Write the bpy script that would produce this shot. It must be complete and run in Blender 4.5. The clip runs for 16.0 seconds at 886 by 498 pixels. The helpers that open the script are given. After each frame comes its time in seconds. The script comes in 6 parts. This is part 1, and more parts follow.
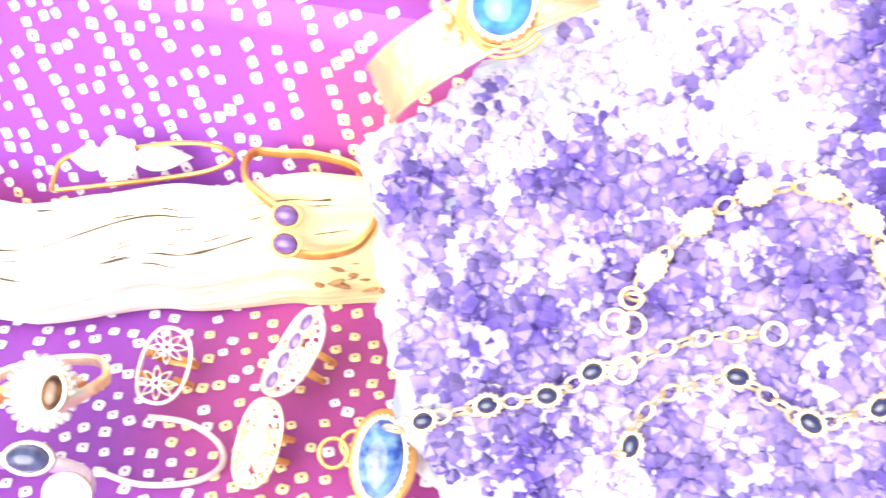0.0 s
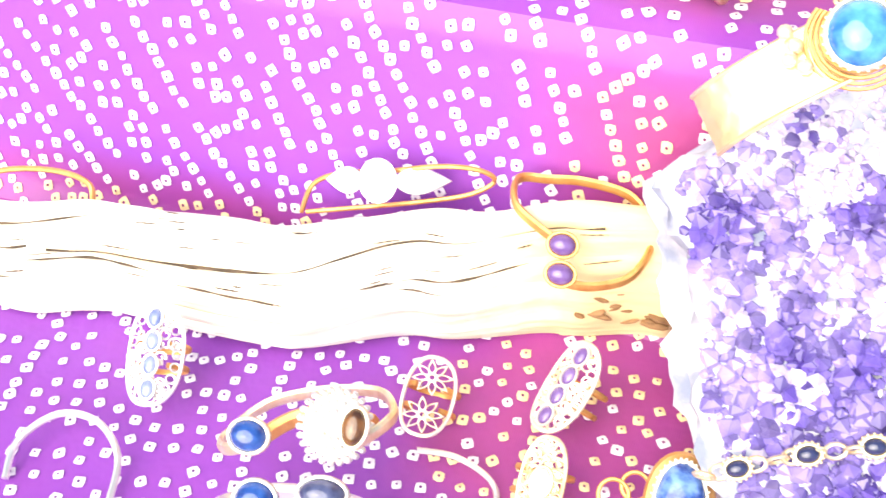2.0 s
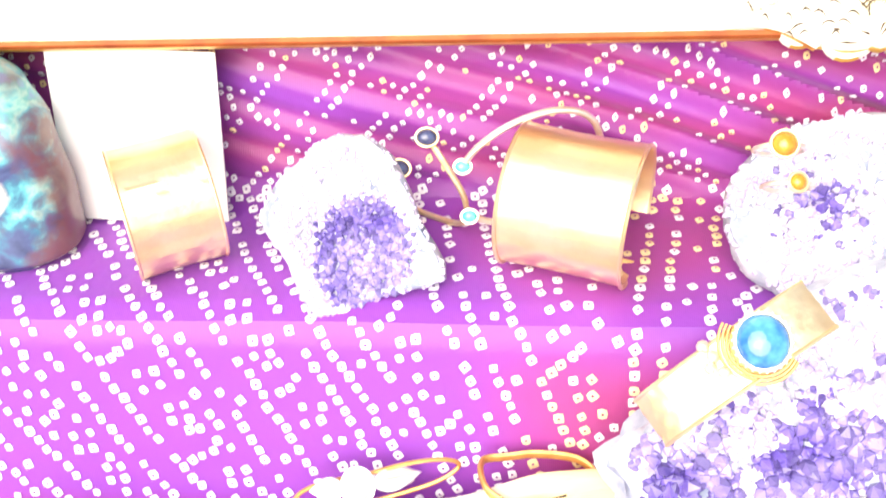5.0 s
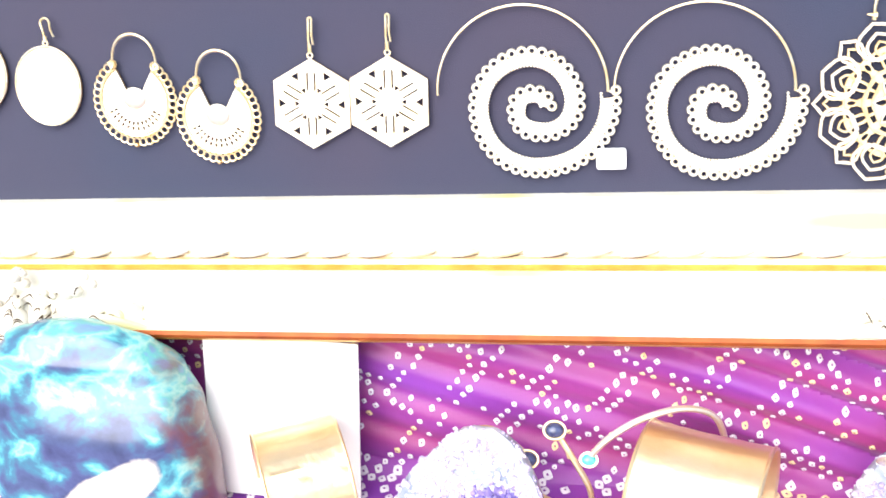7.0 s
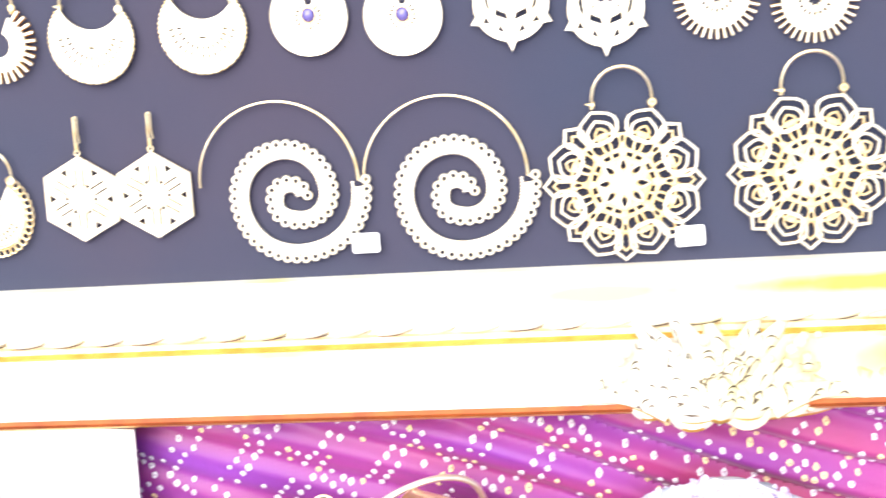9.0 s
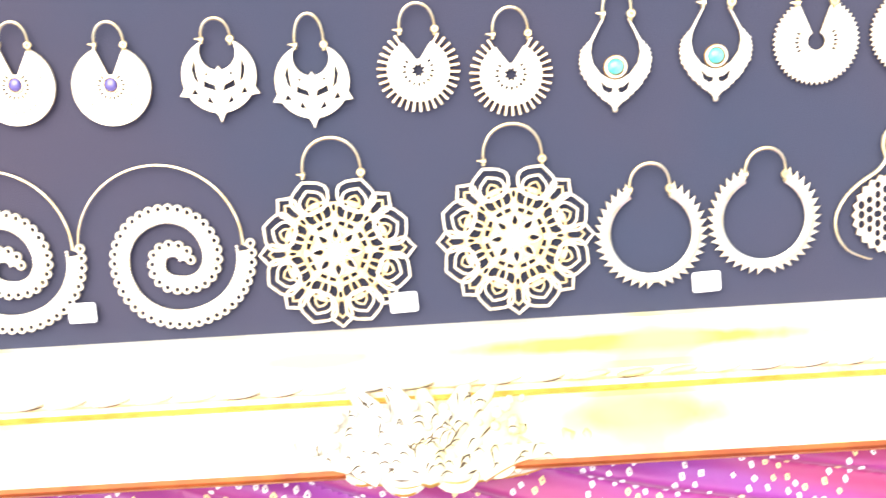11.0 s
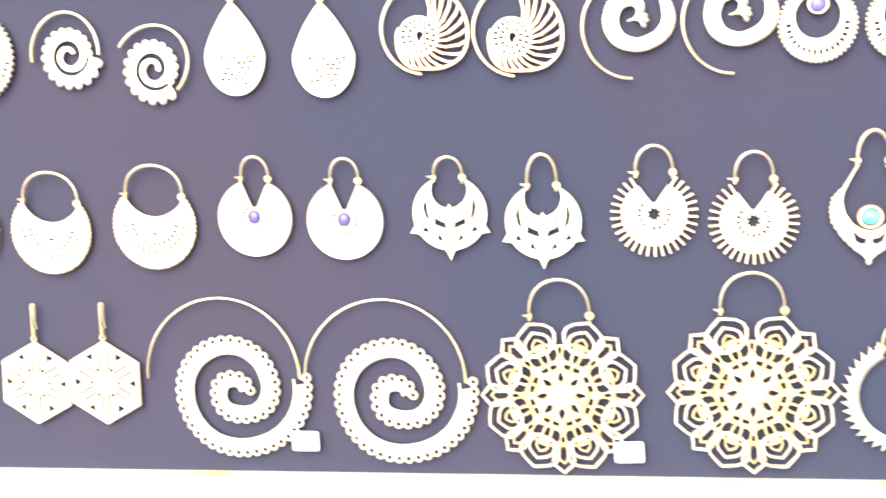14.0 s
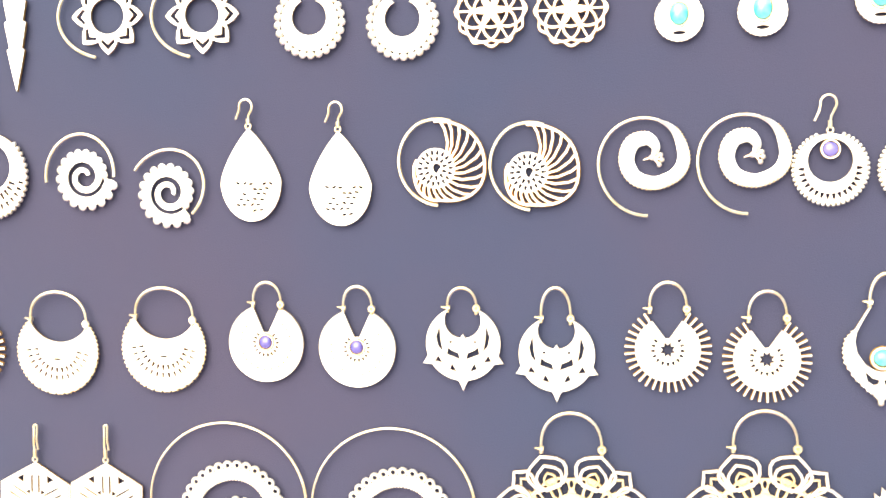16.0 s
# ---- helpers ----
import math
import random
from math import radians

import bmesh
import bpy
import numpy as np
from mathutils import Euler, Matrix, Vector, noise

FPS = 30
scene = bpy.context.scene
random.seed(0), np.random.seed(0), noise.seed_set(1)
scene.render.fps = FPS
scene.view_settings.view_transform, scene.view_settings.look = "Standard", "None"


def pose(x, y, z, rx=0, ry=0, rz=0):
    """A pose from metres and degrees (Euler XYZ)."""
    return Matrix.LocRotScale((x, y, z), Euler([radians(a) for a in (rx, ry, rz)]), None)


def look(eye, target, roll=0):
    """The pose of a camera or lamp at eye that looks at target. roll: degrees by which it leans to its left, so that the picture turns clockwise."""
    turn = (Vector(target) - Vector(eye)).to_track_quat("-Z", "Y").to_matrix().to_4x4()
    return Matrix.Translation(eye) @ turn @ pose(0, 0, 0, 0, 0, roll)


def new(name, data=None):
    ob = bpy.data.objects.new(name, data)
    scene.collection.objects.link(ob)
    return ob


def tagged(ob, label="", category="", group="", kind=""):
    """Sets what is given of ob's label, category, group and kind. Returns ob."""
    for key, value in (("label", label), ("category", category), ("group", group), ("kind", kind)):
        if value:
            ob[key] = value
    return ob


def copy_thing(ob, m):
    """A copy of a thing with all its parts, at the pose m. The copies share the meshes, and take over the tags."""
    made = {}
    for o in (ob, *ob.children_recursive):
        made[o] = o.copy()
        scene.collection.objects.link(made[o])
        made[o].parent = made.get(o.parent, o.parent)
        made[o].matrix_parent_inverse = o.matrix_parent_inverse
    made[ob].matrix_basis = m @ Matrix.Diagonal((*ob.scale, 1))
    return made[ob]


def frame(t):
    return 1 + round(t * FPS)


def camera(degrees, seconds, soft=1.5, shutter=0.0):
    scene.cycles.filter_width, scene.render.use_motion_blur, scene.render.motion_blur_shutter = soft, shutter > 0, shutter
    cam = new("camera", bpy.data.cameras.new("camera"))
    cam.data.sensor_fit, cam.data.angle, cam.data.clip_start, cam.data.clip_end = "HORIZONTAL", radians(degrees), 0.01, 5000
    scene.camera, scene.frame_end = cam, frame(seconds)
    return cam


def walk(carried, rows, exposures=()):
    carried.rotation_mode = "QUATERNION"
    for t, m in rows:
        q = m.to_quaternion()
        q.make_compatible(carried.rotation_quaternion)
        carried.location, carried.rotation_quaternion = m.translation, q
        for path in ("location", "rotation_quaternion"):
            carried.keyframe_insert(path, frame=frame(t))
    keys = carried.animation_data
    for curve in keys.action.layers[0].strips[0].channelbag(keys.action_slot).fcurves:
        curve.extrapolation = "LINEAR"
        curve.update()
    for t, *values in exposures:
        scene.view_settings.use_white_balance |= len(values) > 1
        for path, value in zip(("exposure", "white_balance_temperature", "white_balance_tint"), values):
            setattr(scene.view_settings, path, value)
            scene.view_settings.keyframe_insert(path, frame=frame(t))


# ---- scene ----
cam = camera(43.6, 16.0, shutter=0.4)
PATH = [
    (0, (0.00620, 0.01280, 0.29640), (-0.34779, 1.40975, -1.09040), 0.55),
    (0.5, (-0.02250, 0.00800, 0.29660), (-0.40992, 1.39445, -1.09180), -0.62),
    (1, (-0.03890, 0.00430, 0.29560), (-0.43449, 1.39145, -1.08980), -0.83),
    (1.5, (-0.05210, 0.00500, 0.29510), (-0.47874, 1.38552, -1.08770), -0.78),
    (2, (-0.06360, 0.00850, 0.29290), (-0.53001, 1.38073, -1.08530), -1.38),
    (2.5, (-0.07290, 0.00960, 0.29550), (-0.57193, 1.38889, -1.06410), -2.23),
    (3, (-0.08230, 0.00850, 0.30220), (-0.55731, 1.43434, -1.01740), -2.26),
    (3.2, (-0.08850, 0.00490, 0.30500), (-0.53289, 1.45007, -1.00420), -1.76),
    (5.3, (-0.10150, 0.00390, 0.38060), (-0.30251, 1.60718, -0.79800), -4.49),
    (5.5, (-0.10200, 0.00340, 0.38050), (-0.31620, 1.64457, -0.74230), -4.51),
    (6, (-0.10429, -0.00760, 0.38871), (-0.38164, 1.71277, -0.59284), -4.40),
    (6.5, (-0.10624, -0.00493, 0.40192), (-0.44839, 1.73317, -0.52649), -5.24),
    (7, (-0.10774, -0.00279, 0.41418), (-0.50357, 1.75266, -0.45858), -5.74),
    (7.5, (-0.10709, -0.00484, 0.41779), (-0.54267, 1.74580, -0.44565), -6.71),
    (8, (-0.08822, -0.00947, 0.41965), (-0.48412, 1.76830, -0.40665), -6.99),
    (8.5, (-0.06657, -0.00820, 0.42245), (-0.42042, 1.78673, -0.38564), -6.80),
    (9, (-0.04025, -0.01224, 0.42496), (-0.28435, 1.81281, -0.35580), -5.69),
    (9.5, (-0.01709, -0.01264, 0.43554), (-0.17953, 1.81486, -0.36060), -5.59),
    (10, (0.00474, -0.01296, 0.43309), (-0.11589, 1.82610, -0.34363), -5.24),
    (10.2, (0.00071, -0.01462, 0.43421), (-0.06365, 1.82821, -0.34025), -4.76),
    (12.3, (0.09080, 0.00410, 0.42510), (0.06730, 1.89630, -0.22040), -3.42),
    (12.5, (0.08281, 0.00510, 0.43406), (0.04526, 1.89428, -0.22138), -3.42),
    (13, (0.06365, 0.00619, 0.44120), (-0.05720, 1.89232, -0.21294), -3.84),
    (13.5, (0.04732, 0.01115, 0.44964), (-0.21081, 1.88815, -0.19088), -4.70),
    (14, (0.02204, 0.01310, 0.45970), (-0.37634, 1.87838, -0.14197), -5.21),
    (14.5, (0.00228, 0.01135, 0.46646), (-0.42964, 1.87462, -0.11808), -5.08),
    (15, (-0.00562, 0.01430, 0.46917), (-0.41511, 1.89901, -0.06015), -4.34),
    (15.5, (-0.00229, 0.01692, 0.48211), (-0.33743, 1.91861, -0.03872), -3.40),
    (16, (0.00716, 0.01583, 0.48215), (-0.34193, 1.92688, 0.00672), -3.72),
]
walk(cam, [(t, look(eye, target, roll)) for t, eye, target, roll in PATH], [(0.0, 0.98, 6600, 10), (5.5, 0.98, 6750, 10), (7.0, 0.76, 6100, 10), (10.0, 0.88, 6300, 10), (12.5, 0.99, 6600, 10), (16.0, 1.04, 6600, 10)])

# ---- world and sun: bright open daylight ----
world = bpy.data.worlds.new("daylight")
scene.world = world
world.use_nodes = True
wn = world.node_tree
sky = wn.nodes.new("ShaderNodeTexSky")
sky.sky_type = 'NISHITA'
sky.sun_disc = False
sky.sun_elevation, sky.sun_rotation = radians(40), radians(196)
sky.dust_density = 3.0
wn.links.new(sky.outputs[0], wn.nodes["Background"].inputs[0])
wn.nodes["Background"].inputs[1].default_value = 0.13
sun_data = bpy.data.lights.new("sun", 'SUN')
sun_data.energy, sun_data.angle, sun_data.color = 3.2, radians(75), (1.0, 0.95, 0.86)
sun = new("sun", sun_data)
sun.matrix_world = look((-0.28, -1.0, 0.88), (0, 0, 0))

# ---- materials ----


def nodes_of(name):
    m = bpy.data.materials.new(name)
    m.use_nodes = True
    return m, m.node_tree.nodes, m.node_tree.links, m.node_tree.nodes["Principled BSDF"]


def surface(name, a, b, rough=0.5, metal=0.0, scale=60.0, bump=0.15, fine=900.0, vary=0.0, detail=6.0, sheen=0.0, coat=0.0, stretch=(1, 1, 1), rough_vary=0.1, island=False):
    """Two colours mixed by a coarse noise, a fine relief, and a roughness that wanders."""
    m, n, l, p = nodes_of(name)
    tc = n.new("ShaderNodeTexCoord")
    mp = n.new("ShaderNodeMapping")
    mp.inputs["Scale"].default_value = stretch
    l.new(tc.outputs["Object"], mp.inputs[0])
    big = n.new("ShaderNodeTexNoise")
    big.inputs["Scale"].default_value, big.inputs["Detail"].default_value = scale, detail
    l.new(mp.outputs[0], big.inputs["Vector"])
    ramp = n.new("ShaderNodeMapRange")
    ramp.inputs["From Min"].default_value, ramp.inputs["From Max"].default_value = 0.35, 0.65
    l.new(big.outputs["Fac"], ramp.inputs["Value"])
    mix = n.new("ShaderNodeMix")
    mix.data_type = 'RGBA'
    mix.inputs["A"].default_value, mix.inputs["B"].default_value = (*a, 1), (*b, 1)
    l.new(ramp.outputs[0], mix.inputs["Factor"])
    out = mix.outputs["Result"]
    if vary:
        info = n.new("ShaderNodeNewGeometry" if island else "ShaderNodeObjectInfo")
        hsv = n.new("ShaderNodeHueSaturation")
        rng = n.new("ShaderNodeMapRange")
        rng.inputs["To Min"].default_value, rng.inputs["To Max"].default_value = 1 - vary, 1 + vary
        l.new(info.outputs["Random Per Island" if island else "Random"], rng.inputs["Value"])
        l.new(rng.outputs[0], hsv.inputs["Value"])
        l.new(out, hsv.inputs["Color"])
        out = hsv.outputs[0]
    l.new(out, p.inputs["Base Color"])
    small = n.new("ShaderNodeTexNoise")
    small.inputs["Scale"].default_value, small.inputs["Detail"].default_value = fine, 3.0
    l.new(mp.outputs[0], small.inputs["Vector"])
    rr = n.new("ShaderNodeMapRange")
    rr.inputs["To Min"].default_value, rr.inputs["To Max"].default_value = max(rough - rough_vary, 0.02), min(rough + rough_vary, 1)
    l.new(big.outputs["Fac"], rr.inputs["Value"])
    l.new(rr.outputs[0], p.inputs["Roughness"])
    bm_ = n.new("ShaderNodeBump")
    bm_.inputs["Strength"].default_value, bm_.inputs["Distance"].default_value = bump, 0.0006
    l.new(small.outputs["Fac"], bm_.inputs["Height"])
    l.new(bm_.outputs[0], p.inputs["Normal"])
    p.inputs["Metallic"].default_value = metal
    p.inputs["Sheen Weight"].default_value = sheen
    p.inputs["Coat Weight"].default_value = coat
    return m


def cloth_material():
    m, n, l, p = nodes_of("dyed_cotton")
    at = n.new("ShaderNodeAttribute")
    at.attribute_name = "dye"
    tc = n.new("ShaderNodeTexCoord")
    no = n.new("ShaderNodeTexNoise")
    no.inputs["Scale"].default_value, no.inputs["Detail"].default_value = 45.0, 5.0
    l.new(tc.outputs["Object"], no.inputs["Vector"])
    ad = n.new("ShaderNodeMath")
    ad.operation = 'MULTIPLY_ADD'
    ad.inputs[1].default_value, ad.inputs[2].default_value = 0.35, -0.17
    l.new(no.outputs["Fac"], ad.inputs[0])
    su = n.new("ShaderNodeMath")
    su.use_clamp = True
    l.new(at.outputs["Fac"], su.inputs[0])
    l.new(ad.outputs[0], su.inputs[1])
    mix = n.new("ShaderNodeMix")
    mix.data_type = 'RGBA'
    mix.inputs["A"].default_value, mix.inputs["B"].default_value = PURPLE, MAGENTA
    l.new(su.outputs[0], mix.inputs["Factor"])
    l.new(mix.outputs["Result"], p.inputs["Base Color"])
    wv = n.new("ShaderNodeTexWave")
    wv.inputs["Scale"].default_value, wv.inputs["Distortion"].default_value = 420.0, 1.5
    l.new(tc.outputs["Object"], wv.inputs["Vector"])
    b1 = n.new("ShaderNodeBump")
    b1.inputs["Strength"].default_value, b1.inputs["Distance"].default_value = 0.12, 0.0004
    l.new(wv.outputs["Fac"], b1.inputs["Height"])
    n2 = n.new("ShaderNodeTexNoise")
    n2.inputs["Scale"].default_value = 130.0
    l.new(tc.outputs["Object"], n2.inputs["Vector"])
    b2 = n.new("ShaderNodeBump")
    b2.inputs["Strength"].default_value, b2.inputs["Distance"].default_value = 0.3, 0.0015
    l.new(n2.outputs["Fac"], b2.inputs["Height"])
    l.new(b1.outputs[0], b2.inputs["Normal"])
    l.new(b2.outputs[0], p.inputs["Normal"])
    p.inputs["Roughness"].default_value = 0.55
    p.inputs["Coat Weight"].default_value = 0.24
    p.inputs["Coat Roughness"].default_value = 0.32
    p.inputs["Sheen Weight"].default_value = 0.2
    return m


PURPLE, MAGENTA = (0.215, 0.034, 0.370, 1), (0.35, 0.032, 0.135, 1)
CLOTH = cloth_material()
DOT = surface("undyed_knots", (0.86, 0.84, 0.88), (0.72, 0.66, 0.78), 0.8, scale=300)
DOT_Y = surface("yellow_dyed_knots", (0.86, 0.72, 0.40), (0.82, 0.60, 0.34), 0.8, scale=300)
WHITE = surface("white_gilded_plaster", (0.72, 0.70, 0.63), (0.64, 0.60, 0.49), 0.42, scale=35, fine=500, bump=0.12)


def tint_over(m, colour, coordinate, low, high, scale, detail=4.0, amount=1.0):
    """Lays a second colour over a material where a noise, or one axis plus a little noise, runs from low to high."""
    n, l = m.node_tree.nodes, m.node_tree.links
    p = n["Principled BSDF"]
    old = p.inputs["Base Color"].links[0].from_socket
    tc = n.new("ShaderNodeTexCoord")
    no = n.new("ShaderNodeTexNoise")
    no.inputs["Scale"].default_value, no.inputs["Detail"].default_value = scale, detail
    l.new(tc.outputs["Object"], no.inputs["Vector"])
    value = no.outputs["Fac"]
    if coordinate is not None:
        sp = n.new("ShaderNodeSeparateXYZ")
        l.new(tc.outputs["Object"], sp.inputs[0])
        ad = n.new("ShaderNodeMath")
        ad.operation = 'MULTIPLY_ADD'
        ad.inputs[1].default_value = 0.06
        l.new(no.outputs["Fac"], ad.inputs[0])
        l.new(sp.outputs[coordinate], ad.inputs[2])
        value = ad.outputs[0]
    mr = n.new("ShaderNodeMapRange")
    mr.inputs["From Min"].default_value, mr.inputs["From Max"].default_value, mr.inputs["To Max"].default_value = low, high, amount
    l.new(value, mr.inputs["Value"])
    mix = n.new("ShaderNodeMix")
    mix.data_type = 'RGBA'
    mix.inputs["B"].default_value = (*colour, 1)
    l.new(mr.outputs[0], mix.inputs["Factor"])
    l.new(old, mix.inputs["A"])
    l.new(mix.outputs["Result"], p.inputs["Base Color"])


def patch_or_reflection(m, place, tilt, size, colour, soft=0.06):
    """An ellipsoid of colour with a ragged edge: pale stone matrix, also painted reflections."""
    n, l = m.node_tree.nodes, m.node_tree.links
    p = n["Principled BSDF"]
    old = p.inputs["Base Color"].links[0].from_socket
    tc = n.new("ShaderNodeTexCoord")
    mp = n.new("ShaderNodeMapping")
    mp.vector_type = 'TEXTURE'
    mp.inputs["Location"].default_value, mp.inputs["Rotation"].default_value, mp.inputs["Scale"].default_value = place, (0, radians(tilt), 0), size
    l.new(tc.outputs["Object"], mp.inputs["Vector"])
    ln = n.new("ShaderNodeVectorMath")
    ln.operation = 'LENGTH'
    l.new(mp.outputs[0], ln.inputs[0])
    no = n.new("ShaderNodeTexNoise")
    no.inputs["Scale"].default_value, no.inputs["Detail"].default_value = 90.0, 6.0
    l.new(tc.outputs["Object"], no.inputs["Vector"])
    ad = n.new("ShaderNodeMath")
    ad.operation = 'MULTIPLY_ADD'
    ad.inputs[1].default_value = 0.5
    l.new(no.outputs["Fac"], ad.inputs[0])
    l.new(ln.outputs["Value"], ad.inputs[2])
    mr = n.new("ShaderNodeMapRange")
    mr.inputs["From Min"].default_value, mr.inputs["From Max"].default_value = 1.22 + soft, 1.22 - soft
    l.new(ad.outputs[0], mr.inputs["Value"])
    mix = n.new("ShaderNodeMix")
    mix.data_type = 'RGBA'
    mix.inputs["B"].default_value = (*colour, 1)
    l.new(mr.outputs[0], mix.inputs["Factor"])
    l.new(old, mix.inputs["A"])
    l.new(mix.outputs["Result"], p.inputs["Base Color"])


# the first two paint yellow-green reflections into the plaster colour
patch_or_reflection(WHITE, (-0.034, -0.0105, 0.0), 3, (0.036, 0.0045, 0.4), (0.62, 0.62, 0.22), 0.42)
patch_or_reflection(WHITE, (0.098, -0.0100, 0.0), 0, (0.085, 0.0042, 0.4), (0.32, 0.46, 0.035), 0.40)
patch_or_reflection(WHITE, (0.100, -0.0370, 0.0), 0, (0.038, 0.0080, 0.4), (0.48, 0.53, 0.07), 0.42)
tint_over(WHITE, (0.66, 0.58, 0.16), None, 0.575, 0.70, 14.0, 3.0, 0.8)
PALE_GILT = surface("pale_worn_gilt", (0.62, 0.48, 0.26), (0.74, 0.68, 0.52), 0.45, 0.2, scale=120, fine=700)
GILT = surface("worn_gilt", (0.80, 0.55, 0.12), (0.72, 0.36, 0.06), 0.38, 0.55, scale=90, fine=500)
RUST = surface("dark_gilt", (0.36, 0.09, 0.014), (0.24, 0.05, 0.010), 0.5, 0.4, scale=70)
FELT = surface("navy_felt", (0.028, 0.038, 0.077), (0.047, 0.041, 0.072), 0.95, scale=5, fine=2500, bump=0.35, sheen=0.35)
BRASS = surface("pale_brass", (0.97, 0.92, 0.80), (0.94, 0.84, 0.62), 0.36, 0.8, scale=160, fine=1500, bump=0.08, vary=0.06)
# darker copy of pale_brass: shading of rims and inner layers put into the colour
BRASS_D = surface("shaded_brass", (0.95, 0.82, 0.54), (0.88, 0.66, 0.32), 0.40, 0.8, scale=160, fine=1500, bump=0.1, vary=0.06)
WIRE = surface("brass_wire", (0.93, 0.84, 0.60), (0.82, 0.64, 0.34), 0.38, 0.85, scale=220, fine=1500, bump=0.1, vary=0.06)
BAND_GOLD = surface("copper_gold_band", (0.80, 0.46, 0.16), (0.66, 0.32, 0.10), 0.4, 0.7, scale=150, fine=900, bump=0.1)
# darker gold for cut sides, whose shading is put into the colour
SIDE_SHADE = surface("shaded_side_gold", (0.62, 0.36, 0.08), (0.40, 0.19, 0.04), 0.45, 0.7, scale=200, fine=1500, bump=0.1)
SILVER = surface("silver", (0.93, 0.92, 0.88), (0.82, 0.80, 0.74), 0.33, 0.85, scale=140, fine=1200, bump=0.08)
COPPER = surface("golden_copper", (0.96, 0.77, 0.48), (0.92, 0.64, 0.34), 0.34, 0.87, scale=50, fine=420, bump=0.2)
WOOD = surface("bleached_driftwood", (0.84, 0.80, 0.70), (0.74, 0.66, 0.52), 0.8, scale=70, fine=420, bump=0.7, stretch=(0.12, 1, 1))
WOOD_D = surface("raw_wood_knot", (0.36, 0.21, 0.10), (0.20, 0.10, 0.045), 0.85, scale=120, fine=500, bump=0.8)
# real cracks in the wood; on the plaster frame, painted crevice shade
CRACK_AND_SHADE = surface("weathered_crack_and_shade", (0.12, 0.080, 0.050), (0.06, 0.045, 0.032), 0.9, scale=150, fine=600)
tint_over(WOOD, (0.80, 0.60, 0.20), 0, -0.108, -0.080, 60.0, 5.0, 0.6)
ROCK = surface("pale_geode_rind", (0.64, 0.63, 0.66), (0.24, 0.28, 0.38), 0.7, scale=60, fine=420, bump=0.8)
PAPER = surface("white_card", (0.86, 0.86, 0.84), (0.80, 0.80, 0.79), 0.75, scale=40, fine=900, bump=0.06)
PAVING = surface("grey_paving", (0.30, 0.29, 0.28), (0.22, 0.22, 0.21), 0.9, scale=5, fine=80)
TABLE = surface("plain_table_wood", (0.30, 0.19, 0.10), (0.22, 0.13, 0.07), 0.6, scale=8, fine=90)


def gem(name, a, b, rough=0.08, scale=200.0, coat=0.6, vary=0.0, transmission=0.0, island=False):
    m = surface(name, a, b, rough, 0.0, scale=scale, bump=0.02, vary=vary, coat=coat, rough_vary=0.03, island=island)
    m.node_tree.nodes["Principled BSDF"].inputs["Transmission Weight"].default_value = transmission
    return m


AMETHYST = gem("amethyst", (0.095, 0.060, 0.31), (0.33, 0.27, 0.57), 0.12, 40.0, 0.15, vary=0.38)
AMETHYST_BED = gem("small_amethyst", (0.095, 0.060, 0.31), (0.33, 0.27, 0.57), 0.12, 40.0, 0.15, vary=0.38, island=True)
AMETHYST_PALE = gem("pale_amethyst", (0.44, 0.38, 0.61), (0.68, 0.64, 0.76), 0.14, 70.0, 0.15, vary=0.2, island=True)
STONE_PURPLE = gem("purple_cabochon", (0.11, 0.05, 0.21), (0.20, 0.12, 0.33))
STONE_IOLITE = gem("iolite", (0.08, 0.065, 0.27), (0.22, 0.19, 0.48))
STONE_BLUE = gem("blue_cabochon", (0.006, 0.03, 0.18), (0.03, 0.11, 0.40))
STONE_SKY = gem("sky_blue_topaz", (0.02, 0.13, 0.42), (0.10, 0.38, 0.68), 0.05, 150.0)
STONE_ROYAL = gem("streaked_blue_stone", (0.015, 0.05, 0.26), (0.16, 0.30, 0.60), 0.1, 260.0)
STONE_TEAL = gem("turquoise", (0.05, 0.55, 0.52), (0.25, 0.75, 0.68))
STONE_PALE = gem("milky_moonstone", (0.62, 0.62, 0.72), (0.82, 0.82, 0.88))
STONE_MOON = gem("blue_moonstone", (0.10, 0.14, 0.34), (0.30, 0.35, 0.56))
STONE_NIGHT = gem("near_black_blue_cabochon", (0.012, 0.014, 0.05), (0.04, 0.05, 0.14))
STONE_DARK = gem("dark_labradorite_cabochon", (0.03, 0.035, 0.09), (0.10, 0.12, 0.24))
STONE_AMBER = gem("amber", (0.62, 0.30, 0.03), (0.48, 0.17, 0.01))
STONE_TIGER = gem("tiger_eye", (0.20, 0.08, 0.015), (0.05, 0.02, 0.01))


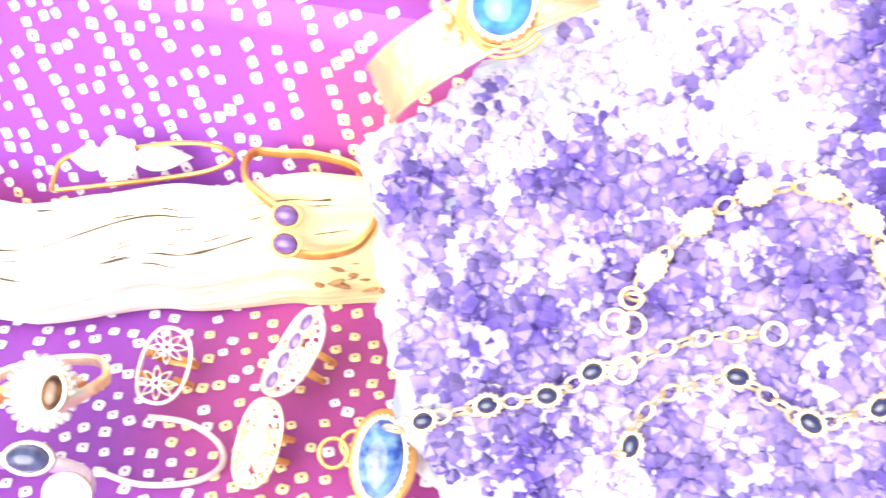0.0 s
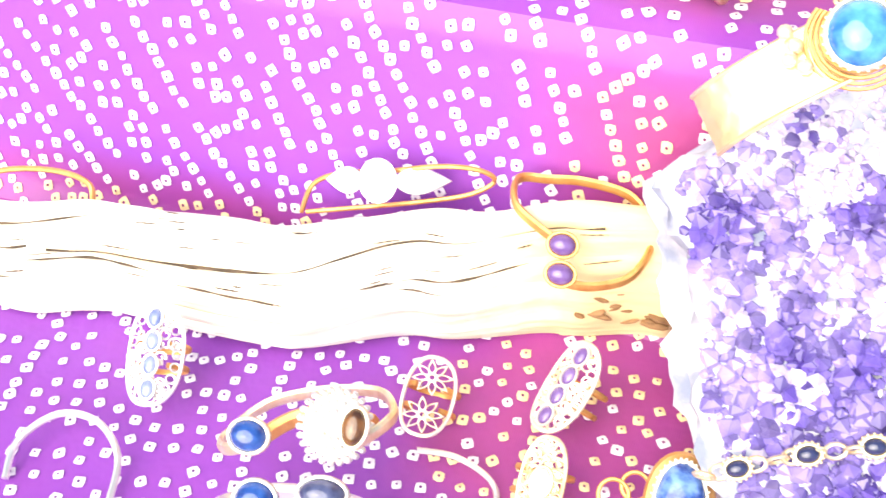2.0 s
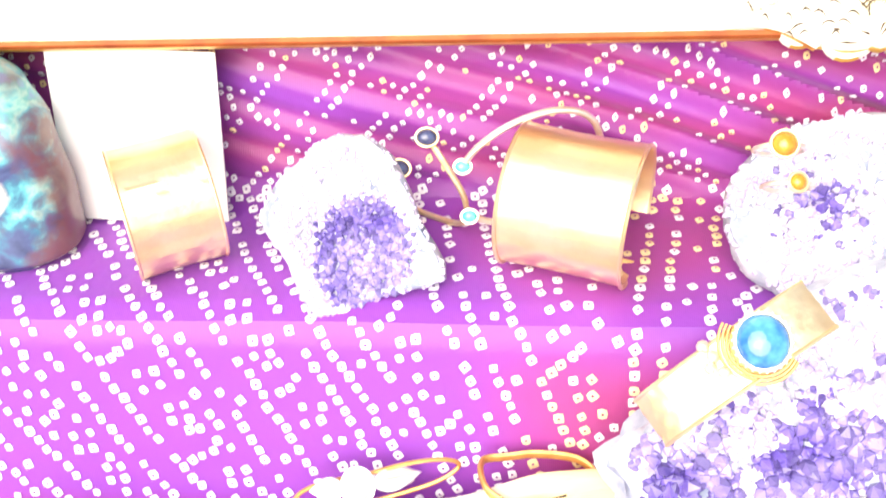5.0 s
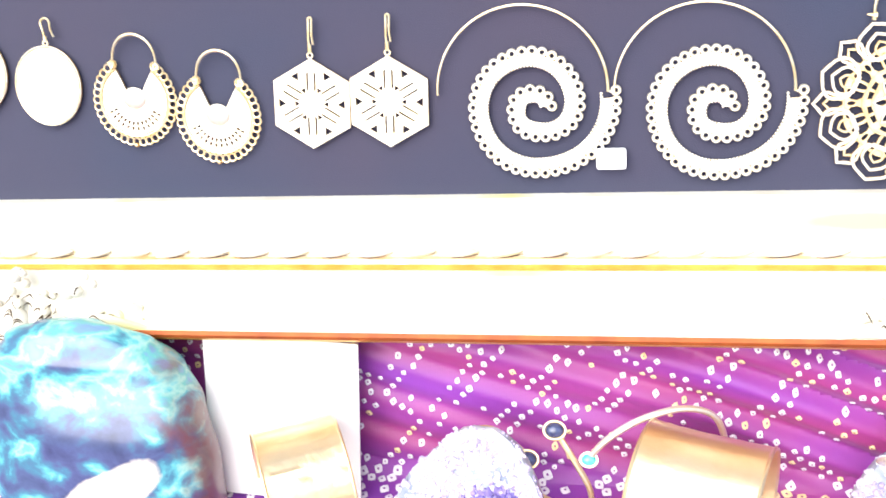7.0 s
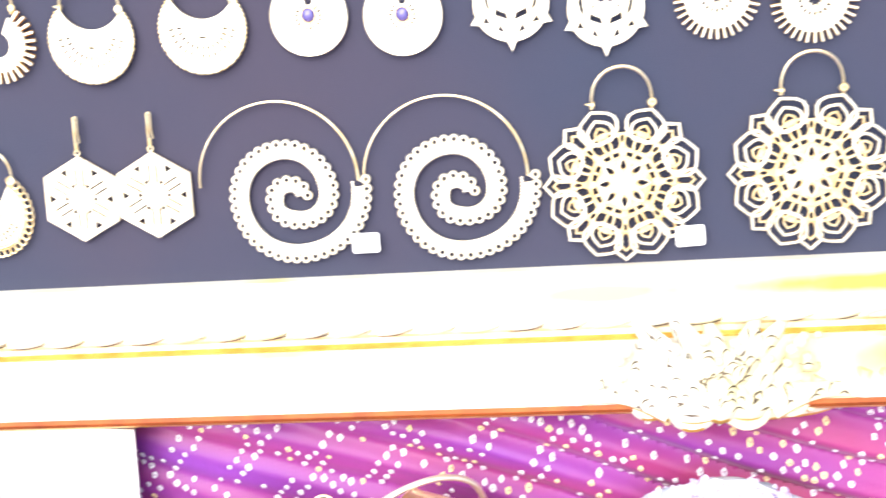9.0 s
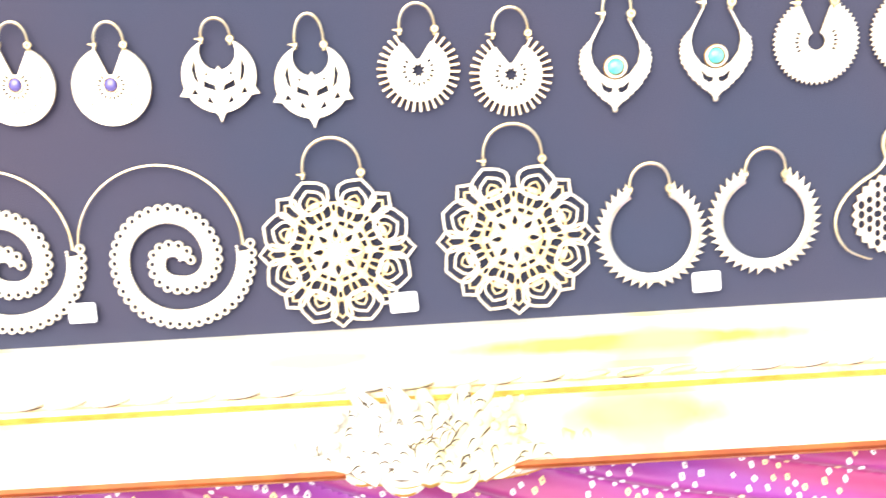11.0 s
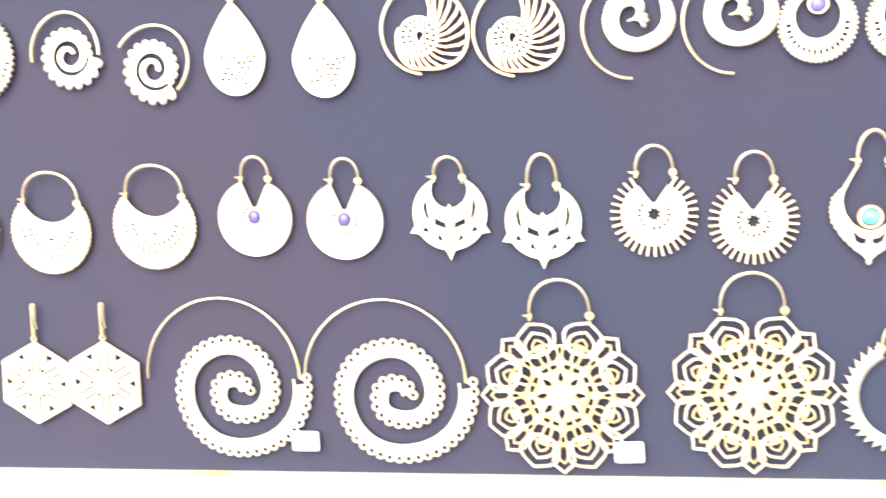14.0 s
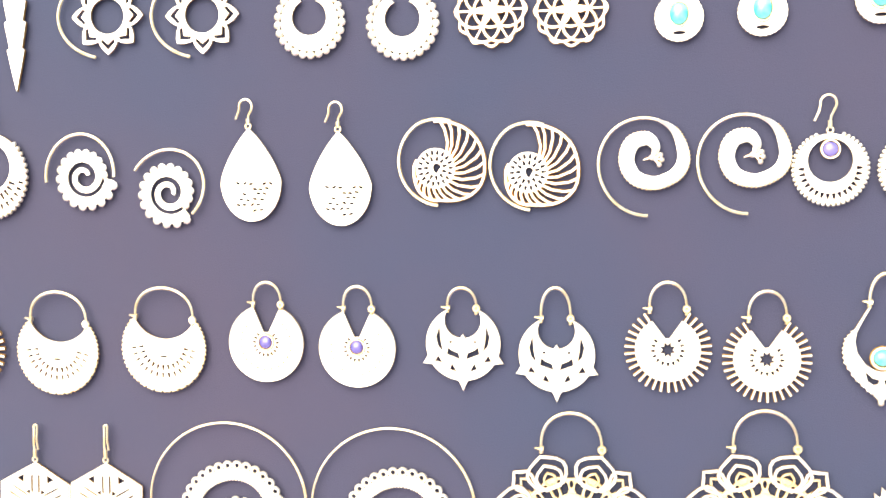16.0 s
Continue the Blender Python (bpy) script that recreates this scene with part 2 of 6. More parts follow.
def labradorite_material():
    m, n, l, p = nodes_of("labradorite")
    tc = n.new("ShaderNodeTexCoord")
    mp = n.new("ShaderNodeMapping")
    mp.inputs["Rotation"].default_value, mp.inputs["Scale"].default_value = (0, radians(38), 0), (0.9, 1.0, 1.15)
    l.new(tc.outputs["Object"], mp.inputs["Vector"])
    no = n.new("ShaderNodeTexNoise")
    no.inputs["Scale"].default_value, no.inputs["Detail"].default_value, no.inputs["Distortion"].default_value = 60.0, 14.0, 0.3
    l.new(mp.outputs[0], no.inputs["Vector"])
    # the flash runs from green at the top to deep blue at the foot
    sp = n.new("ShaderNodeSeparateXYZ")
    l.new(tc.outputs["Object"], sp.inputs[0])
    ad = n.new("ShaderNodeMath")
    ad.operation = 'MULTIPLY_ADD'
    ad.inputs[1].default_value = 2.2
    l.new(sp.outputs[2], ad.inputs[0])
    l.new(no.outputs["Fac"], ad.inputs[2])
    r = n.new("ShaderNodeValToRGB")
    stops = ((0.40, (0.025, 0.035, 0.10)), (0.53, (0.06, 0.085, 0.20)), (0.60, (0.05, 0.17, 0.26)), (0.66, (0.10, 0.40, 0.44)), (0.71, (0.30, 0.50, 0.44)), (0.76, (0.12, 0.40, 0.38)), (0.82, (0.16, 0.28, 0.46)))
    while len(r.color_ramp.elements) < len(stops):
        r.color_ramp.elements.new(0.5)
    for e, (q, c) in zip(r.color_ramp.elements, stops):
        e.position, e.color = q, (*c, 1)
    l.new(ad.outputs[0], r.inputs[0])
    l.new(r.outputs[0], p.inputs["Base Color"])
    p.inputs["Roughness"].default_value = 0.34
    p.inputs["Coat Weight"].default_value = 0.6
    p.inputs["Coat Roughness"].default_value = 0.12
    bn = n.new("ShaderNodeBump")
    bn.inputs["Strength"].default_value, bn.inputs["Distance"].default_value = 0.10, 0.0015
    l.new(no.outputs["Fac"], bn.inputs["Height"])
    l.new(bn.outputs[0], p.inputs["Normal"])
    return m


LABRADORITE = labradorite_material()
# red reflection along the right side, painted into the stone's colour
tint_over(LABRADORITE, (0.17, 0.06, 0.065), 0, 0.062, 0.076, 70.0, 6.0, 0.85)


patch_or_reflection(LABRADORITE, (0.004, -0.02, 0.023), -30, (0.032, 0.2, 0.0105), (0.60, 0.56, 0.47))

# ---- builders ----


class Shape:
    """Vertices and faces gathered for one mesh."""

    def __init__(self):
        self.v, self.f = [], []

    def add(self, verts, faces):
        k = len(self.v)
        self.v += [tuple(q) for q in verts]
        self.f += [tuple(i + k for i in q) for q in faces]
        return self

    def grid(self, rows, close_u=False, close_v=False):
        """rows: equal lists of points, joined by quads."""
        nu, nv = len(rows), len(rows[0])
        faces = []
        for i in range(nu if close_u else nu - 1):
            for j in range(nv if close_v else nv - 1):
                a, b = i * nv + j, i * nv + (j + 1) % nv
                c, d = ((i + 1) % nu) * nv + (j + 1) % nv, ((i + 1) % nu) * nv + j
                faces.append((a, b, c, d))
        return self.add([q for r in rows for q in r], faces)

    def tube(self, path, r, sides=8, closed=False, flat=1.0, up=(0, 0, 1), taper=None):
        """A wire along path; flat squeezes it along up."""
        path = [Vector(q) for q in path]
        n, rings = len(path), []
        for i, q in enumerate(path):
            a = path[(i - 1) % n] if closed or i else q
            b = path[(i + 1) % n] if closed or i < n - 1 else q
            d = (b - a).normalized() if (b - a).length > 1e-9 else Vector((1, 0, 0))
            u = Vector(up)
            s = d.cross(u)
            s = s.normalized() if s.length > 1e-4 else d.orthogonal().normalized()
            w = s.cross(d).normalized()
            rr = r * (taper(i / (n - 1)) if taper else 1)
            rings.append([q + s * (rr * math.cos(6.28319 * k / sides)) + w * (rr * flat * math.sin(6.28319 * k / sides)) for k in range(sides)])
        self.grid(rings, close_u=closed, close_v=True)
        if not closed:
            k = len(self.v) - n * sides
            self.f += [tuple(k + i for i in reversed(range(sides))), tuple(k + (n - 1) * sides + i for i in range(sides))]
        return self

    def ball(self, c, rx, ry=None, rz=None, m=None, nu=8, nv=12):
        ry, rz = ry or rx, rz or rx
        rows = []
        for i in range(nu + 1):
            a = math.pi * i / nu
            row = [Vector((rx * math.sin(a) * math.cos(6.28319 * j / nv), ry * math.sin(a) * math.sin(6.28319 * j / nv), rz * math.cos(a))) for j in range(nv)]
            rows.append([(m @ q if m else q) + Vector(c) for q in row])
        return self.grid(rows, close_v=True)

    def box(self, lo, hi):
        x0, y0, z0 = lo
        x1, y1, z1 = hi
        return self.add([(x0, y0, z0), (x1, y0, z0), (x1, y1, z0), (x0, y1, z0), (x0, y0, z1), (x1, y0, z1), (x1, y1, z1), (x0, y1, z1)],
                        [(3, 2, 1, 0), (4, 5, 6, 7), (0, 1, 5, 4), (1, 2, 6, 5), (2, 3, 7, 6), (3, 0, 4, 7)])

    def plate(self, loops, t=0.0009, z=0.0, bevel=0.00024, mapping=None):
        """Flat metal cut to the loops (even-odd, so inner loops are holes), with softened edges."""
        cu = bpy.data.curves.new("cut", 'CURVE')
        cu.dimensions, cu.fill_mode = '2D', 'BOTH'
        cu.extrude, cu.bevel_depth, cu.bevel_resolution = t / 2, bevel, 0
        cu.offset = -bevel
        for loop in loops:
            sp = cu.splines.new('POLY')
            sp.points.add(len(loop) - 1)
            for q, pt in zip(loop, sp.points):
                pt.co = (q[0], q[1], 0, 1)
            sp.use_cyclic_u = True
        ob = bpy.data.objects.new("cut", cu)
        me = ob.to_mesh()
        vs = [Vector((q.co.x, q.co.y, q.co.z + z)) for q in me.vertices]
        if mapping:
            vs = [mapping(q) for q in vs]
        self.add(vs, [tuple(p.vertices) for p in me.polygons])
        ob.to_mesh_clear()
        bpy.data.objects.remove(ob)
        bpy.data.curves.remove(cu)
        return self

    def mesh(self, name, material, smooth=True):
        me = bpy.data.meshes.new(name)
        me.from_pydata([tuple(q) for q in self.v], [], self.f)
        me.update()
        bm = bmesh.new()
        bm.from_mesh(me)
        bmesh.ops.recalc_face_normals(bm, faces=bm.faces)
        bm.to_mesh(me)
        bm.free()
        me.materials.append(material)
        if smooth:
            me.polygons.foreach_set("use_smooth", [True] * len(me.polygons))
            me.set_sharp_from_angle(angle=radians(38))
        return me


def shade_sides(me, material, limit=0.55):
    """Gives the sides of a flat cut piece a darker gold that paints in their shading."""
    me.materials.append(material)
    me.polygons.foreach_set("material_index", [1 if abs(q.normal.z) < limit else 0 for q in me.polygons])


def part(name, shape, material, parent, label="", smooth=True):
    ob = new(name, shape if isinstance(shape, bpy.types.Mesh) else shape.mesh(name, material, smooth))
    ob.parent = parent
    if label:
        ob["label"] = label
    return ob


def thing(name, m, label, category, group="", kind=""):
    ob = new(name)
    ob.empty_display_size = 0.01
    ob.matrix_world = m
    return tagged(ob, label, category, group, kind)


def structure(name, shape, material, label="", category="", smooth=True):
    ob = new(name, shape.mesh(name, material, smooth))
    return tagged(ob, label, category, kind="structure")


def circle(cx, cy, r, n=28, ry=None, a0=0.0):
    return [(cx + r * math.cos(a0 + 6.28319 * i / n), cy + (ry or r) * math.sin(a0 + 6.28319 * i / n)) for i in range(n)]


def smoothstep(a, b, x):
    t = min(max((x - a) / (b - a), 0), 1)
    return t * t * (3 - 2 * t)


def along(pairs, x):
    """Piecewise smooth value from (x, value) pairs."""
    if x <= pairs[0][0]:
        return pairs[0][1]
    for (a, p), (b, q) in zip(pairs, pairs[1:]):
        if x <= b:
            t = (x - a) / (b - a)
            return p + (q - p) * t * t * (3 - 2 * t)
    return pairs[-1][1]


from mathutils.bvhtree import BVHTree

# ---- the stepped, cloth-covered display ----
ground = structure("ground", Shape().grid([[(x, y, -0.76) for y in (-60, -3, 3, 60)] for x in (-60, -3, 3, 60)]), PAVING, "grey paving under the stall", "ground")
table = thing("table", pose(0, 0.1, -0.76), "plain wooden stall table under the cloth", "table")
part("tabletop", Shape().box((-0.75, -0.2, 0.71), (0.65, 0.5, 0.755)), TABLE, table)
for lx in (-0.7, 0.6):
    for ly in (-0.15, 0.45):
        part("leg", Shape().box((lx - 0.025, ly - 0.025, 0), (lx + 0.025, ly + 0.025, 0.71)), TABLE, table)
riser = thing("display_riser", pose(0, 0, -0.005), "plain wooden stepped riser under the cloth", "riser")
part("lower_step", Shape().box((-0.7, 0.325, 0.0), (0.6, 0.41, 0.098)), TABLE, riser)
part("upper_step", Shape().box((-0.7, 0.41, 0.0), (0.6, 0.58, 0.1785)), TABLE, riser)

PROFILE = [(-0.10, -0.30), (-0.104, -0.02), (-0.096, -0.002), (-0.08, 0.0), (0.262, 0.0), (0.275, 0.002), (0.282, 0.010), (0.306, 0.094), (0.3105, 0.1015), (0.319, 0.1045), (0.374, 0.105), (0.384, 0.107), (0.389, 0.114), (0.3965, 0.165), (0.400, 0.1735), (0.408, 0.1765), (0.50, 0.1765)]
LENGTHS = [0.0]
for (ya, za), (yb, zb) in zip(PROFILE, PROFILE[1:]):
    LENGTHS.append(LENGTHS[-1] + math.hypot(yb - ya, zb - za))


def cloth_base(s):
    for (a, b), (p, q) in zip(zip(LENGTHS, LENGTHS[1:]), zip(PROFILE, PROFILE[1:])):
        if s <= b:
            t = (s - a) / (b - a)
            return p[0] + (q[0] - p[0]) * t, p[1] + (q[1] - p[1]) * t
    return PROFILE[-1]


S_TABLE, S_FOOT, S_EDGE, S_BACK, S_TOP = LENGTHS[3], LENGTHS[5], LENGTHS[8], LENGTHS[11], LENGTHS[14]


def cloth_point(x, s):
    y, z = cloth_base(s)
    # gathered folds on the upright back, running nearly level
    back = smoothstep(S_BACK - 0.004, S_BACK + 0.012, s) * (1 - smoothstep(S_TOP + 0.002, S_TOP + 0.012, s))
    k = (s - S_BACK) + 0.27 * x + 0.009 * math.sin(8 * x + 1.0) + 0.003 * math.sin(23 * x)
    strength = 0.55 + 0.75 * smoothstep(-0.24, 0.0, x)
    w1 = 0.5 + 0.5 * math.sin(k * 330 + 0.9 * math.sin(11 * x))
    w2 = abs(math.sin(k * 320 + 2.0 + 4 * x))
    fold = back * strength * (0.0040 * (w1 ** 0.8 - 0.55) + 0.0013 * (w2 - 0.6))
    # slack on the riser and the table
    soft = noise.noise(Vector((x * 9, s * 9, 1.7))) * 0.0018 * (1 - back)
    y -= fold + soft * smoothstep(S_FOOT, S_FOOT + 0.02, s)
    z += soft * (1 - smoothstep(S_FOOT, S_FOOT + 0.02, s)) * 0.6 + 0.0014 * noise.noise(Vector((x * 6, 3.1, s * 5))) * smoothstep(S_FOOT, S_EDGE, s)
    return Vector((x, y, z))


def cloth_dye(x, s):
    """0: purple, 1: magenta."""
    d = smoothstep(S_BACK - 0.01, S_BACK + 0.02, s) * (0.52 + 0.75 * noise.noise(Vector((x * 7, (s - S_BACK + 0.27 * x) * 70, 6.0))) + 0.16 * smoothstep(-0.1, 0.05, x))
    d = max(d, smoothstep(-0.135, -0.07, x + 0.22 * (s - S_FOOT)) * smoothstep(S_FOOT, S_FOOT + 0.02, s) * (1 - smoothstep(S_EDGE - 0.03, S_EDGE + 0.005, s)) * 0.8)
    d = max(d, (1 - smoothstep(0.045, 0.085, math.hypot(x + 0.085, (s - S_FOOT + 0.045) * 1.1))) * 0.6)
    d = max(d, (1 - smoothstep(0.02, 0.06, math.hypot((x + 0.075) * 0.7, s - S_BACK + 0.02))) * 0.6)
    d = max(d, (1 - smoothstep(0.01, 0.03, abs(s - S_FOOT - 0.004))) * 0.45)
    return d


xs = [-0.66 + 1.2 * i / 520 for i in range(521)]
ss = []
for a, b in zip(LENGTHS, LENGTHS[1:]):
    n = max(2, int((b - a) / (0.0014 if a >= S_BACK - 0.001 else 0.0032))) if a >= LENGTHS[3] else 6
    n = min(n, 90)
    ss += [a + (b - a) * i / n for i in range(n)]
ss.append(LENGTHS[-1])
sheet = Shape().grid([[cloth_point(x, s) for s in ss] for x in xs])
cloth = tagged(new("display_cloth", sheet.mesh("display_cloth", CLOTH)), "purple and magenta tie-dyed cotton cloth with white dots, draped over steps", "cloth")
dye = cloth.data.attributes.new("dye", 'FLOAT', 'POINT')
dye.data.foreach_set("value", [cloth_dye(x, s) for x in xs for s in ss])

# tie-dye knots: rings of undyed cotton in slanting chains, clusters and arcs
taken = {}
KNOTS = {False: Shape(), True: Shape()}
rnd = random.Random(7)


def knot(x, s, size=0.0043, turn=None, apart=0.0049):
    if not (-0.5 < x < 0.34 and 0.45 < s < LENGTHS[-1] - 0.07):
        return
    cell = (int(x // 0.006), int(s // 0.006))
    for i in (-1, 0, 1):
        for j in (-1, 0, 1):
            for (px, ps) in taken.get((cell[0] + i, cell[1] + j), ()):
                if math.hypot(px - x, ps - s) < apart:
                    return
    taken.setdefault(cell, []).append((x, s))
    size *= rnd.uniform(0.78, 1.04) * (0.68 if s > S_BACK + 0.004 else 1.0)
    a0 = (rnd.uniform(-0.35, 0.35) if turn is None else turn) + 0.35
    outer, inner = [], []
    for i in range(8):
        a = a0 + i * math.pi / 4
        r = size / 2 * (1.16 if i % 2 else 0.97) * rnd.uniform(0.9, 1.08)
        outer.append((x + r * math.cos(a), s + r * 1.05 * math.sin(a)))
        inner.append((x + r * 0.26 * math.cos(a), s + r * 0.26 * math.sin(a)))
    pts = [cloth_point(*q) for q in outer] + [cloth_point(*q) for q in inner]
    ax = cloth_point(x + 0.002, s) - cloth_point(x - 0.002, s)
    az = cloth_point(x, s + 0.002) - cloth_point(x, s - 0.002)
    nrm = ax.cross(az).normalized()
    pts = [q + nrm * (0.00045 if i < 8 else 0.0009) for i, q in enumerate(pts)]
    faces = [(i, (i + 1) % 8, 8 + (i + 1) % 8, 8 + i) for i in range(8)]
    d = cloth_dye(x, s)
    KNOTS[d > 0.42 and rnd.random() < (0.30 if s > S_BACK else 0.75)].add(pts, faces)


def chain(points, gap=0.0057, size=0.0043, jitter=0.0005):
    """Knots at even steps along a polyline in the cloth's own plane."""
    rest = 0.0
    for (xa, sa), (xb, sb) in zip(points, points[1:]):
        d = math.hypot(xb - xa, sb - sa)
        u = rest
        while u < d:
            knot(xa + (xb - xa) * u / d + rnd.gauss(0, jitter), sa + (sb - sa) * u / d + rnd.gauss(0, jitter), size, apart=min(0.0049, gap * 0.86))
            u += gap
        rest = u - d


# slanting double chains over riser and ledge, fanning from leaning to upright along the table
SLANT = [(-0.40, 0.80), (-0.30, 0.74), (-0.20, 0.58), (-0.125, 0.30), (-0.085, -0.04), (0.05, -0.10)]
for k in range(-9, 12):
    x0 = 0.052 * k - 0.02
    lean = along(SLANT, x0)
    for dx in (0.0, 0.0105, 0.0265):
        chain([(x0 + dx - lean * (s - S_FOOT - 0.05) + 0.003 * math.sin(40 * s + k), s) for s in np.linspace(S_FOOT - 0.004, S_BACK, 30)], 0.0054)
    # clusters of two by two, hooks and rings between the chains
    for j in range(11):
        s = S_FOOT + 0.006 + 0.0145 * j
        x = x0 + 0.0375 - lean * (s - S_FOOT - 0.05)
        if (j + k) % 3 == 1:
            chain([(x - 0.005, s - 0.004), (x + 0.003, s + 0.001), (x + 0.007, s + 0.007), (x + 0.002, s + 0.012), (x - 0.005, s + 0.010)], 0.0051)
        else:
            for ax_, as_ in ((0, 0), (0.0066, 0.001), (-0.001, 0.0066), (0.0058, 0.0075)):
                knot(x + ax_ + rnd.gauss(0, 0.0005), s + as_ + rnd.gauss(0, 0.0005))
# a close row along the foot of the riser
chain([(x, S_FOOT + 0.0135 + 0.05 * (x + 0.2)) for x in np.linspace(-0.225, -0.10, 30)], 0.0050)
# crossing double chains with scattered fours on the gathered back
for k in range(-16, 12):
    x0 = 0.034 * k
    for dx in (0.0, 0.0085):
        chain([(x0 + dx + 0.85 * (s - S_BACK), s) for s in np.linspace(S_BACK, LENGTHS[-1], 20)], 0.0045, 0.0042)
    if k % 2:
        for dx in (0.0, 0.008):
            chain([(x0 + dx - 1.5 * (s - S_BACK), s) for s in np.linspace(S_BACK, LENGTHS[-1], 20)], 0.0045, 0.0042)
for i in range(1100):
    knot(rnd.uniform(-0.5, 0.34), rnd.uniform(S_BACK, LENGTHS[-1]), 0.0040, apart=0.0068)
# garlands on the table: nested arcs, rows and scattered fours
for k in range(-5, 5):
    cx, cs = 0.088 * k - 0.06, S_FOOT - 0.028
    for r in (0.034, 0.019):
        chain([(cx + r * math.cos(a), cs - 0.75 * r * math.sin(a)) for a in np.linspace(0.1, 3.0, 30)], 0.0055)
    chain([(cx + 0.044, S_FOOT - 0.002), (cx + 0.040, S_FOOT - 0.06), (cx + 0.048, S_FOOT - 0.15)], 0.0056)
    chain([(cx + 0.04 - 0.009, S_FOOT - 0.064), (cx, S_FOOT - 0.070), (cx - 0.03, S_FOOT - 0.064)], 0.0066)
chain([(x, S_FOOT - 0.004 + 0.002 * math.sin(30 * x)) for x in np.linspace(-0.48, 0.3, 60)], 0.0058)
for i in range(-64, 46):
    for j in range(38):
        knot(0.0076 * i + 0.003 * math.sin(j * 1.9), S_FOOT - 0.008 - 0.0074 * j + 0.002 * math.sin(i * 1.3), 0.0040, apart=0.0066)
for i in range(3400):
    knot(rnd.uniform(-0.5, 0.34), rnd.uniform(S_FOOT, S_BACK), 0.0042, apart=0.0067)
part("white_dotting", KNOTS[False], DOT, cloth, "small white tie-dye rings")["kind"] = "stuff"
part("yellow_dotting", KNOTS[True], DOT_Y, cloth, "small yellow tie-dye rings")["kind"] = "stuff"

# ---- framed earring board, leaning back ten degrees ----
LEAN_BACK = 10.0
board_m = pose(0, 0.411, 0.2335, 90 - LEAN_BACK, 0, 0)        # x along, y up the board, z towards the viewer
frame_thing = thing("picture_frame", board_m, "large ornate white and gilt picture frame holding a navy board", "frame")
part("backing_board", Shape().box((-0.60, -0.03, -0.012), (0.50, 0.46, -0.001)), FELT, frame_thing, "navy felt board")
# rail profile, outwards from the opening: (distance below the opening, height towards the viewer)
RAIL = [(0.0, -0.001), (0.0005, 0.004), (0.003, 0.0055), (0.0175, 0.0085), (0.0195, 0.012), (0.0225, 0.0135), (0.0240, 0.0125), (0.0262, 0.0130), (0.0275, 0.0150), (0.0285, 0.0140), (0.030, 0.0165), (0.036, 0.0185), (0.043, 0.0215), (0.0485, 0.0255), (0.0500, 0.0265), (0.0512, 0.0273), (0.0530, 0.0280), (0.0545, 0.0275), (0.0560, 0.0255), (0.0565, 0.0225), (0.0565, -0.012)]


def rail(u0, u1, v0, dv, pick, mirror=False):
    s = Shape()
    pts = [q for q in RAIL if pick[0] <= q[0] <= pick[1]]
    n = 60
    s.grid([[((u0 - q[0]) + (u1 - u0 + 2 * q[0]) * i / n, v0 + dv * q[0], q[1]) for q in pts] for i in range(n + 1)])
    return s


for nm, v0, dv in (("lower_rail", 0.0, -1), ("upper_rail", 0.42, 1)):
    r_ = part(nm, rail(-0.56, 0.46, v0, dv, (0, 0.0195)), WHITE, frame_thing)
    part("rope_channel", rail(-0.56, 0.46, v0, dv, (0.0195, 0.0262)), PALE_GILT, r_, "worn gilt channel")
    part("gilt_bead", rail(-0.56, 0.46, v0, dv, (0.0262, 0.0285)), GILT, r_)
    part("cove", rail(-0.56, 0.46, v0, dv, (0.0285, 0.0512)), WHITE, r_)
    part("outer_lip", rail(-0.56, 0.46, v0, dv, (0.0512, 0.0545)), RUST, r_, "dark reddish gilt lip")
    part("lower_edge", rail(-0.56, 0.46, v0, dv, (0.0545, 0.0565)), GILT, r_)
for u, sgn in ((-0.56, -1), (0.46, 1)):
    s = Shape()
    s.grid([[(u + sgn * q[0], -q[0] + (0.42 + 2 * q[0]) * i / 30, q[1]) for q in RAIL] for i in range(31)])
    part("side_rail", s, WHITE, frame_thing)
# rope moulding along the lower rail
# worn: thin brown lines that paint in the shade between the twists
rope, worn = Shape(), Shape()
rope_rnd = random.Random(21)
for i in range(57):
    u = -0.55 + i * 0.018
    tilt = radians(rope_rnd.uniform(5, 10))
    rope.ball((u, -0.0210, 0.0142), 0.0082, 0.0016, 0.0019, m=Matrix.Rotation(tilt, 3, 'Z'), nu=6, nv=9)
    a, b = rope_rnd.uniform(-0.008, -0.003), rope_rnd.uniform(0.003, 0.0085)
    if rope_rnd.random() < 0.25:
        continue
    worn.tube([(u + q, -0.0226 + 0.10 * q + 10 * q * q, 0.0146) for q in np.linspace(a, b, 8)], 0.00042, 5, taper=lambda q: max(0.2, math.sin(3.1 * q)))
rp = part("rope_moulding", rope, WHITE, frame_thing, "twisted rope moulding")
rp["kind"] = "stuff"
part("twist_shade", worn, CRACK_AND_SHADE, rp, "brown lines painting shade in the gaps between the twists")["kind"] = "stuff"


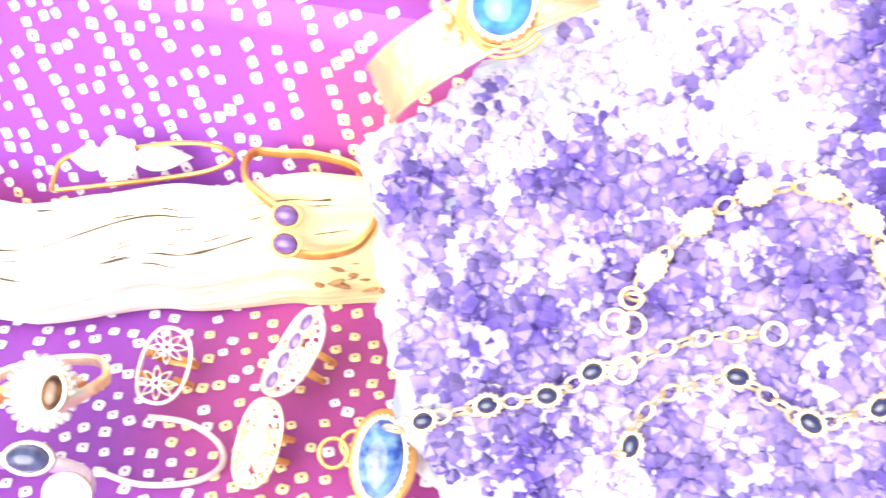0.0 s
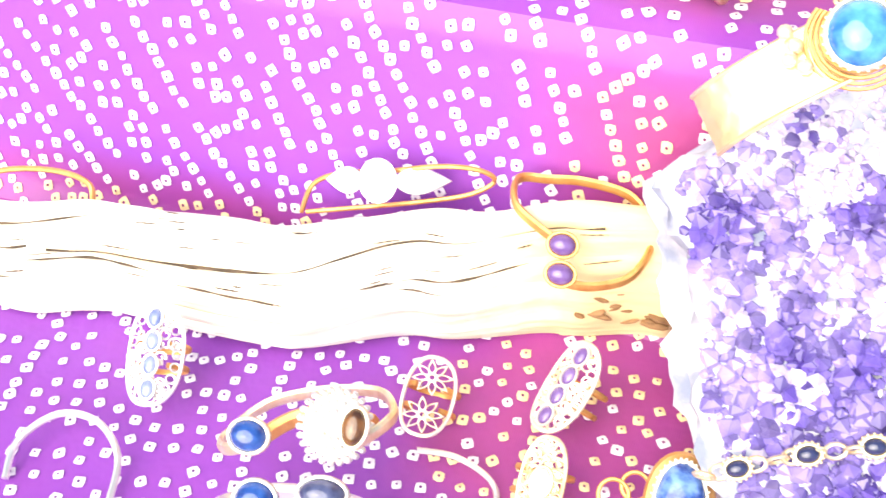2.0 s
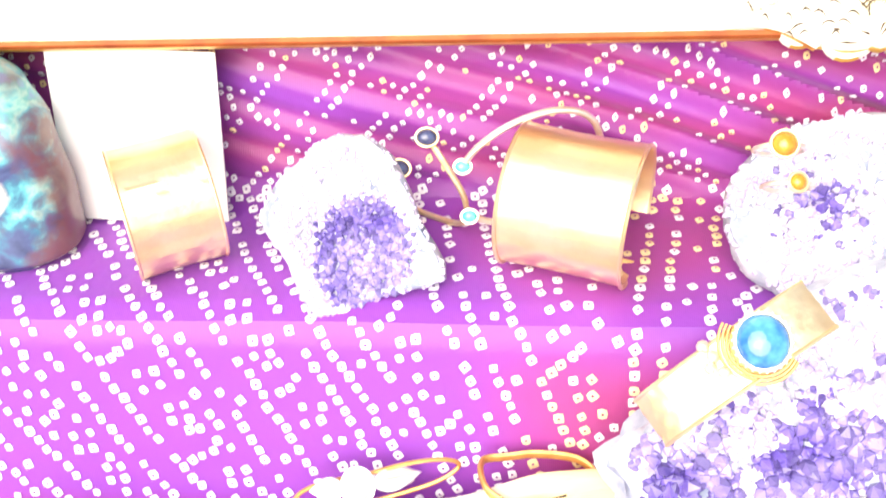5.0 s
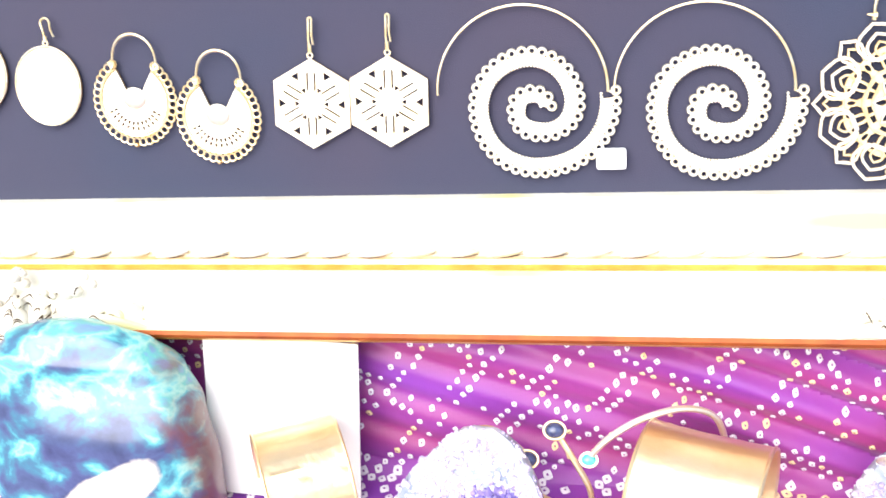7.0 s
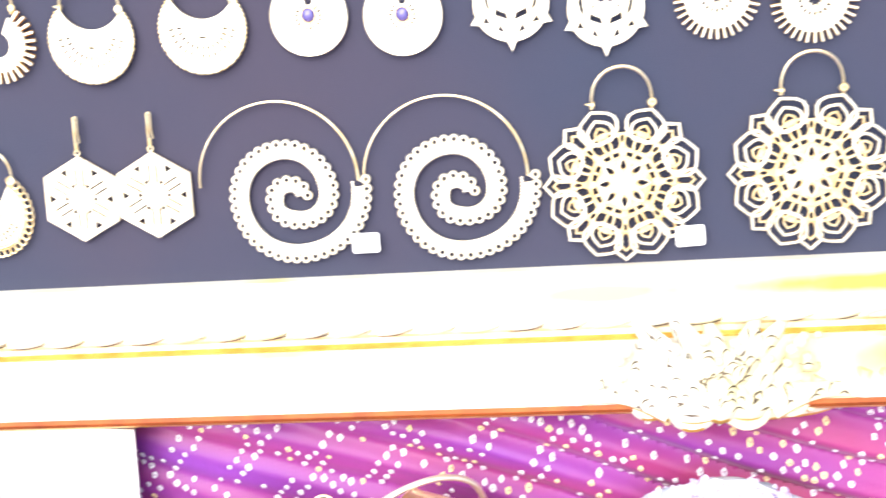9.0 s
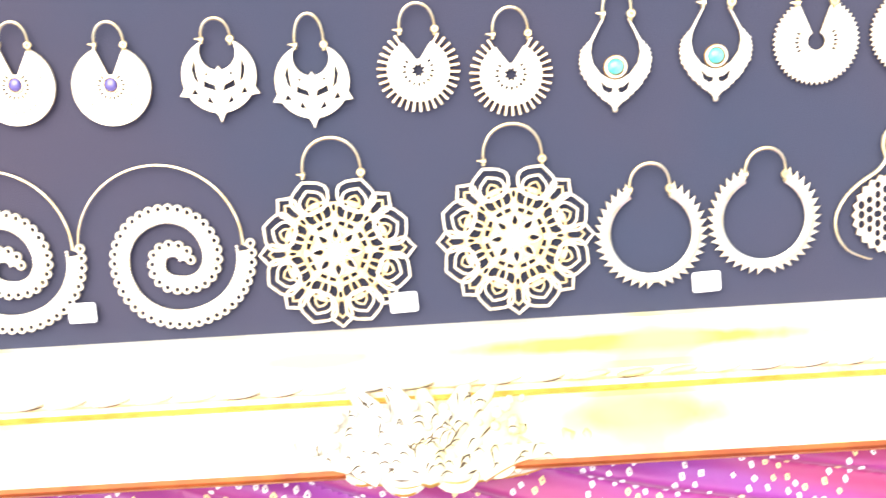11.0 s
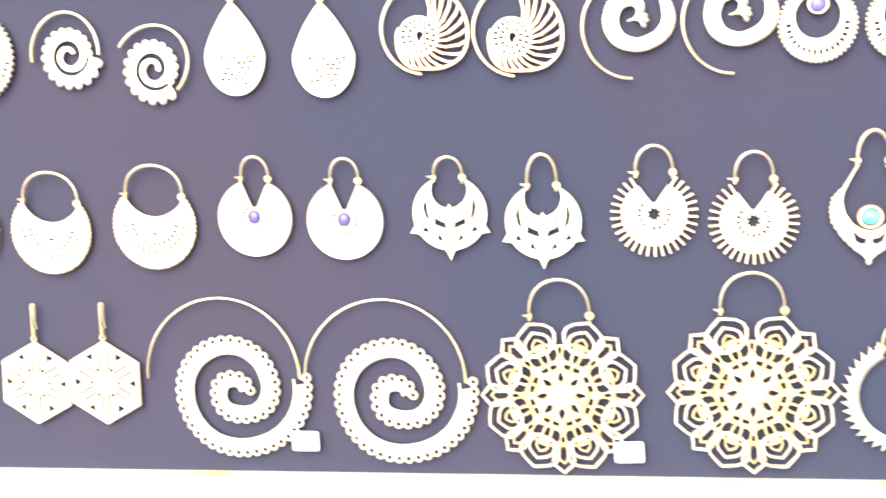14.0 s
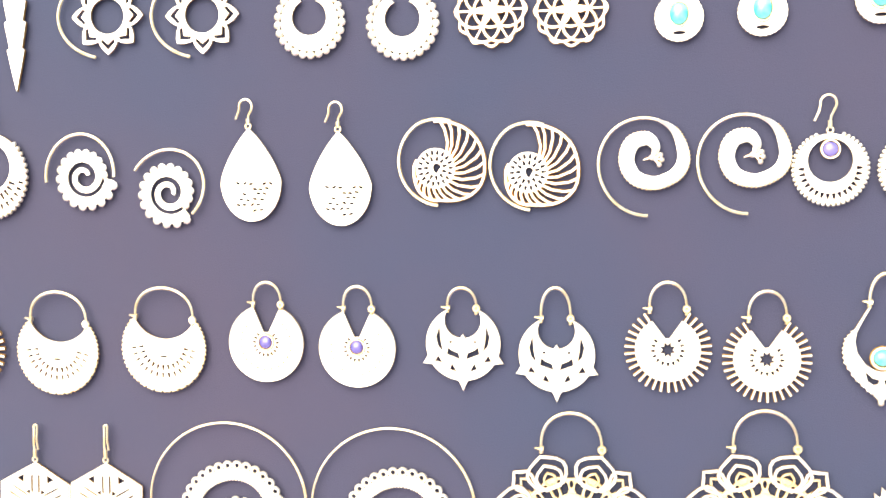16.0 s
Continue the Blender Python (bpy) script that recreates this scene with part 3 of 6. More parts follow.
def cartouche(u, tall):
    """A leafy plaster ornament over the rail, its lower edge sagging below the lip; and dark lines that paint crevice
    shade in it.
    """
    s, shade_lines = Shape(), Shape()
    g = random.Random(int(u * 1000))
    for ring, (count, ln, wide, z0) in enumerate(((13, 0.040, 1.5, 0.021), (11, 0.031, 1.4, 0.025), (9, 0.020, 1.3, 0.028))):
        for i in range(count):
            a = radians(90 + (i - (count - 1) / 2) * 168 / (count - 1)) + g.gauss(0, 0.05)
            k = ln * tall * g.uniform(0.86, 1.08)
            path = [(u + q * k * math.cos(a) * wide + 0.003 * math.sin(3 * q + i), -0.055 + q * k * math.sin(a), z0 - 0.010 * q * q + 0.004 * math.sin(3.1 * q)) for q in np.linspace(0.05, 1, 10)]
            s.tube(path, 0.0062 - 0.0008 * ring, 8, flat=0.45, taper=lambda q: max(0.12, math.sin(0.5 + 2.5 * q)))
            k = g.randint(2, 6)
            shade_lines.tube([(x + 0.0012, y, z + 0.0024) for x, y, z in path[k:k + 3]], 0.00045, 5, taper=lambda q: max(0.2, math.sin(3.1 * q)))
    for sg in (-1, 1):
        for k in range(4):
            a = np.linspace(0, 7.5 - k, 26)
            r = 0.0105 - 0.0018 * k
            cx, cy = u + sg * (0.012 + 0.0165 * k), -0.053 + 0.003 * k
            s.tube([(cx + sg * r * (1 - q / 9) * math.cos(q + 2.6), cy + r * (1 - q / 9) * math.sin(q + 2.6), 0.028 - 0.002 * k) for q in a], 0.0026, 7, taper=lambda q: 1.1 - 0.5 * q)
        path = [(u + sg * (0.02 + 0.055 * q), -0.054 + 0.007 * q + 0.004 * math.sin(5 * q), 0.0285 - 0.003 * q) for q in np.linspace(0, 1, 12)]
        s.tube(path, 0.0058, 8, flat=0.6, taper=lambda q: max(0.1, 1 - q))
    for i in range(40):
        s.ball((u + g.uniform(-0.04, 0.04), -0.056 + g.uniform(0, 0.03), 0.027 - g.random() * 0.006), g.uniform(0.0016, 0.0032), nu=5, nv=7)
    s.ball((u, -0.050, 0.028), 0.009, 0.0105, 0.006)
    # short curved dark lines laid on the leaves to paint in crevice shade
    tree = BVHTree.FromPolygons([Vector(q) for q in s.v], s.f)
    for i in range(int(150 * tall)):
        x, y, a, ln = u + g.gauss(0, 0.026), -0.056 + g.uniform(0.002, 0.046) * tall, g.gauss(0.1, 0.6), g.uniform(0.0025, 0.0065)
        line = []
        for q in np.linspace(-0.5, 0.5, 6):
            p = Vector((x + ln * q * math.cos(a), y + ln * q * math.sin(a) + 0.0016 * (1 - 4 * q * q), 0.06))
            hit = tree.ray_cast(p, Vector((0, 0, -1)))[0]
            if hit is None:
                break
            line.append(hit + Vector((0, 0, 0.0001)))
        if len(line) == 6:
            shade_lines.tube(line, 0.00042, 5, taper=lambda q: max(0.2, math.sin(3.1 * q)))
    return s, shade_lines


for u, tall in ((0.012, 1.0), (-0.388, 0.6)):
    leaves_, shade_lines_ = cartouche(u, tall)
    leafy = part("ornament", leaves_, WHITE, frame_thing, "leafy plaster ornament with scrolls and underside shade painted in gilt")
    part("leaf_shade", shade_lines_, CRACK_AND_SHADE, leafy, "brown lines painting crevice shade between the leaves")["kind"] = "stuff"
    # gilt colour on the downward faces paints in their orange shadow
    leafy.data.materials.append(GILT)
    leafy.data.polygons.foreach_set("material_index", [1 if q.normal.y < -0.55 and q.center.y < -0.051 else 0 for q in leafy.data.polygons])

# ---- driftwood ----
FRONT = [(-0.345, 0.222), (-0.30, 0.219), (-0.262, 0.229), (-0.222, 0.2285), (-0.20, 0.230), (-0.152, 0.2485), (-0.107, 0.264), (-0.08, 0.272)]
BACK = [(-0.345, 0.246), (-0.31, 0.250), (-0.272, 0.257), (-0.212, 0.2615), (-0.18, 0.270), (-0.145, 0.2775), (-0.10, 0.286), (-0.08, 0.288)]
TALL = [(-0.345, 0.028), (-0.27, 0.035), (-0.21, 0.037), (-0.15, 0.048), (-0.10, 0.056), (-0.08, 0.055)]


def wood_point(x, a, out=0.0):
    """The branch's skin at x, a turning from the front over the top to the back."""
    f, b, h = along(FRONT, x), along(BACK, x), along(TALL, x)
    i = (x + 0.343) / 0.272 * 160
    end = min(1, (max(i, 0) / 11) ** 0.5 if i < 11 else 1, (max(160 - i, 0) / 5) ** 0.5 + 0.25 if i > 155 else 1)
    f, b, h = (f + b) / 2 + (f - b) / 2 * end, (f + b) / 2 + (b - f) / 2 * end, h * (0.3 + 0.7 * end)
    c, sn = math.cos(a), math.sin(a)
    yy = (f + b) / 2 - (b - f) / 2 * math.copysign(abs(c) ** 0.75, c)
    zz = h / 2 + h / 2 * math.copysign(abs(sn) ** 0.8, sn)
    if sn > 0:
        zz += 0.3 * (yy - (f + b) / 2)
    ridge = out + noise.noise(Vector((x * 7, a * 2.1, 4.0))) * 0.0030 + noise.noise(Vector((x * 16, a * 7, 9.0))) * 0.0011 + noise.noise(Vector((x * 60, a * 16, 3.0))) * 0.0004
    for x0, x1, a0, wob, wide in CRACKS:
        g = a - a0 - wob * math.sin(x * 30 + a0 * 5)
        if abs(g) < 0.2:
            ridge -= 0.0016 * wide * math.exp(-(g / 0.05) ** 2) * smoothstep(x0 - 0.004, x0 + 0.01, x) * (1 - smoothstep(x1 - 0.01, x1 + 0.004, x))
    return (x, yy - c * ridge, max(zz + sn * ridge, 0.0008))


# from, to, angle round the branch, waviness, width
CRACKS = [(-0.285, -0.098, 1.22, 0.15, 2.1), (-0.335, -0.292, 1.3, 0.1, 2.0), (-0.20, -0.10, 1.95, 0.10, 1.2), (-0.34, -0.27, 1.75, 0.12, 0.8), (-0.29, -0.245, 0.80, 0.1, 0.9), (-0.235, -0.20, 0.52, 0.12, 0.9), (-0.16, -0.12, 0.62, 0.1, 0.8), (-0.32, -0.295, 0.55, 0.1, 0.7)]


def driftwood():
    t = thing("driftwood", pose(0, 0, 0), "bleached pale driftwood branch lying on the cloth", "driftwood")
    s = Shape().grid([[wood_point(-0.343 + 0.272 * i / 160, 6.28319 * j / 128) for j in range(128)] for i in range(161)], close_v=True)
    s.f += [tuple(range(128)), tuple(160 * 128 + j for j in reversed(range(128)))]
    part("branch", s, WOOD, t)
    g = random.Random(12)
    lines = list(CRACKS)
    for i in range(46):
        x = g.uniform(-0.33, -0.10)
        lines.append((x, x + g.uniform(0.003, 0.012), g.uniform(0.35, 2.1), 0.08, g.uniform(0.3, 0.6)))
    for x0, x1, a0, wob, wide in lines:
        n = max(8, int((x1 - x0) / 0.0022))
        fine = [wood_point(x, a0 + wob * math.sin(x * 30 + a0 * 5), 0.0005 + 0.0002 * noise.noise(Vector((x * 90, a0, 7)))) for x in np.linspace(x0, x1, n)]
        part("crack", Shape().tube(fine, 0.00062 * wide, 6, taper=lambda q: max(0.15, math.sin(math.pi * q)) ** 0.5 * (0.75 + 0.35 * math.sin(q * 19 + a0 * 7))), CRACK_AND_SHADE, t)
    k = Shape()
    for i in range(46):
        x = g.uniform(-0.106, -0.076)
        y = along(FRONT, x) + g.uniform(-0.0005, 0.006)
        z = g.uniform(0.012, 0.030) - 0.3 * (x + 0.09)
        k.ball((x, y + 0.18 * (z - 0.012), z), g.uniform(0.002, 0.006), g.uniform(0.0010, 0.002), g.uniform(0.0005, 0.0013), m=Matrix.Rotation(g.uniform(-0.5, 0.5), 3, 'Y'), nu=5, nv=7)
    part("broken_knot", k, WOOD_D, t, "raw brown broken knot")["kind"] = "stuff"
    return t


driftwood()

# ---- earrings on the board ----
CS = lambda a: (math.cos(a), math.sin(a))
RIGHT = math.pi / 2


def rot(q, a):
    c, s = CS(a)
    return (q[0] * c - q[1] * s, q[0] * s + q[1] * c)


def petal(a, r0, r1, hw, n=9, shift=0.0):
    """A pointed petal from radius r0 to r1 in the direction a."""
    side = [(r0 + (r1 - r0) * t, hw * math.sin(math.pi * min(t ** 0.85, 1)) ** 0.8 * (1 - 0.25 * t)) for t in np.linspace(0.02, 1, n)]
    loop = side + [(x, -y) for x, y in reversed(side[:-1])]
    return [rot((x + shift, y), a) for x, y in loop]


def shrink(loop, k):
    cx, cy = sum(q[0] for q in loop) / len(loop), sum(q[1] for q in loop) / len(loop)
    return [(cx + (x - cx) * k, cy + (y - cy) * k) for x, y in loop]


def slot(a, r0, r1, w):
    return [rot(q, a) for q in ((r0, -w), (r0 + w * 0.5, -w * 1.3), (r1, -w * 0.7), (r1 + w * 0.6, 0), (r1, w * 0.7), (r0 + w * 0.5, w * 1.3), (r0, w))]


def crescent(r, x0, y0, cut, n=56, teeth=0, depth=0.0):
    """A disc of radius r with a round bite: cut = (cx, cy, radius)."""
    cx, cy, cr = cut
    d = math.hypot(cx, cy)
    # angle at which both circles meet
    k = (d * d + r * r - cr * cr) / (2 * d * r)
    k = max(-0.999, min(0.999, k))
    half, mid = math.acos(k), math.atan2(cy, cx)
    out = []
    for i in range(n + 1):
        a = mid + half + (6.28319 - 2 * half) * i / n
        q = r + (depth * math.cos(a * teeth) if teeth else 0)
        out.append((q * math.cos(a), q * math.sin(a)))
    a1 = math.atan2(out[-1][1] - cy, out[-1][0] - cx)
    a0 = math.atan2(out[0][1] - cy, out[0][0] - cx)
    while a0 > a1:
        a0 -= 6.28319
    m = max(10, n // 2)
    inner = [(cx + cr * math.cos(a1 + (a0 - a1) * i / m), cy + cr * math.sin(a1 + (a0 - a1) * i / m)) for i in range(1, m)]
    return out + inner


def wedge(r, gap, tip, n=56, teeth=0, depth=0.0):
    """A disc with a V cut from the top down to tip."""
    out = []
    for i in range(n + 1):
        a = RIGHT + gap + (6.28319 - 2 * gap) * i / n
        q = r + (depth * math.cos(a * teeth) if teeth else 0)
        out.append((q * math.cos(a), q * math.sin(a)))
    return out + [(r * 0.06, tip), (-r * 0.06, tip)]


def keyed(r, gap, cy, cr, n=56, teeth=0, depth=0.0):
    """A disc whose V cut opens into a round hole at height cy."""
    out = []
    for i in range(n + 1):
        a = RIGHT + gap + (6.28319 - 2 * gap) * i / n
        q = r + (depth * math.cos(a * teeth) if teeth else 0)
        out.append((q * math.cos(a), q * math.sin(a)))
    return out + [(cr * math.cos(a), cy + cr * math.sin(a)) for a in np.linspace(RIGHT - 0.42, RIGHT + 0.42 - 6.28319, 22)]


def arch(x0, x1, y0, top, r=0.00062, y1=None):
    """A hinged ear wire from side to side, with its pointed catch and hinge ball."""
    y1 = y0 if y1 is None else y1
    mid, half = (x0 + x1) / 2, (x1 - x0) / 2
    path = [(x0, y0 - 0.0006, 0.0004)]
    for a in np.linspace(math.pi, 0, 25):
        yb = y0 + (y1 - y0) * (1 - (a / math.pi))
        path.append((mid + half * math.cos(a), yb + (top - yb) * max(math.sin(a), 0) ** 0.78, 0.0006 + 0.0012 * math.sin(a)))
    path.append((x1, y1 - 0.0006, 0.0004))
    s = Shape().tube(path, r * 0.95, 8, taper=lambda q: 0.72 + 0.34 * math.sin(math.pi * min(1, q * 1.1)))
    s.tube([(x0 + 0.0010, y0 + 0.0002, 0.0007), (x0 - 0.0006, y0 + 0.0003, 0.0007), (x0 - 0.0026, y0 + 0.0006, 0.0007)], r * 1.5, 6, taper=lambda q: 1.05 - 0.85 * q)
    s.tube([(x0, y0 + 0.0004, 0.0007), (x0, y0 - 0.0016, 0.0006)], r * 1.1, 6)
    s.tube([(x1 + r * 1.5 * math.cos(b), y1 + r * 1.5 * math.sin(b), 0.0009) for b in np.linspace(0, 6.28319, 13)[:-1]], r * 1.0, 6, closed=True)
    s.tube([(x1, y1 - r * 1.8, 0.0008), (x1 - 0.0002, y1 - r * 3.6, 0.0006)], r * 1.0, 6)
    return s


def fish_hook(y0, top, side=-1, w=0.0021):
    """A French hook with its coil, rising from y0."""
    h = top - y0
    path = [(0.0, y0 + h * 0.15, 0.0006), (0.0004 * -side, y0 + h * 0.4, 0.0008)]
    for a in np.linspace(-0.5, 3.3, 14):
        path.append((-side * w * math.cos(a) + side * 0.0006, top - w * 1.1 + w * 1.1 * math.sin(a), 0.0012))
    path += [(side * w * 1.35, top - h * 0.45, 0.001), (side * w * 1.9, top - h * 0.72, 0.0006)]
    s = Shape().tube(path, 0.00048, 7)
    s.tube([(0, y0 + h * 0.06, 0.0006), (0, y0 + h * 0.28, 0.0007)], 0.00085, 7)
    ring = [(0.0011 * math.cos(a), y0 + 0.0011 * math.sin(a), 0.0006) for a in np.linspace(0, 6.28319, 13)[:-1]]
    s.tube(ring, 0.00042, 6, closed=True)
    return s


def cab(x, y, r, ry=None, h=None, z=0.0008):
    """A domed stone."""
    ry = ry or r
    h = h or r * 0.6
    rows = []
    for i in range(6):
        a = RIGHT * i / 5
        rows.append([(x + r * math.cos(a) * math.cos(6.28319 * j / 18), y + ry * math.cos(a) * math.sin(6.28319 * j / 18), z + h * math.sin(a)) for j in range(18)])
    return Shape().grid(rows, close_v=True)


def bezel(x, y, r, ry=None, w=0.0005, z=0.0009, beads=0):
    ry = ry or r
    s = Shape().tube([(x + (r + w) * math.cos(a), y + (ry + w) * math.sin(a), z) for a in np.linspace(0, 6.28319, 25)[:-1]], w, 6, closed=True)
    for i in range(beads):
        a = 6.28319 * i / beads
        s.ball((x + (r + 2.4 * w) * math.cos(a), y + (ry + 2.4 * w) * math.sin(a), z - 0.0002), w * 0.9, nu=4, nv=6)
    return s


def band(path, w0, w1, t=0.0009, z=0.0):
    """A flat strip along a 2D path, its width running from w0 to w1."""
    left, right = [], []
    n = len(path)
    for i, q in enumerate(path):
        a, b = path[max(i - 1, 0)], path[min(i + 1, n - 1)]
        dx, dy = b[0] - a[0], b[1] - a[1]
        d = math.hypot(dx, dy) or 1
        w = (w0 + (w1 - w0) * i / (n - 1)) / 2
        left.append((q[0] - dy / d * w, q[1] + dx / d * w))
        right.append((q[0] + dy / d * w, q[1] - dx / d * w))
    s = Shape()
    rows = [[(*left[i], z + t / 2), (*right[i], z + t / 2), (*right[i], z - t / 2), (*left[i], z - t / 2)] for i in range(n)]
    s.grid(rows, close_v=True)
    k = len(s.v)
    s.f += [(3, 2, 1, 0), (k - 4, k - 3, k - 2, k - 1)]
    return s


def join(*shapes):
    s = Shape()
    for q in shapes:
        s.add(q.v, q.f)
    return s


def curve_points(pts, per=6):
    out = []
    n = len(pts)
    for i in range(n - 1):
        p0, p1, p2, p3 = pts[max(i - 1, 0)], pts[i], pts[i + 1], pts[min(i + 2, n - 1)]
        for j in range(per):
            t = j / per
            out.append(tuple(0.5 * ((2 * b) + (c - a) * t + (2 * a - 5 * b + 4 * c - d) * t * t + (3 * b - a - 3 * c + d) * t ** 3) for a, b, c, d in zip(p0, p1, p2, p3)))
    return out + [tuple(pts[-1])]


def earring(design, label, spots, group):
    """spots: (u, v, degrees) of each body's middle on the board; the design gives parts in the board's plane."""
    first = None
    for u, v, turn in spots:
        m = board_m @ pose(u, v, 0.0013, 0, 0, turn)
        if first is None:
            first = thing("earring", m, label, "earring", group)
            for name, shape, material, tag in design:
                ob = part(name, shape, material, first, tag)
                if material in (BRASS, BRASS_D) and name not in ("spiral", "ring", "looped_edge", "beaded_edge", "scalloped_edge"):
                    shade_sides(ob.data, SIDE_SHADE)
        else:
            copy_thing(first, m)


def oval_design():
    r, ry = 0.0155, 0.0173
    body = Shape()
    rows = [[(r * k * math.cos(6.28319 * j / 32), ry * k * math.sin(6.28319 * j / 32), 0.0012 * (1 - k * k) + 0.0006) for j in range(32)] for k in (1, 0.93, 0.75, 0.5, 0.25, 0.02)]
    body.grid(rows, close_v=True).plate([circle(0, 0, r, 40, ry)], 0.001)
    rim = Shape().tube([(r * 0.96 * math.cos(a), ry * 0.96 * math.sin(a), 0.0007) for a in np.linspace(0, 6.28319, 33)[:-1]], 0.0004, 5, closed=True)
    return [("disc", body, BRASS, ""), ("rim", rim, BRASS_D, ""), ("ear_wire", fish_hook(ry + 0.001, 0.029, 1), WIRE, "")]


def fan_design():
    r = 0.0185
    body = Shape().plate([wedge(r * 0.80, 0.55, -0.001, 60), *[slot(a, r * k, r * (k + 0.07), 0.00035) for k in (0.5, 0.62) for a in np.linspace(math.pi * 1.15, math.pi * 1.85, 12)]], 0.0009)
    body.ball((0, 0.001, 0.0006), r * 0.30, r * 0.26, 0.0012)
    rim = Shape()
    for a in np.linspace(RIGHT + 0.58, RIGHT + 6.28319 - 0.58, 31):
        k = 0.93
        x, y = r * k * math.cos(a), r * k * math.sin(a) * 1.04
        rim.tube([(x + 0.00165 * math.cos(b), y + 0.00165 * math.sin(b), 0.0003) for b in np.linspace(0, 6.28319, 11)[:-1]], 0.00046, 5, closed=True)
    rim.tube([(r * 0.83 * math.cos(a), r * 0.83 * math.sin(a), 0.0004) for a in np.linspace(RIGHT + 0.55, RIGHT + 5.73, 40)], 0.0005, 5)
    rim.ball((0, -r * 1.04, 0.0004), 0.0011)
    return [("fan", body, BRASS, ""), ("looped_rim", rim, BRASS_D, ""), ("ear_wire", arch(-0.0092, 0.0104, 0.0150, 0.0281, 0.00072), WIRE, "")]


def hexagon_design():
    r = 0.0188
    loops = [circle(0, 0, r, 6, a0=RIGHT)]
    for k in range(6):
        a = RIGHT + k * math.pi / 3
        for sg in (-1, 1):
            loops.append([rot(q, a) for q in ((0.0052, sg * 0.0013), (0.0132, sg * 0.0013), (0.0126, sg * 0.0019), (0.0060, sg * 0.0019))])
        b = a + math.pi / 6
        loops.append([rot(q, b) for q in ((0.0112, 0.0), (0.0140, -0.0017), (0.0140, 0.0017))])
        loops.append([rot(q, b) for q in ((0.0052, 0.0), (0.0070, -0.0010), (0.0070, 0.0010))])
    s = Shape().plate(loops, 0.0009)
    s.plate([circle(0, 0, 0.0028, 12), circle(0, 0, 0.0012, 8)], 0.0006, z=0.0005)
    rim = Shape().tube([(q[0] * 0.95, q[1] * 0.95, 0.0005) for q in circle(0, 0, r, 6, a0=RIGHT)], 0.0004, 5, closed=True)
    return [("hexagon", s, BRASS, "pierced hexagon with a snowflake pattern"), ("rim", rim, BRASS, ""), ("ear_wire", fish_hook(r + 0.0012, 0.0352, 1, 0.0008), WIRE, "")]


def spiral_design():
    # outer edge of the band: degrees from the inner end, radius
    knots_ = [(0, 0.0098), (90, 0.0088), (180, 0.0102), (270, 0.0140), (360, 0.0212), (450, 0.0240), (540, 0.0259), (630, 0.0290), (720, 0.0350), (732, 0.0358)]
    radius = lambda deg: float(np.mean([along(knots_, min(max(deg + d, 0), 732)) for d in range(-20, 21, 10)]))
    at = lambda deg, inset: ((radius(deg) - inset) * math.cos(radians(deg)), (radius(deg) - inset) * math.sin(radians(deg)))
    run = list(range(0, 730, 5))
    strip = Shape()
    rows = []
    for deg in run:
        wide = 0.0026 + 0.0014 * min(1, deg / 300)
        a, b = at(deg, 0.0034), at(deg, 0.0034 + wide)
        m = ((a[0] + b[0]) / 2, (a[1] + b[1]) / 2)
        rows.append([(*a, -0.0005), (*a, 0.0005), (*m, 0.0009), (*b, 0.0005), (*b, -0.0005)])
    strip.grid(rows, close_v=True)
    k = len(strip.v)
    strip.f += [(4, 3, 2, 1, 0), (k - 5, k - 4, k - 3, k - 2, k - 1)]
    edge, loops, last_bead, last_loop = Shape(), Shape(), None, None
    for i in range(0, 2920):
        deg = i / 4
        wide = 0.0026 + 0.0014 * min(1, deg / 300)
        p = at(deg, 0.0038 + wide)
        if last_bead is None or math.dist(p, last_bead) > 0.0013:
            edge.ball((*p, 0.0002), 0.00078, nu=4, nv=6)
            last_bead = p
        p = at(deg, 0.0020)
        if last_loop is None or math.dist(p, last_loop) > 0.0040:
            loops.tube([(p[0] + 0.00150 * math.cos(b), p[1] + 0.00150 * math.sin(b), 0.0002) for b in np.linspace(0, 6.28319, 15)[:-1]], 0.00072, 6, closed=True)
            q = at(deg, 0.0042)
            loops.ball((*q, 0.0007), 0.00055, nu=4, nv=6)
            last_loop = p
    wire = Shape().tube([(-0.0041 + 0.0340 * math.cos(a), 0.0062 + 0.0338 * math.sin(a), 0.0004) for a in np.linspace(-0.03, 3.16, 48)], 0.00055, 7, taper=lambda q: 1.1 - 0.25 * q)
    return [("spiral_band", strip, BRASS, ""), ("looped_edge", loops, BRASS, "edge of small loops"), ("beaded_edge", edge, BRASS, ""), ("ear_wire", wire, WIRE, "")]


def shield(a, r0, r1, hw, w=1.0):
    """An angular petal: narrow foot, broad shoulders, pointed tip."""
    d = r1 - r0
    right_ = [(r0, hw * 0.30), (r0 + 0.25 * d, hw * 0.72), (r0 + 0.52 * d, hw), (r0 + 0.72 * d, hw * 0.92), (r0 + 0.87 * d, hw * 0.42), (r1, 0.0)]
    return [rot(q, a) for q in right_ + [(x, -y) for x, y in reversed(right_[:-1])]]


def outline(loop, w):
    """The loop and a copy drawn in by w on all sides."""
    cx, cy = sum(q[0] for q in loop) / len(loop), sum(q[1] for q in loop) / len(loop)
    return [(x - (x - cx) * w / max(math.hypot(x - cx, y - cy), 1e-6), y - (y - cy) * w / max(math.hypot(x - cx, y - cy), 1e-6)) for x, y in loop]


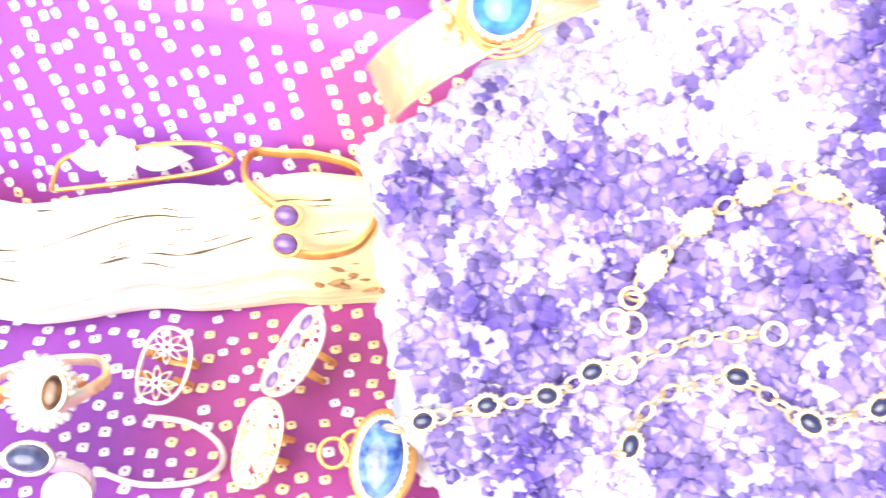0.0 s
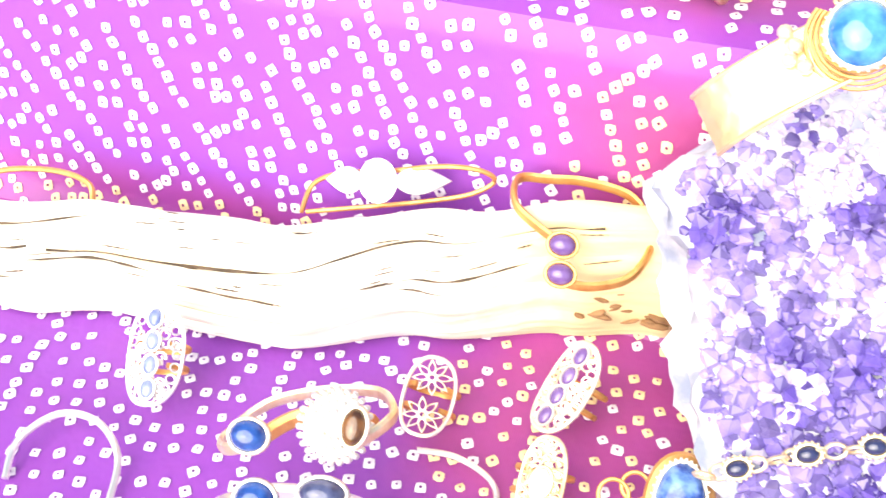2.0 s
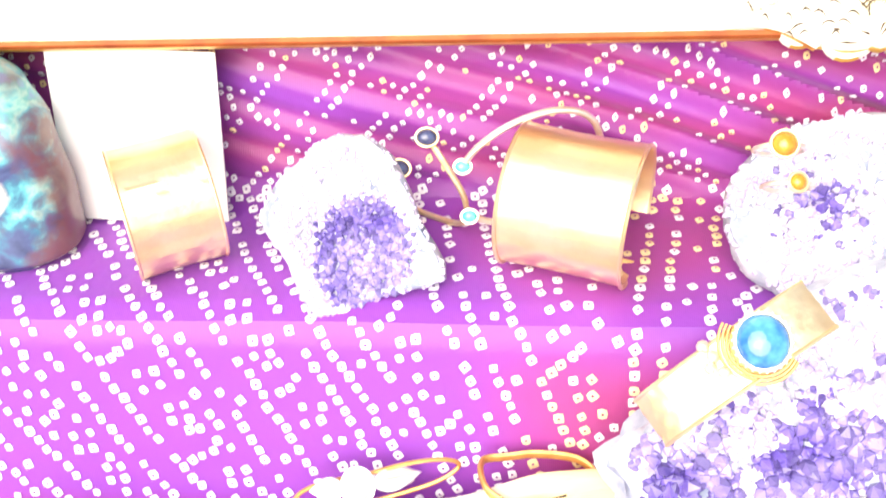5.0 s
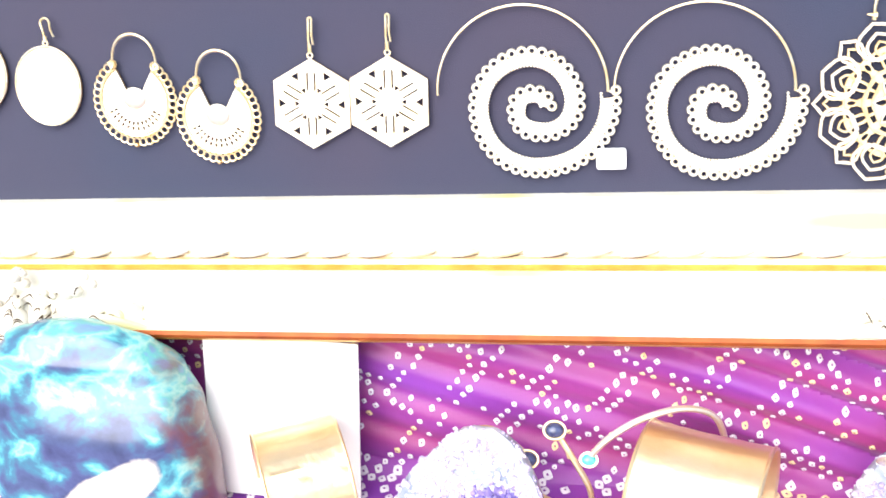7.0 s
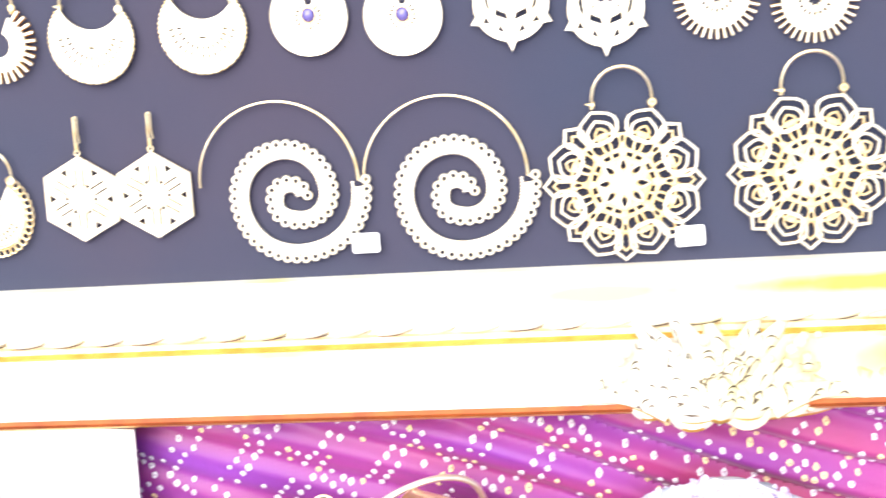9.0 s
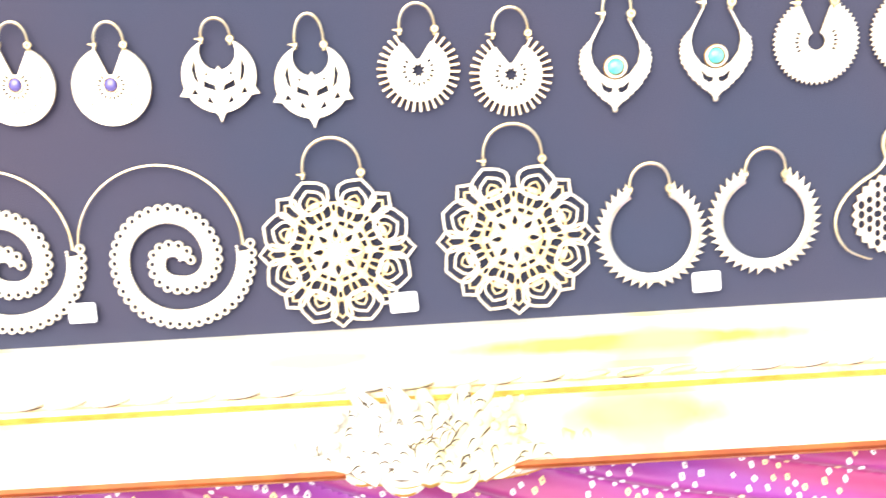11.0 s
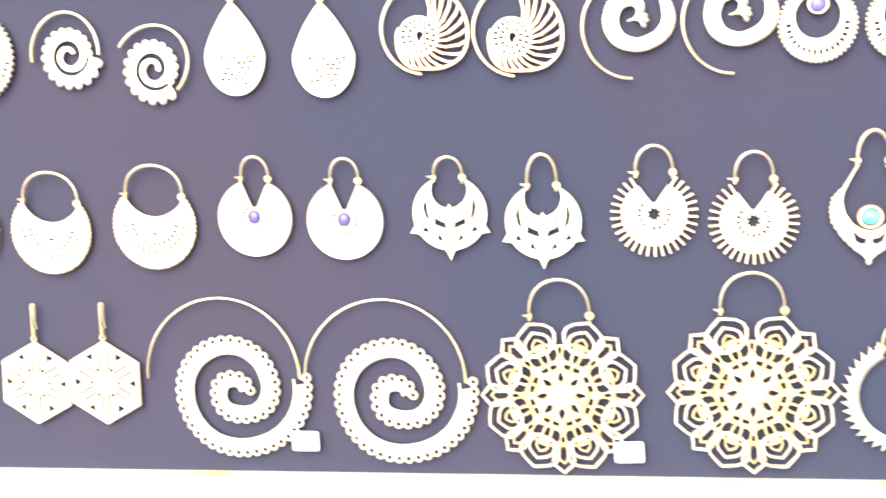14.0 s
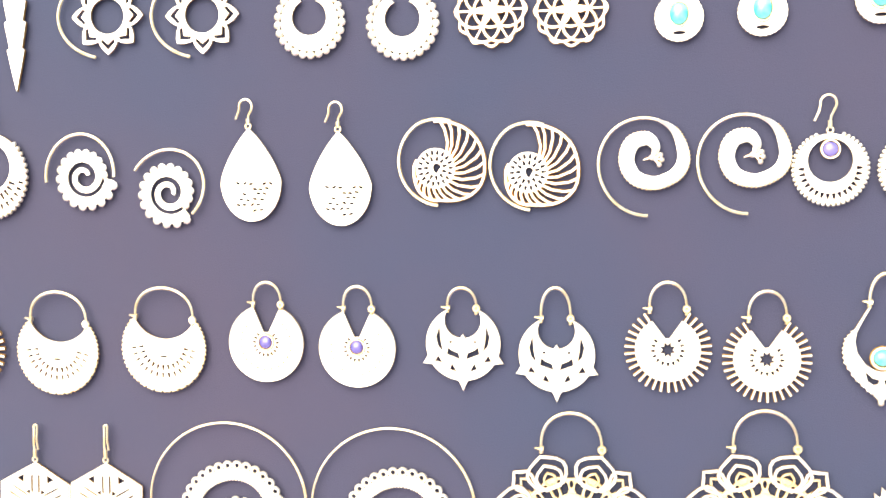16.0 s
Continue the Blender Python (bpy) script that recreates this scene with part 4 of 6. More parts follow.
def broad_petal(a, r0, r1, hw):
    """A broad petal with a round shoulder and a small point."""
    d = r1 - r0
    half = [(r0, hw * 0.55), (r0 + 0.20 * d, hw * 0.86), (r0 + 0.42 * d, hw), (r0 + 0.60 * d, hw * 0.97), (r0 + 0.78 * d, hw * 0.72), (r0 + 0.91 * d, hw * 0.34), (r1, 0.0)]
    return [rot(q, a) for q in half + [(x, -y) for x, y in reversed(half[:-1])]]


def mandala_design():
    r = 0.0328
    parts_ = []
    for k in range(8):
        a = radians(45 * k)
        if k == 2:
            continue
        lp = shield(a, r * 0.60, r * 1.0, r * 0.150)
        parts_.append(("point", Shape().plate([lp, outline(lp, 0.0014)], 0.0011, z=-0.0002, bevel=0.0002), BRASS, ""))
        lp = shield(a, r * 0.62, r * 0.88, r * 0.088)
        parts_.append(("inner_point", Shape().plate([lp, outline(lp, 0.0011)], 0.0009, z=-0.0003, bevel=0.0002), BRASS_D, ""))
    for k in range(8):
        a = radians(22.5 + 45 * k)
        lp = broad_petal(a, r * 0.56, r * 0.985, r * 0.262)
        parts_.append(("petal", Shape().plate([lp, outline(lp, 0.0013)], 0.0012, z=0.0008, bevel=0.00022), BRASS, ""))
        lp = broad_petal(a, r * 0.54, r * 0.865, r * 0.175)
        parts_.append(("inner_petal", Shape().plate([lp, outline(lp, 0.0012)], 0.0012, z=0.0009, bevel=0.0002), BRASS, ""))
        lp = broad_petal(a, r * 0.58, r * 0.765, r * 0.085)
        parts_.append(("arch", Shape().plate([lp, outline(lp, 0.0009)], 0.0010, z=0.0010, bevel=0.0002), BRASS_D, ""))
    # pierced middle disc: lens and half-moon openings under each petal, small almonds between
    loops = [[(r * (0.655 + 0.022 * math.cos(8 * b + math.pi)) * math.cos(b), r * (0.655 + 0.022 * math.cos(8 * b + math.pi)) * math.sin(b)) for b in np.linspace(0, 6.28319, 97)[:-1]]]
    for k in range(8):
        a = radians(22.5 + 45 * k)
        loops.append([rot((r * (0.515 + 0.095 * math.cos(b)), r * 0.034 * math.sin(b)), a) for b in np.linspace(0, 6.28319, 13)[:-1]])
        for sg in (-1, 1):
            loops.append([rot((r * x, sg * r * y), a) for x, y in ((0.405, 0.050), (0.47, 0.064), (0.54, 0.066), (0.605, 0.044), (0.622, 0.090), (0.60, 0.140), (0.54, 0.172), (0.47, 0.158), (0.42, 0.108))])
            loops.append([rot((r * x, sg * r * y), a) for x, y in ((0.315, 0.016), (0.388, 0.020), (0.375, 0.104), (0.318, 0.090))])
        b_ = radians(45 * k)
        loops.append([rot((r * (0.56 + 0.048 * math.cos(b)), r * 0.024 * math.sin(b)), b_) for b in np.linspace(0, 6.28319, 9)[:-1]])
        loops.append([rot((r * (0.235 + 0.062 * math.cos(b)), r * 0.036 * math.sin(b)), b_) for b in np.linspace(0, 6.28319, 11)[:-1]])
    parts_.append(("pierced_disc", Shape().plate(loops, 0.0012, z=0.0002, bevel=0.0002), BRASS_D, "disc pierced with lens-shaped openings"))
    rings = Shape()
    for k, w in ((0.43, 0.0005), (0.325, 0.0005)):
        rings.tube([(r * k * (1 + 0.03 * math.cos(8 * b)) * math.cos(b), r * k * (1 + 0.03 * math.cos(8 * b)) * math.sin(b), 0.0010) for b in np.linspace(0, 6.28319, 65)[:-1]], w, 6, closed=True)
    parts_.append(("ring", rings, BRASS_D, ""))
    for k in range(8):
        a = radians(45 * k)
        lp = petal(a, r * 0.10, r * 0.335, r * 0.080)
        parts_.append(("flower_petal", Shape().plate([lp, outline(lp, 0.0010)], 0.0009, z=0.0014, bevel=0.0002), BRASS, ""))
    parts_.append(("boss", Shape().plate([circle(0, 0, r * 0.125, 20)], 0.0012, z=0.0014), BRASS, ""))
    parts_.append(("ear_wire", arch(-0.0116, 0.0122, 0.0322, 0.0470, 0.00075), WIRE, ""))
    return parts_


def leaf_hoop_design():
    r = 0.0179
    hoop = Shape().tube([(r * 1.045 * math.cos(a), r * 1.045 * math.sin(a), 0.0004) for a in np.linspace(RIGHT + 0.48, RIGHT + 5.80, 60)], 0.0021, 8, flat=0.4)
    leaves = []
    for i, a in enumerate(np.linspace(RIGHT + 0.52, RIGHT + 5.76, 35)):
        lean = 0.38 * (1 if i < 17.5 else -1) * (-1)
        base = (r * 1.03 * math.cos(a), r * 1.03 * math.sin(a))
        lp = [(base[0] + q[0], base[1] + q[1]) for q in [rot(p, a + lean) for p in ((0, -0.0011), (0.0024, -0.0012), (0.0053, 0.0), (0.0024, 0.0012), (0, 0.0011))]]
        leaves.append(Shape().plate([lp], 0.0007, z=0.0001).ball((base[0] * 1.06, base[1] * 1.06, 0.0006), 0.0006, nu=4, nv=6))
    return [("hoop", hoop, BRASS, ""), *[("leaf", q, BRASS, "") for q in leaves], ("ear_wire", arch(-0.0084, 0.0080, 0.0184, 0.0292, 0.0008), WIRE, "")]


def honeycomb_design():
    r = 0.0165
    loops = [[(q[0], q[1]) for q in [(r * (1 + 0.045 * math.cos(26 * a)) * math.cos(a), r * (1 + 0.045 * math.cos(26 * a)) * math.sin(a)) for a in np.linspace(0, 6.28319, 105)[:-1]]]]
    rnd = random.Random(5)
    for col in range(-4, 5):
        x = 0.0033 * col
        for row in range(-4, 5):
            y = 0.0040 * (row + (0.5 if col % 2 else 0.0))
            far = math.hypot(x, y)
            if far < 0.0138:
                big = 1.25 if row == 0 and abs(col) == 2 else 1.0
                loops.append(circle(x + 0.02 * y * col / 4, y, rnd.uniform(0.0011, 0.0014) * big, 10, rnd.uniform(0.0014, 0.0018) if big == 1.0 else 0.0015))
    body = Shape().plate(loops, 0.0009)
    tail = [(0.0018, r + 0.001), (0.0026, r + 0.006), (0.0048, r + 0.0105), (0.0046, r + 0.0155), (0.0005, r + 0.0186), (-0.0040, r + 0.0165), (-0.0050, r + 0.011), (-0.0038, r + 0.0062), (-0.007, r + 0.0015), (-0.0145, r - 0.0035), (-0.0205, r - 0.0095), (-0.0238, r - 0.017), (-0.0230, r - 0.0245), (-0.0185, r - 0.031), (-0.0115, r - 0.0345), (-0.0085, r - 0.0352)]
    fine = []
    for i in range(len(tail) - 1):
        p0, p1, p2, p3 = tail[max(i - 1, 0)], tail[i], tail[i + 1], tail[min(i + 2, len(tail) - 1)]
        for t in (0, 0.25, 0.5, 0.75):
            fine.append(tuple(0.5 * ((2 * b) + (c - a) * t + (2 * a - 5 * b + 4 * c - d) * t * t + (3 * b - a - 3 * c + d) * t ** 3) for a, b, c, d in zip(p0, p1, p2, p3)) + (0.0006,))
    wire = Shape().tube(fine, 0.00082, 7, taper=lambda q: 1.05 - 0.55 * max(0, q - 0.6) / 0.4)
    return [("lattice_disc", body, BRASS, "pierced honeycomb disc"), ("ear_wire", wire, WIRE, "")]


def burr_design():
    r = 0.0130
    ring = Shape().plate([keyed(r * 0.92, 0.42, -0.0005, 0.0052, 50)], 0.0009)
    rays = []
    for a in np.linspace(RIGHT + 0.62, RIGHT + 5.66, 25):
        rays.append(Shape().tube([(r * 0.55 * math.cos(a), r * 0.55 * math.sin(a), 0.0004), (r * 1.28 * math.cos(a), r * 1.28 * math.sin(a), 0.0003)], 0.0009, 6))
    return [("ring", ring, BRASS, ""), *[("ray", q, BRASS, "") for q in rays], ("ear_wire", arch(-0.0066, 0.0074, 0.0148, 0.0258, 0.00066), WIRE, "")]


def basket_design():
    r = 0.0183
    loops = [crescent(r, 0, 0, (0, 0.0184, 0.0144), 110, teeth=30, depth=0.0003)]
    for k, w, n in ((0.50, 0.00036, 13), (0.68, 0.00032, 15)):
        for a in np.linspace(math.pi * 1.06, math.pi * 1.94, n):
            loops.append([(x, y + 0.002) for x, y in slot(a, r * k, r * (k + 0.10), w)])
    loops.append(circle(0, -0.0035, 0.0016, 8, 0.0004))
    body = Shape().plate(loops, 0.0009)
    beads = Shape()
    for a in np.linspace(math.pi * 0.80, math.pi * 2.20, 44):
        beads.ball((r * 0.99 * math.cos(a), r * 0.99 * math.sin(a), 0.0003), 0.0008, nu=4, nv=6)
    return [("basket", body, BRASS, "pierced crescent"), ("beaded_edge", beads, BRASS_D, ""), ("ear_wire", arch(-0.0128, 0.0126, 0.0126, 0.0254, 0.00072), WIRE, "")]


def stone_disc_design():
    r = 0.0160
    loops = [wedge(r, 0.36, 0.0046, 60)]
    for a in np.linspace(RIGHT + 0.75, RIGHT + 5.53, 14):
        loops.append(slot(a, r * 0.27, r * 0.34, 0.00034))
    for a in np.linspace(RIGHT + 0.8, RIGHT + 5.48, 18):
        loops.append(slot(a + 0.1, r * 0.66, r * 0.68, 0.0003))
    body = Shape().plate(loops, 0.0009)
    body.tube([(r * 0.97 * math.cos(a), r * 0.97 * math.sin(a), 0.0004) for a in np.linspace(RIGHT + 0.36, RIGHT + 5.92, 50)], 0.0004, 5)
    return [("disc", body, BRASS, ""), ("bezel", bezel(0, 0.0005, 0.0027), BRASS_D, ""), ("stone", cab(0, 0.0005, 0.0027), STONE_IOLITE, "round blue-violet stone"), ("ear_wire", arch(-0.0056, 0.0062, 0.0162, 0.0252, 0.00066), WIRE, "")]


def moon_design(top):
    r = 0.0150
    loops = []
    for sg in (-1, 1):
        loops.append([(sg * x, y) for x, y in ((0.0088, 0.0062), (0.0100, 0.0025), (0.0092, -0.0010), (0.0076, -0.0028), (0.0084, 0.0010))])
        loops.append([(sg * x, y) for x, y in ((0.0012, -0.0058), (0.0060, -0.0040), (0.0056, -0.0016), (0.0042, -0.0026), (0.0018, -0.0036))])
        loops.append([(sg * x, y) for x, y in ((0.0024, -0.0106), (0.0050, -0.0096), (0.0042, -0.0076))])
        loops.append([(sg * x, y) for x, y in ((0.0078, -0.0070), (0.0104, -0.0066), (0.0094, -0.0046))])
        loops.append(circle(sg * 0.0046, 0.0006, 0.0005, 7))
    loops = [crescent(r, 0, 0, (0, 0.0094, 0.0072), 60)] + [[(x * 1.07, y * 1.07) for x, y in q] for q in loops]
    body = Shape().plate(loops, 0.0009)
    tips = []
    for a, ln in ((RIGHT * 3, 1.27), (RIGHT * 3 - 1.12, 1.20), (RIGHT * 3 + 1.12, 1.20)):
        tips.append(Shape().plate([[rot(q, a) for q in ((r * 0.84, -0.0010), (r * 0.97, -0.0023), (r * 1.06, -0.0013), (r * ln, 0), (r * 1.06, 0.0013), (r * 0.97, 0.0023), (r * 0.84, 0.0010))]], 0.0009, z=0.0004))
    tips.append(Shape().plate([[(-0.0016, -0.0004), (-0.0012, 0.0022), (0, 0.0040), (0.0012, 0.0022), (0.0016, -0.0004)]], 0.0009, z=0.0004))
    return [("crescent", body, BRASS, "pierced crescent"), *[("point", q, BRASS, "") for q in tips], ("ear_wire", arch(-0.0060, 0.0056, 0.0142, top, 0.00066), WIRE, "")]


def sunburst_design():
    r = 0.0125
    loops = [wedge(r, 0.46, 0.0045, 60), [((0.0030 if i % 2 else 0.0018) * math.cos(6.28319 * i / 16), (0.0030 if i % 2 else 0.0018) * math.sin(6.28319 * i / 16)) for i in range(16)]]
    for a in np.linspace(RIGHT + 0.9, RIGHT + 5.38, 13):
        loops.append(slot(a, r * 0.40, r * 0.50, 0.0004))
    body = Shape().plate(loops, 0.0009)
    rays = []
    for a in np.linspace(RIGHT + 0.55, RIGHT + 5.73, 29):
        rays.append(Shape().tube([(r * 0.85 * math.cos(a), r * 0.85 * math.sin(a), 0.0001), (r * 1.32 * math.cos(a), r * 1.32 * math.sin(a), 0.0001)], 0.00068, 6))
    return [("disc", body, BRASS, "pierced disc with a star hole"), *[("ray", q, BRASS, "") for q in rays], ("ear_wire", arch(-0.0066, 0.0074, 0.0158, 0.0262, 0.00066), WIRE, "")]


def pear_design():
    side = [(0.0058, 0.0166), (0.0085, 0.0118), (0.0110, 0.0074), (0.0142, 0.0036), (0.0150, -0.0010), (0.0142, -0.0060), (0.0102, -0.0122), (0.0050, -0.0172), (0.0016, -0.0196), (0.0, -0.0222)]
    fine = [q for p, q_ in zip(side, side[1:]) for q in [(p[0] + (q_[0] - p[0]) * k / 5, p[1] + (q_[1] - p[1]) * k / 5) for k in range(5)]]
    edge = [(x + (0.0007 if i > 9 and i % 2 else 0.0), y) for i, (x, y) in enumerate(fine)] + [(0.0, -0.0224)]
    hole = [(0.0048, 0.0164), (0.0076, 0.0112), (0.0098, 0.0064), (0.0104, 0.0026), (0.0094, -0.0020), (0.0062, -0.0064), (0.0028, -0.0084), (0.0, -0.0090)]
    ring = edge + [(-x, y) for x, y in reversed(edge[:-1])] + [(-x, y) for x, y in hole] + list(reversed(hole[:-1]))
    loops = [ring]
    for sg in (-1, 1):
        loops.append([(sg * x, y) for x, y in ((0.0010, -0.0126), (0.0034, -0.0120), (0.0062, -0.0096), (0.0052, -0.0132), (0.0030, -0.0146), (0.0014, -0.0142))])
    loops = [[(x * 0.94, y * 0.94) for x, y in q] for q in loops]
    fine = [(x * 0.94, y * 0.94) for x, y in fine]
    body = Shape().plate(loops, 0.0010)
    beads = Shape()
    for sg in (-1, 1):
        for i, (x, y) in enumerate(fine):
            if i > 9 and i % 3 == 0:
                beads.ball((sg * (x - 0.0006), y, 0.0006), 0.0008, nu=4, nv=6)
    beads.ball((0, -0.0205, 0.0004), 0.0012)
    return [("frame", body, BRASS, "serrated crescent frame"), ("beaded_edge", beads, BRASS, ""), ("bezel", bezel(0, -0.0034, 0.0032, 0.0031, 0.0008), BRASS, ""), ("stone", cab(0, -0.0034, 0.0032, 0.0031), STONE_TEAL, "oval turquoise stone"), ("ear_wire", arch(-0.0052, 0.0060, 0.0172, 0.0284, 0.00078), WIRE, "")]


def keyhole_design():
    r = 0.0166
    loops = [keyed(r, 0.40, 0.0, 0.0034, 208, teeth=52, depth=0.0007)]
    for sg in (0, math.pi):
        for a in np.linspace(-0.45, 0.45, 5):
            loops.append(slot(a + sg, 0.0070, 0.0084, 0.00036))
    body = Shape().plate(loops, 0.0009)
    return [("disc", body, BRASS, "notched disc with a keyhole cut"), ("ear_wire", arch(-0.0074, 0.0072, 0.0152, 0.0253, 0.0008), WIRE, "")]


def fringe_hoop_design():
    r = 0.0158
    loops = [circle(0, 0, r, 40, r * 1.12), circle(0, 0.0036, 0.0088, 28, 0.0098)]
    for a in np.linspace(math.pi * 1.12, math.pi * 1.88, 11):
        loops.append(slot(a, r * 0.55, r * 0.72, 0.0005))
    for a in np.linspace(math.pi * 1.08, math.pi * 1.92, 14):
        loops.append(slot(a, r * 0.82, r * 0.95, 0.00045))
    body = Shape().plate(loops, 0.0009)
    beads = Shape()
    for a in np.linspace(math.pi * 0.75, math.pi * 2.25, 34):
        beads.ball((r * 1.02 * math.cos(a), r * 1.14 * math.sin(a), 0.0003), 0.0011, nu=5, nv=7)
    return [("hoop", body, BRASS, "pierced hoop"), ("beaded_edge", beads, BRASS, ""), ("ear_wire", fish_hook(r * 1.12 + 0.0012, 0.0275, 1), WIRE, "")]


def scallop_spiral_design():
    pts = []
    for i in range(70):
        a = radians(-695 + 10 * i)
        pts.append(((0.0020 + 0.0094 * i / 69) * math.cos(a), (0.0020 + 0.0094 * i / 69) * math.sin(a)))
    body = band(pts, 0.0016, 0.0040, 0.0010)
    scal = Shape()
    last = None
    for i, q in enumerate(pts[34:]):
        d = math.hypot(*q)
        e = (q[0] * (d + 0.0021) / d, q[1] * (d + 0.0021) / d)
        if last is None or math.hypot(e[0] - last[0], e[1] - last[1]) > 0.0030:
            scal.ball((*e, 0.0001), 0.0019, 0.0019, 0.0006, nu=6, nv=9)
            last = e
    end = pts[-1]
    a0 = math.atan2(end[1], end[0])
    wire = Shape().tube([((0.0142 + 0.0022 * t) * math.cos(a0 + 0.05 + 3.35 * t) - 0.0008, (0.0165 + 0.0012 * t) * math.sin(a0 + 0.05 + 3.35 * t) + 0.0008, 0.0005) for t in np.linspace(0, 1, 30)], 0.00066, 7)
    return [("spiral", body, BRASS, ""), ("scalloped_edge", scal, BRASS, ""), ("ear_wire", wire, WIRE, "")]


def teardrop_design():
    out = []
    for a in np.linspace(0, 6.28319, 50)[:-1]:
        y = 0.0165 * math.sin(a)
        w = 0.0130 * math.cos(a) * (1 if y < 0 else max(0, 1 - (y / 0.0175)) ** 0.45)
        out.append((w, y * (1.0 if y < 0 else 1.28)))
    loops = [out]
    g = random.Random(5)
    for row in range(6):
        for k in range(-3, 4):
            x, y = k * 0.0028 + (row % 2) * 0.0014 + g.uniform(-0.0003, 0.0003), -0.0010 - row * 0.0022 + g.uniform(-0.0003, 0.0003)
            lean_, keep = g.uniform(-0.5, 0.6), g.random() < 0.66 + 30 * x
            if abs(x) < 0.0094 - row * 0.0009 and keep:
                loops.append([(x + p, y + q) for p, q in (rot(c, lean_) for c in circle(0, 0, 0.00095, 8, 0.00045))])
    body = Shape().plate(loops, 0.0009)
    return [("drop", body, BRASS, "pierced teardrop"), ("ear_wire", fish_hook(0.0222, 0.0330, -1, 0.0027), WIRE, "")]


def nautilus_design():
    whorl = [(0, 0.0185), (60, 0.0200), (100, 0.0196), (180, 0.0126), (270, 0.0086), (300, 0.0081)]
    cx, cy, disc = -0.0031, -0.0028, 0.0080
    def at(deg, r=None):
        r = along(whorl, deg) if r is None else r
        a = RIGHT - radians(deg)
        return (cx + r * math.cos(a), cy + r * math.sin(a), 0.0004)
    rim = Shape().tube([at(d) for d in range(0, 304, 8)], 0.00085, 6)
    ribs = []
    for k in range(17):
        d = 8 + 225 * (k / 16) ** 1.1
        a, b = Vector(at(d)), Vector(at(d + 30 - 20 * k / 16, disc * 0.96))
        mid = (a + b) / 2 + Vector(((b - a).y, -(b - a).x, 0)) * -0.16
        ribs.append(Shape().tube([a, a * 0.45 + mid * 0.55, mid * 0.6 + b * 0.4, b], 0.00075, 6))
    loops = [circle(cx, cy, disc, 40)]
    for row, (rr, count) in enumerate(((0.0062, 18), (0.0038, 11))):
        for k in range(count):
            loops.append([(cx + x, cy + y) for x, y in slot(6.28319 * (k + 0.4 * row) / count, rr - 0.0008, rr + 0.0008, 0.00042)])
    loops.append([(cx + 0.0004 + 0.0019 * math.cos(a) * (1 - a / 9), cy + 0.0019 * math.sin(a)) for a in np.linspace(0.3, 5.6, 12)])
    coil = Shape().plate(loops, 0.0010)
    tail = Shape().tube([(-(0.0176 - 0.0022 * max(0, a - 1.0)) * math.cos(a) - 0.0002, (0.0176 - 0.0022 * max(0, a - 1.0)) * math.sin(a), 0.0004) for a in np.linspace(radians(104), radians(-82), 40)], 0.0007, 6)
    return [("shell_rim", rim, BRASS, ""), *[("rib", q, BRASS, "") for q in ribs], ("coil", coil, BRASS, "pierced inner coil"), ("ear_wire", tail, WIRE, "")]


